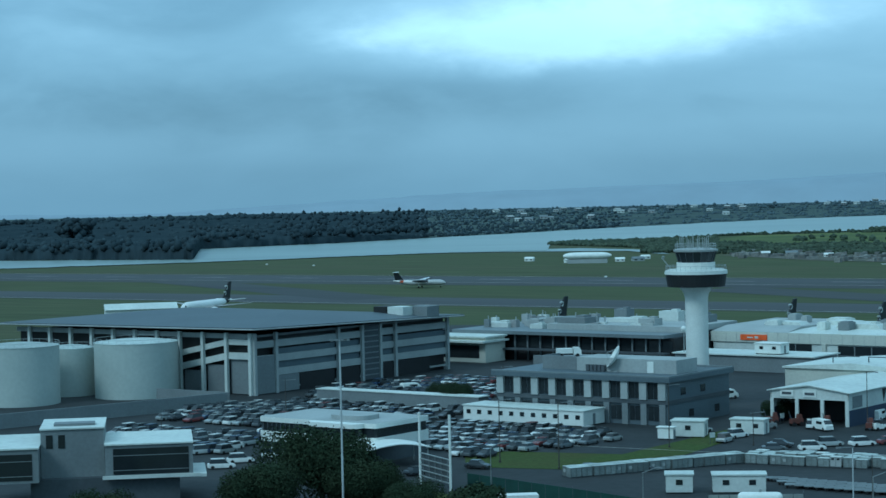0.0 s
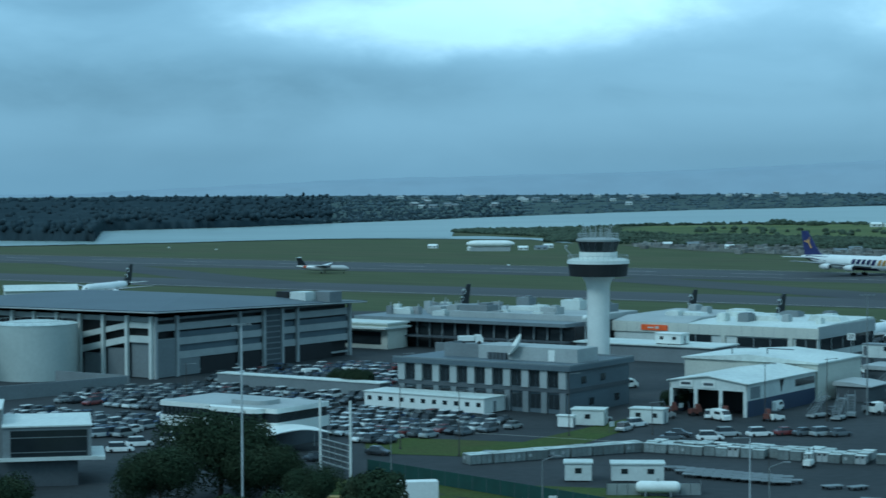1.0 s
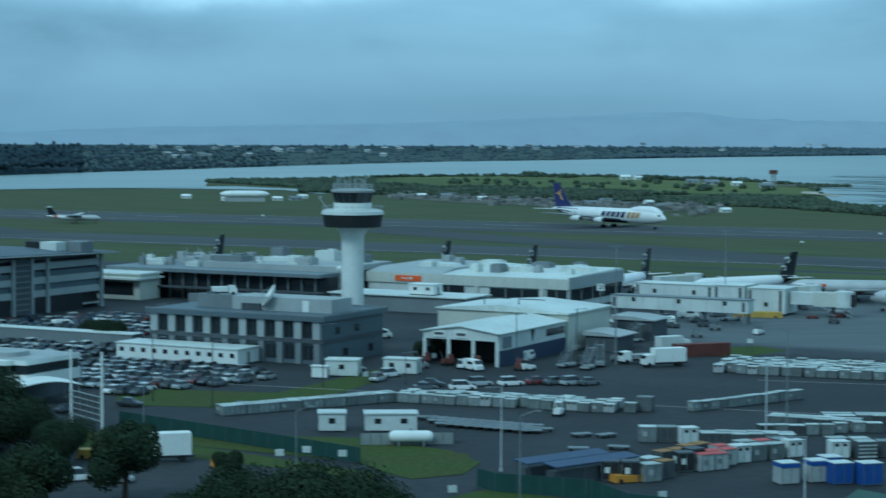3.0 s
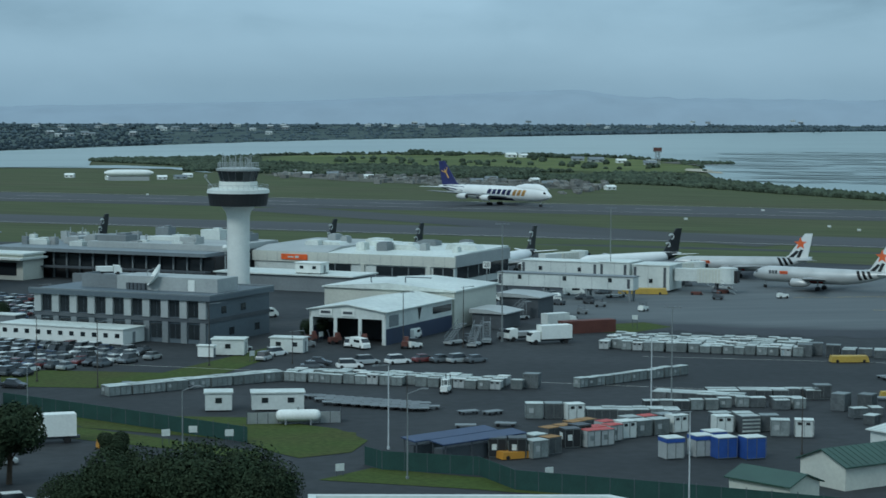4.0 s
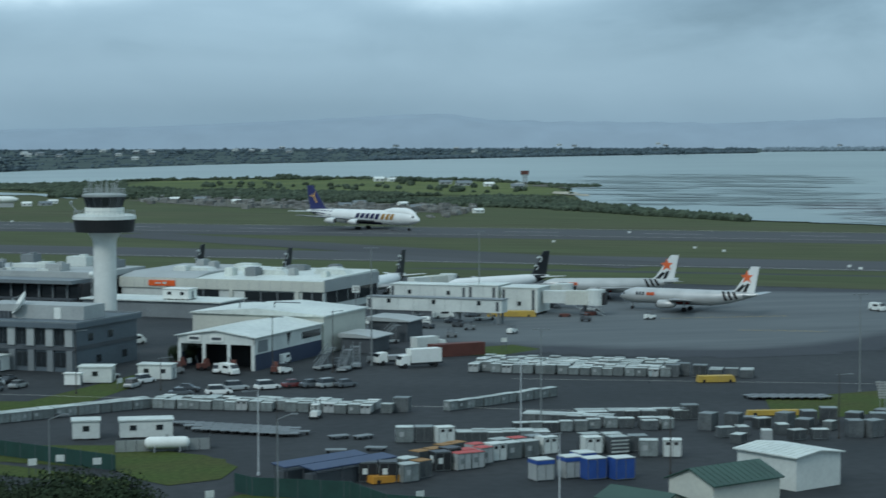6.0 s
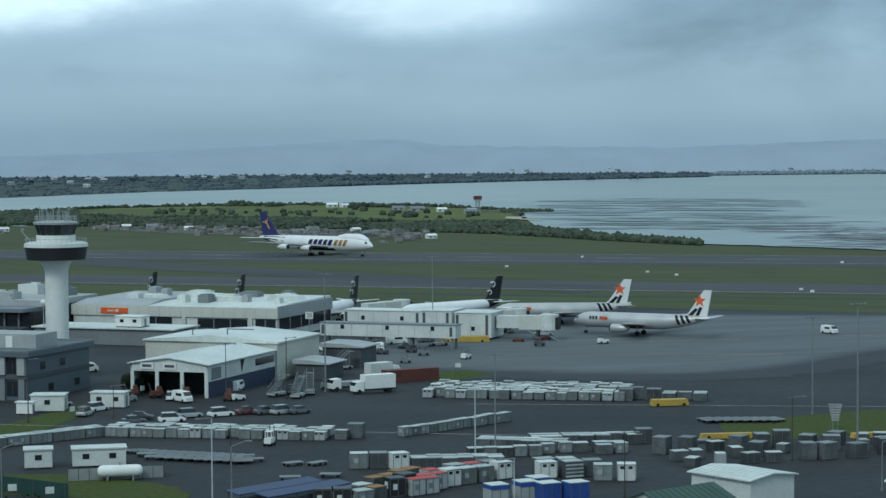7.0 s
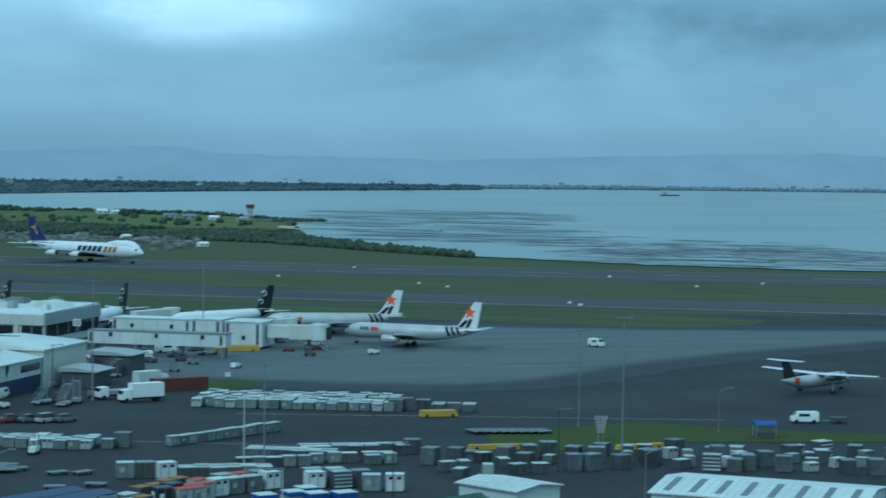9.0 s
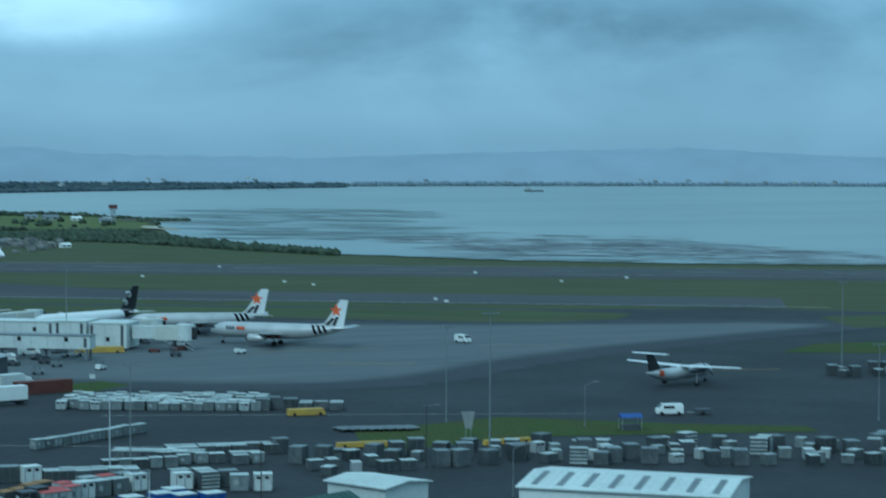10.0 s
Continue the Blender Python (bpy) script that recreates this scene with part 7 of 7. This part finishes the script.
    part("roof", bm, M["steel_blue"], t)
    for k in range(4):
        for sy in (-1.2, 1.2):
            bm = bmesh.new()
            rod(bm, (-7 + k * 4.6, sy, 0), (-7 + k * 4.6, sy, 2.7 + 0.1 * (sy > 0)), 0.08, None, 6)
            part("post", bm, M["dk_grey"], t)
    bm = bmesh.new()
    box(bm, 0, 0.2, 0, 14, 1.6, 1.9)
    part("stored_box", bm, M["dk_grey"], t)
# gas tank on saddles
t = thing("gas_tank", pose(44.2, 291, 0.05, 0, 0, -8), "white horizontal gas tank on saddles", "tank")
bm = bmesh.new()
n = 18
loft(bm, [[(x, r * math.cos(2 * math.pi * i / n), 1.35 + r * math.sin(2 * math.pi * i / n)) for i in range(n)] for x, r in ((-3.2, 0.1), (-3.1, 0.5), (-2.8, 0.78), (-2.4, 0.86), (2.4, 0.86), (2.8, 0.78), (3.1, 0.5), (3.2, 0.1))])
part("vessel", bm, M["white"], t, smooth=True)
for x in (-1.8, 1.8):
    bm = bmesh.new()
    box(bm, x, 0, 0, 0.3, 1.4, 0.75)
    part("saddle", bm, M["mid_grey"], t)
bm = bmesh.new()
rod(bm, (0, 0, 2.1), (0, 0, 2.6), 0.2, None, 8)
part("valve", bm, M["metal"], t)
fence([(37, 292.5), (50.5, 291.5), (51, 295)], 1.8, M["metal"], "low wire fence behind the gas tank", 1.5)
# forklift
t = thing("forklift", pose(72, 318, 0.05, 0, 0, 60), "white forklift with raised mast beside containers", "forklift")
bm = bmesh.new()
box(bm, 0, 0, 0.4, 2.2, 1.2, 0.8)
part("body", bm, M["white"], t)
bm = bmesh.new()
for sx in (-0.7, 0.6):
    for sy in (-0.5, 0.5):
        rod(bm, (sx, sy, 1.2), (sx * 0.8, sy, 2.2), 0.06, None, 6)
box(bm, 0, 0, 2.2, 1.5, 1.15, 0.1)
part("canopy", bm, M["white"], t)
bm = bmesh.new()
for sy in (-0.35, 0.35):
    rod(bm, (1.3, sy, 0.1), (1.3, sy, 3.0), 0.08, None, 6)
    box(bm, 1.9, sy, 0.15, 1.2, 0.12, 0.06)
part("mast", bm, M["dk_grey"], t)
for sx in (-0.8, 0.8):
    for sy in (-0.6, 0.6):
        bm = bmesh.new()
        rod(bm, (sx, sy - 0.12, 0.32), (sx, sy + 0.12, 0.32), 0.32, None, 10)
        part("wheel", bm, M["tyre"], t)


# yellow ramps and skips
def skip_(m, w, d, h, mt, label):
    t = thing("loading_ramp", m, label, "ramp")
    bm = bmesh.new()
    prism(bm, [(-w / 2, -d / 2, 0.1), (w / 2, -d / 2, 0.1), (w / 2 - 0.4, -d / 2, h), (-w / 2 + 0.2, -d / 2, h)], (0, d, 0))
    part("deck", bm, mt, t)
    for k in (-0.35, 0.35):
        for sy in (-1, 1):
            bm = bmesh.new()
            rod(bm, (k * w, sy * (d / 2 - 0.2), 0.3), (k * w, sy * (d / 2 + 0.05), 0.3), 0.3, None, 8)
            part("wheel", bm, M["tyre"], t)


skip_(pose(152, 343, 0.05, 0, 0, -8), 7.0, 2.0, 1.2, M["yellow"], "long yellow loading ramp on the asphalt")
skip_(pose(68, 257.5, 0.05, 0, 0, 12), 5.5, 2.0, 1.0, M["amber"], "amber steel ramp inside the yard fence")
skip_(pose(157.5, 478, 0.05, 0, 0, -20), 12, 3, 1.4, M["yellow"], "long yellow aircraft loader near the bridges")
skip_(pose(166, 293, 0.05, 0, 0, 0), 9, 1.2, 0.9, M["yellow"], "low yellow barrier beside the grass")
skip_(pose(143, 300, 0.05, 0, 0, -10), 9, 1.2, 0.9, M["yellow"], "low yellow barrier by the containers")
skip_(pose(16.2, 276.5, 0.05, 0, 0, 10), 2.8, 1.6, 1.3, M["amber"], "amber skip behind the trees")
skip_(pose(-0.5, 286, 0.05, 0, 0, -10), 5, 2, 1.3, M["yellow"], "yellow road barrier near the trees")
skip_(pose(169.5, 473, 0.05, 0, 0, -20), 3, 1.6, 0.8, M["rust"], "red ground equipment cart by the jet")
skip_(pose(177, 475, 0.05, 0, 0, 10), 3, 1.6, 0.9, M["rust"], "red ground equipment cart by the bridge")
# blue-topped shelter on the grass
t = thing("shelter", pose(194, 299.5, 0.05, 0, 0, -20), "small open shelter with blue top", "shelter")
bm = bmesh.new()
prism(bm, [(-1.9, -1.6, 2.3), (-1.9, 0, 2.9), (-1.9, 1.6, 2.3)], (3.8, 0, 0))
part("cover", bm, M["blue"], t)
for sx in (-1.7, 1.7):
    for sy in (-1.4, 1.4):
        bm = bmesh.new()
        rod(bm, (sx, sy, 0), (sx, sy, 2.3), 0.06, None, 6)
        part("post", bm, M["metal"], t)
bm = bmesh.new()
box(bm, 0, 0, 0, 3.0, 2.2, 1.0)
part("stored_box", bm, M["dk_grey"], t)
# slatted marker board on the grass
t = thing("marker_board", pose(164, 303, 0, 0, 0, -30), "grey slatted trapezoid marker board on legs", "sign")
for k in range(7):
    bm = bmesh.new()
    w = 1.2 + k * 0.17
    box(bm, 0, 0, 1.6 + k * 0.42, w, 0.1, 0.3)
    part("slat", bm, M["pale"], t)
for sx in (-0.4, 0.4):
    bm = bmesh.new()
    rod(bm, (sx, 0.1, 0), (sx, 0.1, 4.5), 0.06, None, 6)
    part("leg", bm, M["metal"], t)
# small signs and boxes along the fence
for k, (x, y, h) in enumerate(((131, 402.6, 2.9), (28, 280, 2.0), (32.5, 276, 2.0), (24, 276.5, 2.2), (43, 249, 1.6), (66.5, 237, 2.4), (75, 229, 1.8), (47, 364, 2.0), (64, 392, 2.0), (140, 345, 2.2))):
    t = thing("notice_board", pose(x, y, 0.05, 0, 0, -15 + 7 * k), "small white notice board on two posts", "sign", "notice boards")
    bm = bmesh.new()
    box(bm, 0, 0, h - 0.9, 1.15, 0.08, 0.9)
    part("board", bm, M["dull_white"], t)
    bm = bmesh.new()
    for sx in (-0.45, 0.45):
        rod(bm, (sx, 0.08, 0), (sx, 0.08, h - 0.1), 0.05, None, 5)
    part("post", bm, M["dk_grey"], t)
# white airfield markers on the grass
for k, (az, r) in enumerate(((23.3, 790), (24.1, 770), (27.5, 690), (27.8, 680), (19.4, 830), (31, 800), (32.8, 830), (4.5, 1040), (-3.6, 1290), (-4.9, 1330), (21.5, 905), (28.6, 860))):
    t = thing("airfield_marker", Matrix.Translation(polar(az, r)), "small white airfield marker box on grass", "marker", "airfield markers")
    bm = bmesh.new()
    box(bm, 0, 0, 0.3, 1.3, 0.4, 0.7)
    part("panel", bm, M["white"], t)
    bm = bmesh.new()
    for sx in (-0.5, 0.5):
        rod(bm, (sx, 0, 0), (sx, 0, 0.4), 0.08, None, 5)
    part("leg", bm, M["metal"], t)


# ---- trees ----
def tree(m, h, spread, label, leaves=2600, seed=1):
    rng = random.Random(seed)
    t = thing("tree", m, label, "tree")
    bm = bmesh.new()
    rod(bm, (0, 0, 0), (0.2, 0, h * 0.45), 0.4, 0.26, 9)
    tips = []
    for k in range(9):
        a = k * 0.7 + rng.uniform(-0.3, 0.3)
        q = Vector((spread * 0.75 * math.cos(a) * rng.uniform(0.4, 1), spread * 0.75 * math.sin(a) * rng.uniform(0.4, 1), h * rng.uniform(0.55, 0.9)))
        rod(bm, (0.1, 0, h * rng.uniform(0.25, 0.45)), q, 0.16, 0.05, 6)
        tips.append(q)
    part("trunk", bm, M["bark"], t)
    lobes = [(q, spread * rng.uniform(0.38, 0.56)) for q in tips] + [(Vector((rng.uniform(-0.6, 0.6) * spread, rng.uniform(-0.6, 0.6) * spread, h * rng.uniform(0.35, 0.8))), spread * rng.uniform(0.42, 0.55)) for _ in range(8)]
    verts, faces = [], []
    for _ in range(leaves * 2):
        c, r = rng.choice(lobes)
        v = Vector((rng.gauss(0, 1), rng.gauss(0, 1), rng.gauss(0, 0.8))).normalized() * r * rng.uniform(0.55, 1.05) ** 0.6
        p = c + v
        p.z = max(p.z, 0.6)
        s_ = rng.uniform(0.14, 0.30)
        out_ = (v.normalized() + 0.45 * Vector((rng.gauss(0, 1), rng.gauss(0, 1), rng.gauss(0, 1)))).normalized()
        ax = out_.cross(Vector((rng.gauss(0, 1), rng.gauss(0, 1), rng.gauss(0, 1)))).normalized()
        bx = out_.cross(ax)
        i = len(verts)
        verts += [p + ax * s_, p + bx * s_ * 0.6, p - ax * s_, p - bx * s_ * 0.6]
        faces.append((i, i + 1, i + 2, i + 3))
    me = bpy.data.meshes.new("crown")
    me.from_pydata([tuple(v) for v in verts], [], faces)
    me.materials.append(M["leaf"])
    cr = new("crown", me)
    cr.parent = t
    return t


A_ = tree(pose(-18.3, 296, 0), 10.7, 8.2, "broad dark evergreen tree beside the car park", 15000, 3)
B_ = tree(pose(24.2, 226, 0), 6.2, 6.9, "spreading dark tree beside the near roof", 13000, 8)
C_ = tree(pose(3.0, 252, 0), 9.2, 4.1, "tall dark tree at the roadside", 9000, 5)
for src, x, y, rz, s in ((B_, 15.5, 231, 70, 0.85), (B_, 28.2, 224, 130, 0.8), (C_, -8, 238, 50, 0.95), (A_, -11.5, 290, 80, 0.66), (B_, 10, 231, 20, 0.55), (C_, -15, 246, 10, 0.8), (A_, -26, 286, 120, 0.7), (A_, 2.5, 436, 0, 0.42), (A_, 20, 476, 60, 0.4), (A_, 64, 398, 90, 0.35), (B_, -48, 280, 40, 0.7), (B_, -1.5, 455, 60, 0.4), (A_, -5, 282, 190, 0.5), (C_, 15.8, 255, 140, 0.56)):
    o = copy_thing(src, pose(x, y, 0, 0, 0, rz) @ Matrix.Diagonal((s, s, s, 1)))


# ---- ground equipment and clutter ----
def tug(m, mt, label):
    t = thing("baggage_tug", m, label, "tug", "ground equipment")
    bm = bmesh.new()
    box(bm, 0, 0, 0.35, 2.6, 1.3, 0.7)
    box(bm, -0.7, 0, 1.05, 1.0, 1.2, 0.3)
    part("body", bm, mt, t)
    bm = bmesh.new()
    box(bm, -0.2, 0, 1.9, 1.5, 1.2, 0.08)
    for sx in (-0.85, 0.45):
        for sy in (-0.5, 0.5):
            rod(bm, (sx, sy, 1.0), (sx, sy, 1.9), 0.05, None, 5)
    part("canopy", bm, M["dk_grey"], t)
    for sx in (-0.85, 0.85):
        for sy in (-0.6, 0.6):
            bm = bmesh.new()
            rod(bm, (sx, sy - 0.12, 0.33), (sx, sy + 0.12, 0.33), 0.33, None, 10)
            part("wheel", bm, M["tyre"], t)
    return t


tugs = [tug(at(-176, 446, 0.05, 20), M["white"], "small white baggage tug on the apron"), tug(at(-170, 441, 0.05, -10), M["dk_grey"], "dark baggage tug on the apron"), tug(at(-183, 343, 0.05, 40), M["mid_grey"], "grey baggage tug by the workshop")]
spread = [(-186, 444, 10), (-165, 447, 0), (-160, 441, 30), (-148, 436, 80), (-141, 470, 10), (-158, 424, 20), (-164, 350, 60), (-158, 362, 0), (-155, 372, 30), (-128, 480, 45)]
for i, (a, b, rz) in enumerate(spread):
    copy_thing(tugs[i % 3], at(a, b, 0.05, rz))


def stair_truck(m):
    t = thing("passenger_stair", m, "grey mobile passenger stair on wheels", "stair", "passenger stairs")
    bm = bmesh.new()
    box(bm, 0, 0, 0.4, 5.0, 1.8, 0.35)
    part("chassis", bm, M["lt_grey"], t)
    for k in range(12):
        bm = bmesh.new()
        box(bm, -2.2 + k * 0.36, 0, 0.8 + k * 0.26, 0.36, 1.3, 0.06)
        part("tread", bm, M["mid_grey"], t)
    for sy in (-0.7, 0.7):
        bm = bmesh.new()
        rod(bm, (-2.4, sy, 0.8), (2.0, sy, 3.9), 0.07, None, 6)
        rod(bm, (-2.4, sy, 1.7), (2.0, sy, 4.8), 0.05, None, 6)
        for k in range(5):
            rod(bm, (-2.2 + k * 1.0, sy, 0.95 + k * 0.72), (-2.2 + k * 1.0, sy, 1.85 + k * 0.72), 0.04, None, 5)
        part("railing", bm, M["mid_grey"], t)
    bm = bmesh.new()
    for sy in (-0.6, 0.6):
        rod(bm, (1.8, sy, 0.6), (1.8, sy, 3.8), 0.08, None, 6)
    box(bm, 2.5, 0, 3.8, 1.2, 1.5, 0.08)
    part("platform", bm, M["mid_grey"], t)
    for sx in (-1.7, 1.7):
        for sy in (-0.85, 0.85):
            bm = bmesh.new()
            rod(bm, (sx, sy - 0.12, 0.4), (sx, sy + 0.12, 0.4), 0.4, None, 10)
            part("wheel", bm, M["tyre"], t)
    return t


st = stair_truck(pose(91.5, 379, 0.05, 0, 0, 60))
for x, y, rz in ((95, 384, 75), (88.5, 383, 40), (112, 425, 20), (181, 486, 150), (148, 470, 190)):
    copy_thing(st, pose(x, y, 0.05, 0, 0, rz))


def van(m, label, mt):
    t = thing("van", m, label, "van", "parked vans")
    bm = bmesh.new()
    loft(bm, [[(x, -w, 0.35), (x, w, 0.35), (x, w, z * 0.6), (x, w * 0.86, z), (x, -w * 0.86, z), (x, -w, z * 0.6)] for x, w, z in ((2.5, 0.8, 1.1), (2.2, 0.92, 1.3), (1.4, 0.95, 2.05), (-2.3, 0.95, 2.1), (-2.5, 0.9, 1.9))])
    part("body", bm, mt, t)
    bm = bmesh.new()
    prism(bm, [(2.16, -0.78, 1.34), (2.16, 0.78, 1.34), (1.5, 0.74, 2.0), (1.5, -0.74, 2.0)], (0.06, 0, 0.03))
    part("windscreen", bm, M["glass"], t)
    for sy in (-0.93, 0.93):
        bm = bmesh.new()
        box(bm, 0.2, sy, 1.25, 2.0, 0.05, 0.5)
        part("window", bm, M["glass"], t)
    for sx in (-1.6, 1.6):
        for sy in (-0.85, 0.85):
            bm = bmesh.new()
            rod(bm, (sx, sy - 0.12, 0.36), (sx, sy + 0.12, 0.36), 0.36, None, 10)
            part("wheel", bm, M["tyre"], t)
    return t


suv = van(pose(212.2, 314.5, 0.05, 0, 0, 158), "white service wagon towing a dark trailer", M["white"])
t = thing("trailer", pose(218.0, 312.2, 0.05, 0, 0, -22), "low dark two-wheeled equipment trailer", "trailer")
bm = bmesh.new()
box(bm, 0, 0, 0.4, 3.0, 1.6, 0.7)
part("bed", bm, M["dk_grey"], t)
bm = bmesh.new()
rod(bm, (-1.5, 0, 0.5), (-2.9, 0, 0.4), 0.06, None, 6)
part("tow_bar", bm, M["metal"], t)
for sy in (-0.85, 0.85):
    bm = bmesh.new()
    rod(bm, (0, sy - 0.1, 0.34), (0, sy + 0.1, 0.34), 0.34, None, 10)
    part("wheel", bm, M["tyre"], t)
vv = van(pose(69.5, 380, 0.05, 0, 0, -70), "white van parked before the workshop", M["white"])
for x, y, rz in ((57, 383, 20), (110, 392, 10), (140, 478, 0), (145, 489, 30), (131, 462, 80), (-12, 352, 20), (83, 395, 60), (15, 473, 10), (-8, 470, 30), (22, 468, -10), (60, 440, 20), (58, 452, -30), (250, 465, -80)):
    copy_thing(vv, pose(x, y, 0.05, 0, 0, rz))

# red and orange plant before the workshop bays
for i, (x, y, rz) in enumerate(((66, 388, 20), (71, 384.5, 60), (62, 392, 0), (78, 379, 70))):
    t = thing("plant_machine", pose(x, y, 0.05, 0, 0, rz), "worn red machine parked before the workshop", "machine", "workshop machines")
    bm = bmesh.new()
    box(bm, 0, 0, 0.5, 2.4, 1.2, 0.9)
    prism(bm, [(0.2, -0.5, 1.4), (1.1, -0.5, 1.4), (0.9, -0.5, 2.2), (0.3, -0.5, 2.2)], (0, 1.0, 0))
    part("body", bm, M["rust"], t)
    bm = bmesh.new()
    rod(bm, (-1.0, 0, 1.2), (-1.6, 0.1, 2.9), 0.1, 0.07, 6)
    part("boom", bm, M["dk_grey"], t)
    for sx in (-0.8, 0.8):
        for sy in (-0.6, 0.6):
            bm = bmesh.new()
            rod(bm, (sx, sy - 0.15, 0.42), (sx, sy + 0.15, 0.42), 0.42, None, 10)
            part("wheel", bm, M["tyre"], t)

# roof clutter on the older terminal
for i in range(26):
    t = thing("roof_vent", at(random.uniform(-334, -276), random.uniform(460, 486), 7.9), "small pale ventilation unit on the terminal roof", "roof vent", "roof vents")
    bm = bmesh.new()
    w = random.uniform(1.0, 3.6)
    box(bm, 0, 0, 0, w, random.uniform(1.0, 2.4), random.uniform(1.6, 2.6))
    part("casing", bm, M[random.choice(("dull_white", "lt_grey", "pale", "mid_grey"))], t)
    bm = bmesh.new()
    rod(bm, (w * 0.2, 0, 1.5), (w * 0.2, 0, random.uniform(2.8, 3.6)), 0.15, None, 8)
    part("flue", bm, M["metal"], t)
# radome on a mast
t = thing("radome", at(-262, 447, 4.2), "small white radome ball on a steel mast", "antenna")
bm = bmesh.new()
rod(bm, (0, 0, 0), (0, 0, 5.2), 0.15, 0.1, 8)
part("mast", bm, M["metal"], t)
bm = bmesh.new()
bmesh.ops.create_icosphere(bm, subdivisions=3, radius=0.75, matrix=pose(0, 0, 5.8))
part("dome", bm, M["white"], t, smooth=True)
# service vans and a pale shed beyond the garage
for k in range(8):
    copy_thing(vv, pose(-64 + k * 2.8 + random.uniform(-0.4, 0.4), 748 - k * 0.8, 0.05, 0, 0, random.choice((0, 90, 75, -80))))
gable("airfield_shed", pose(-117, 793, 0, 0, 0, 12), 27, 14, 3.0, 4.8, M["dull_white"], M["roof_white"], "low white shed on the airfield beyond the garage")
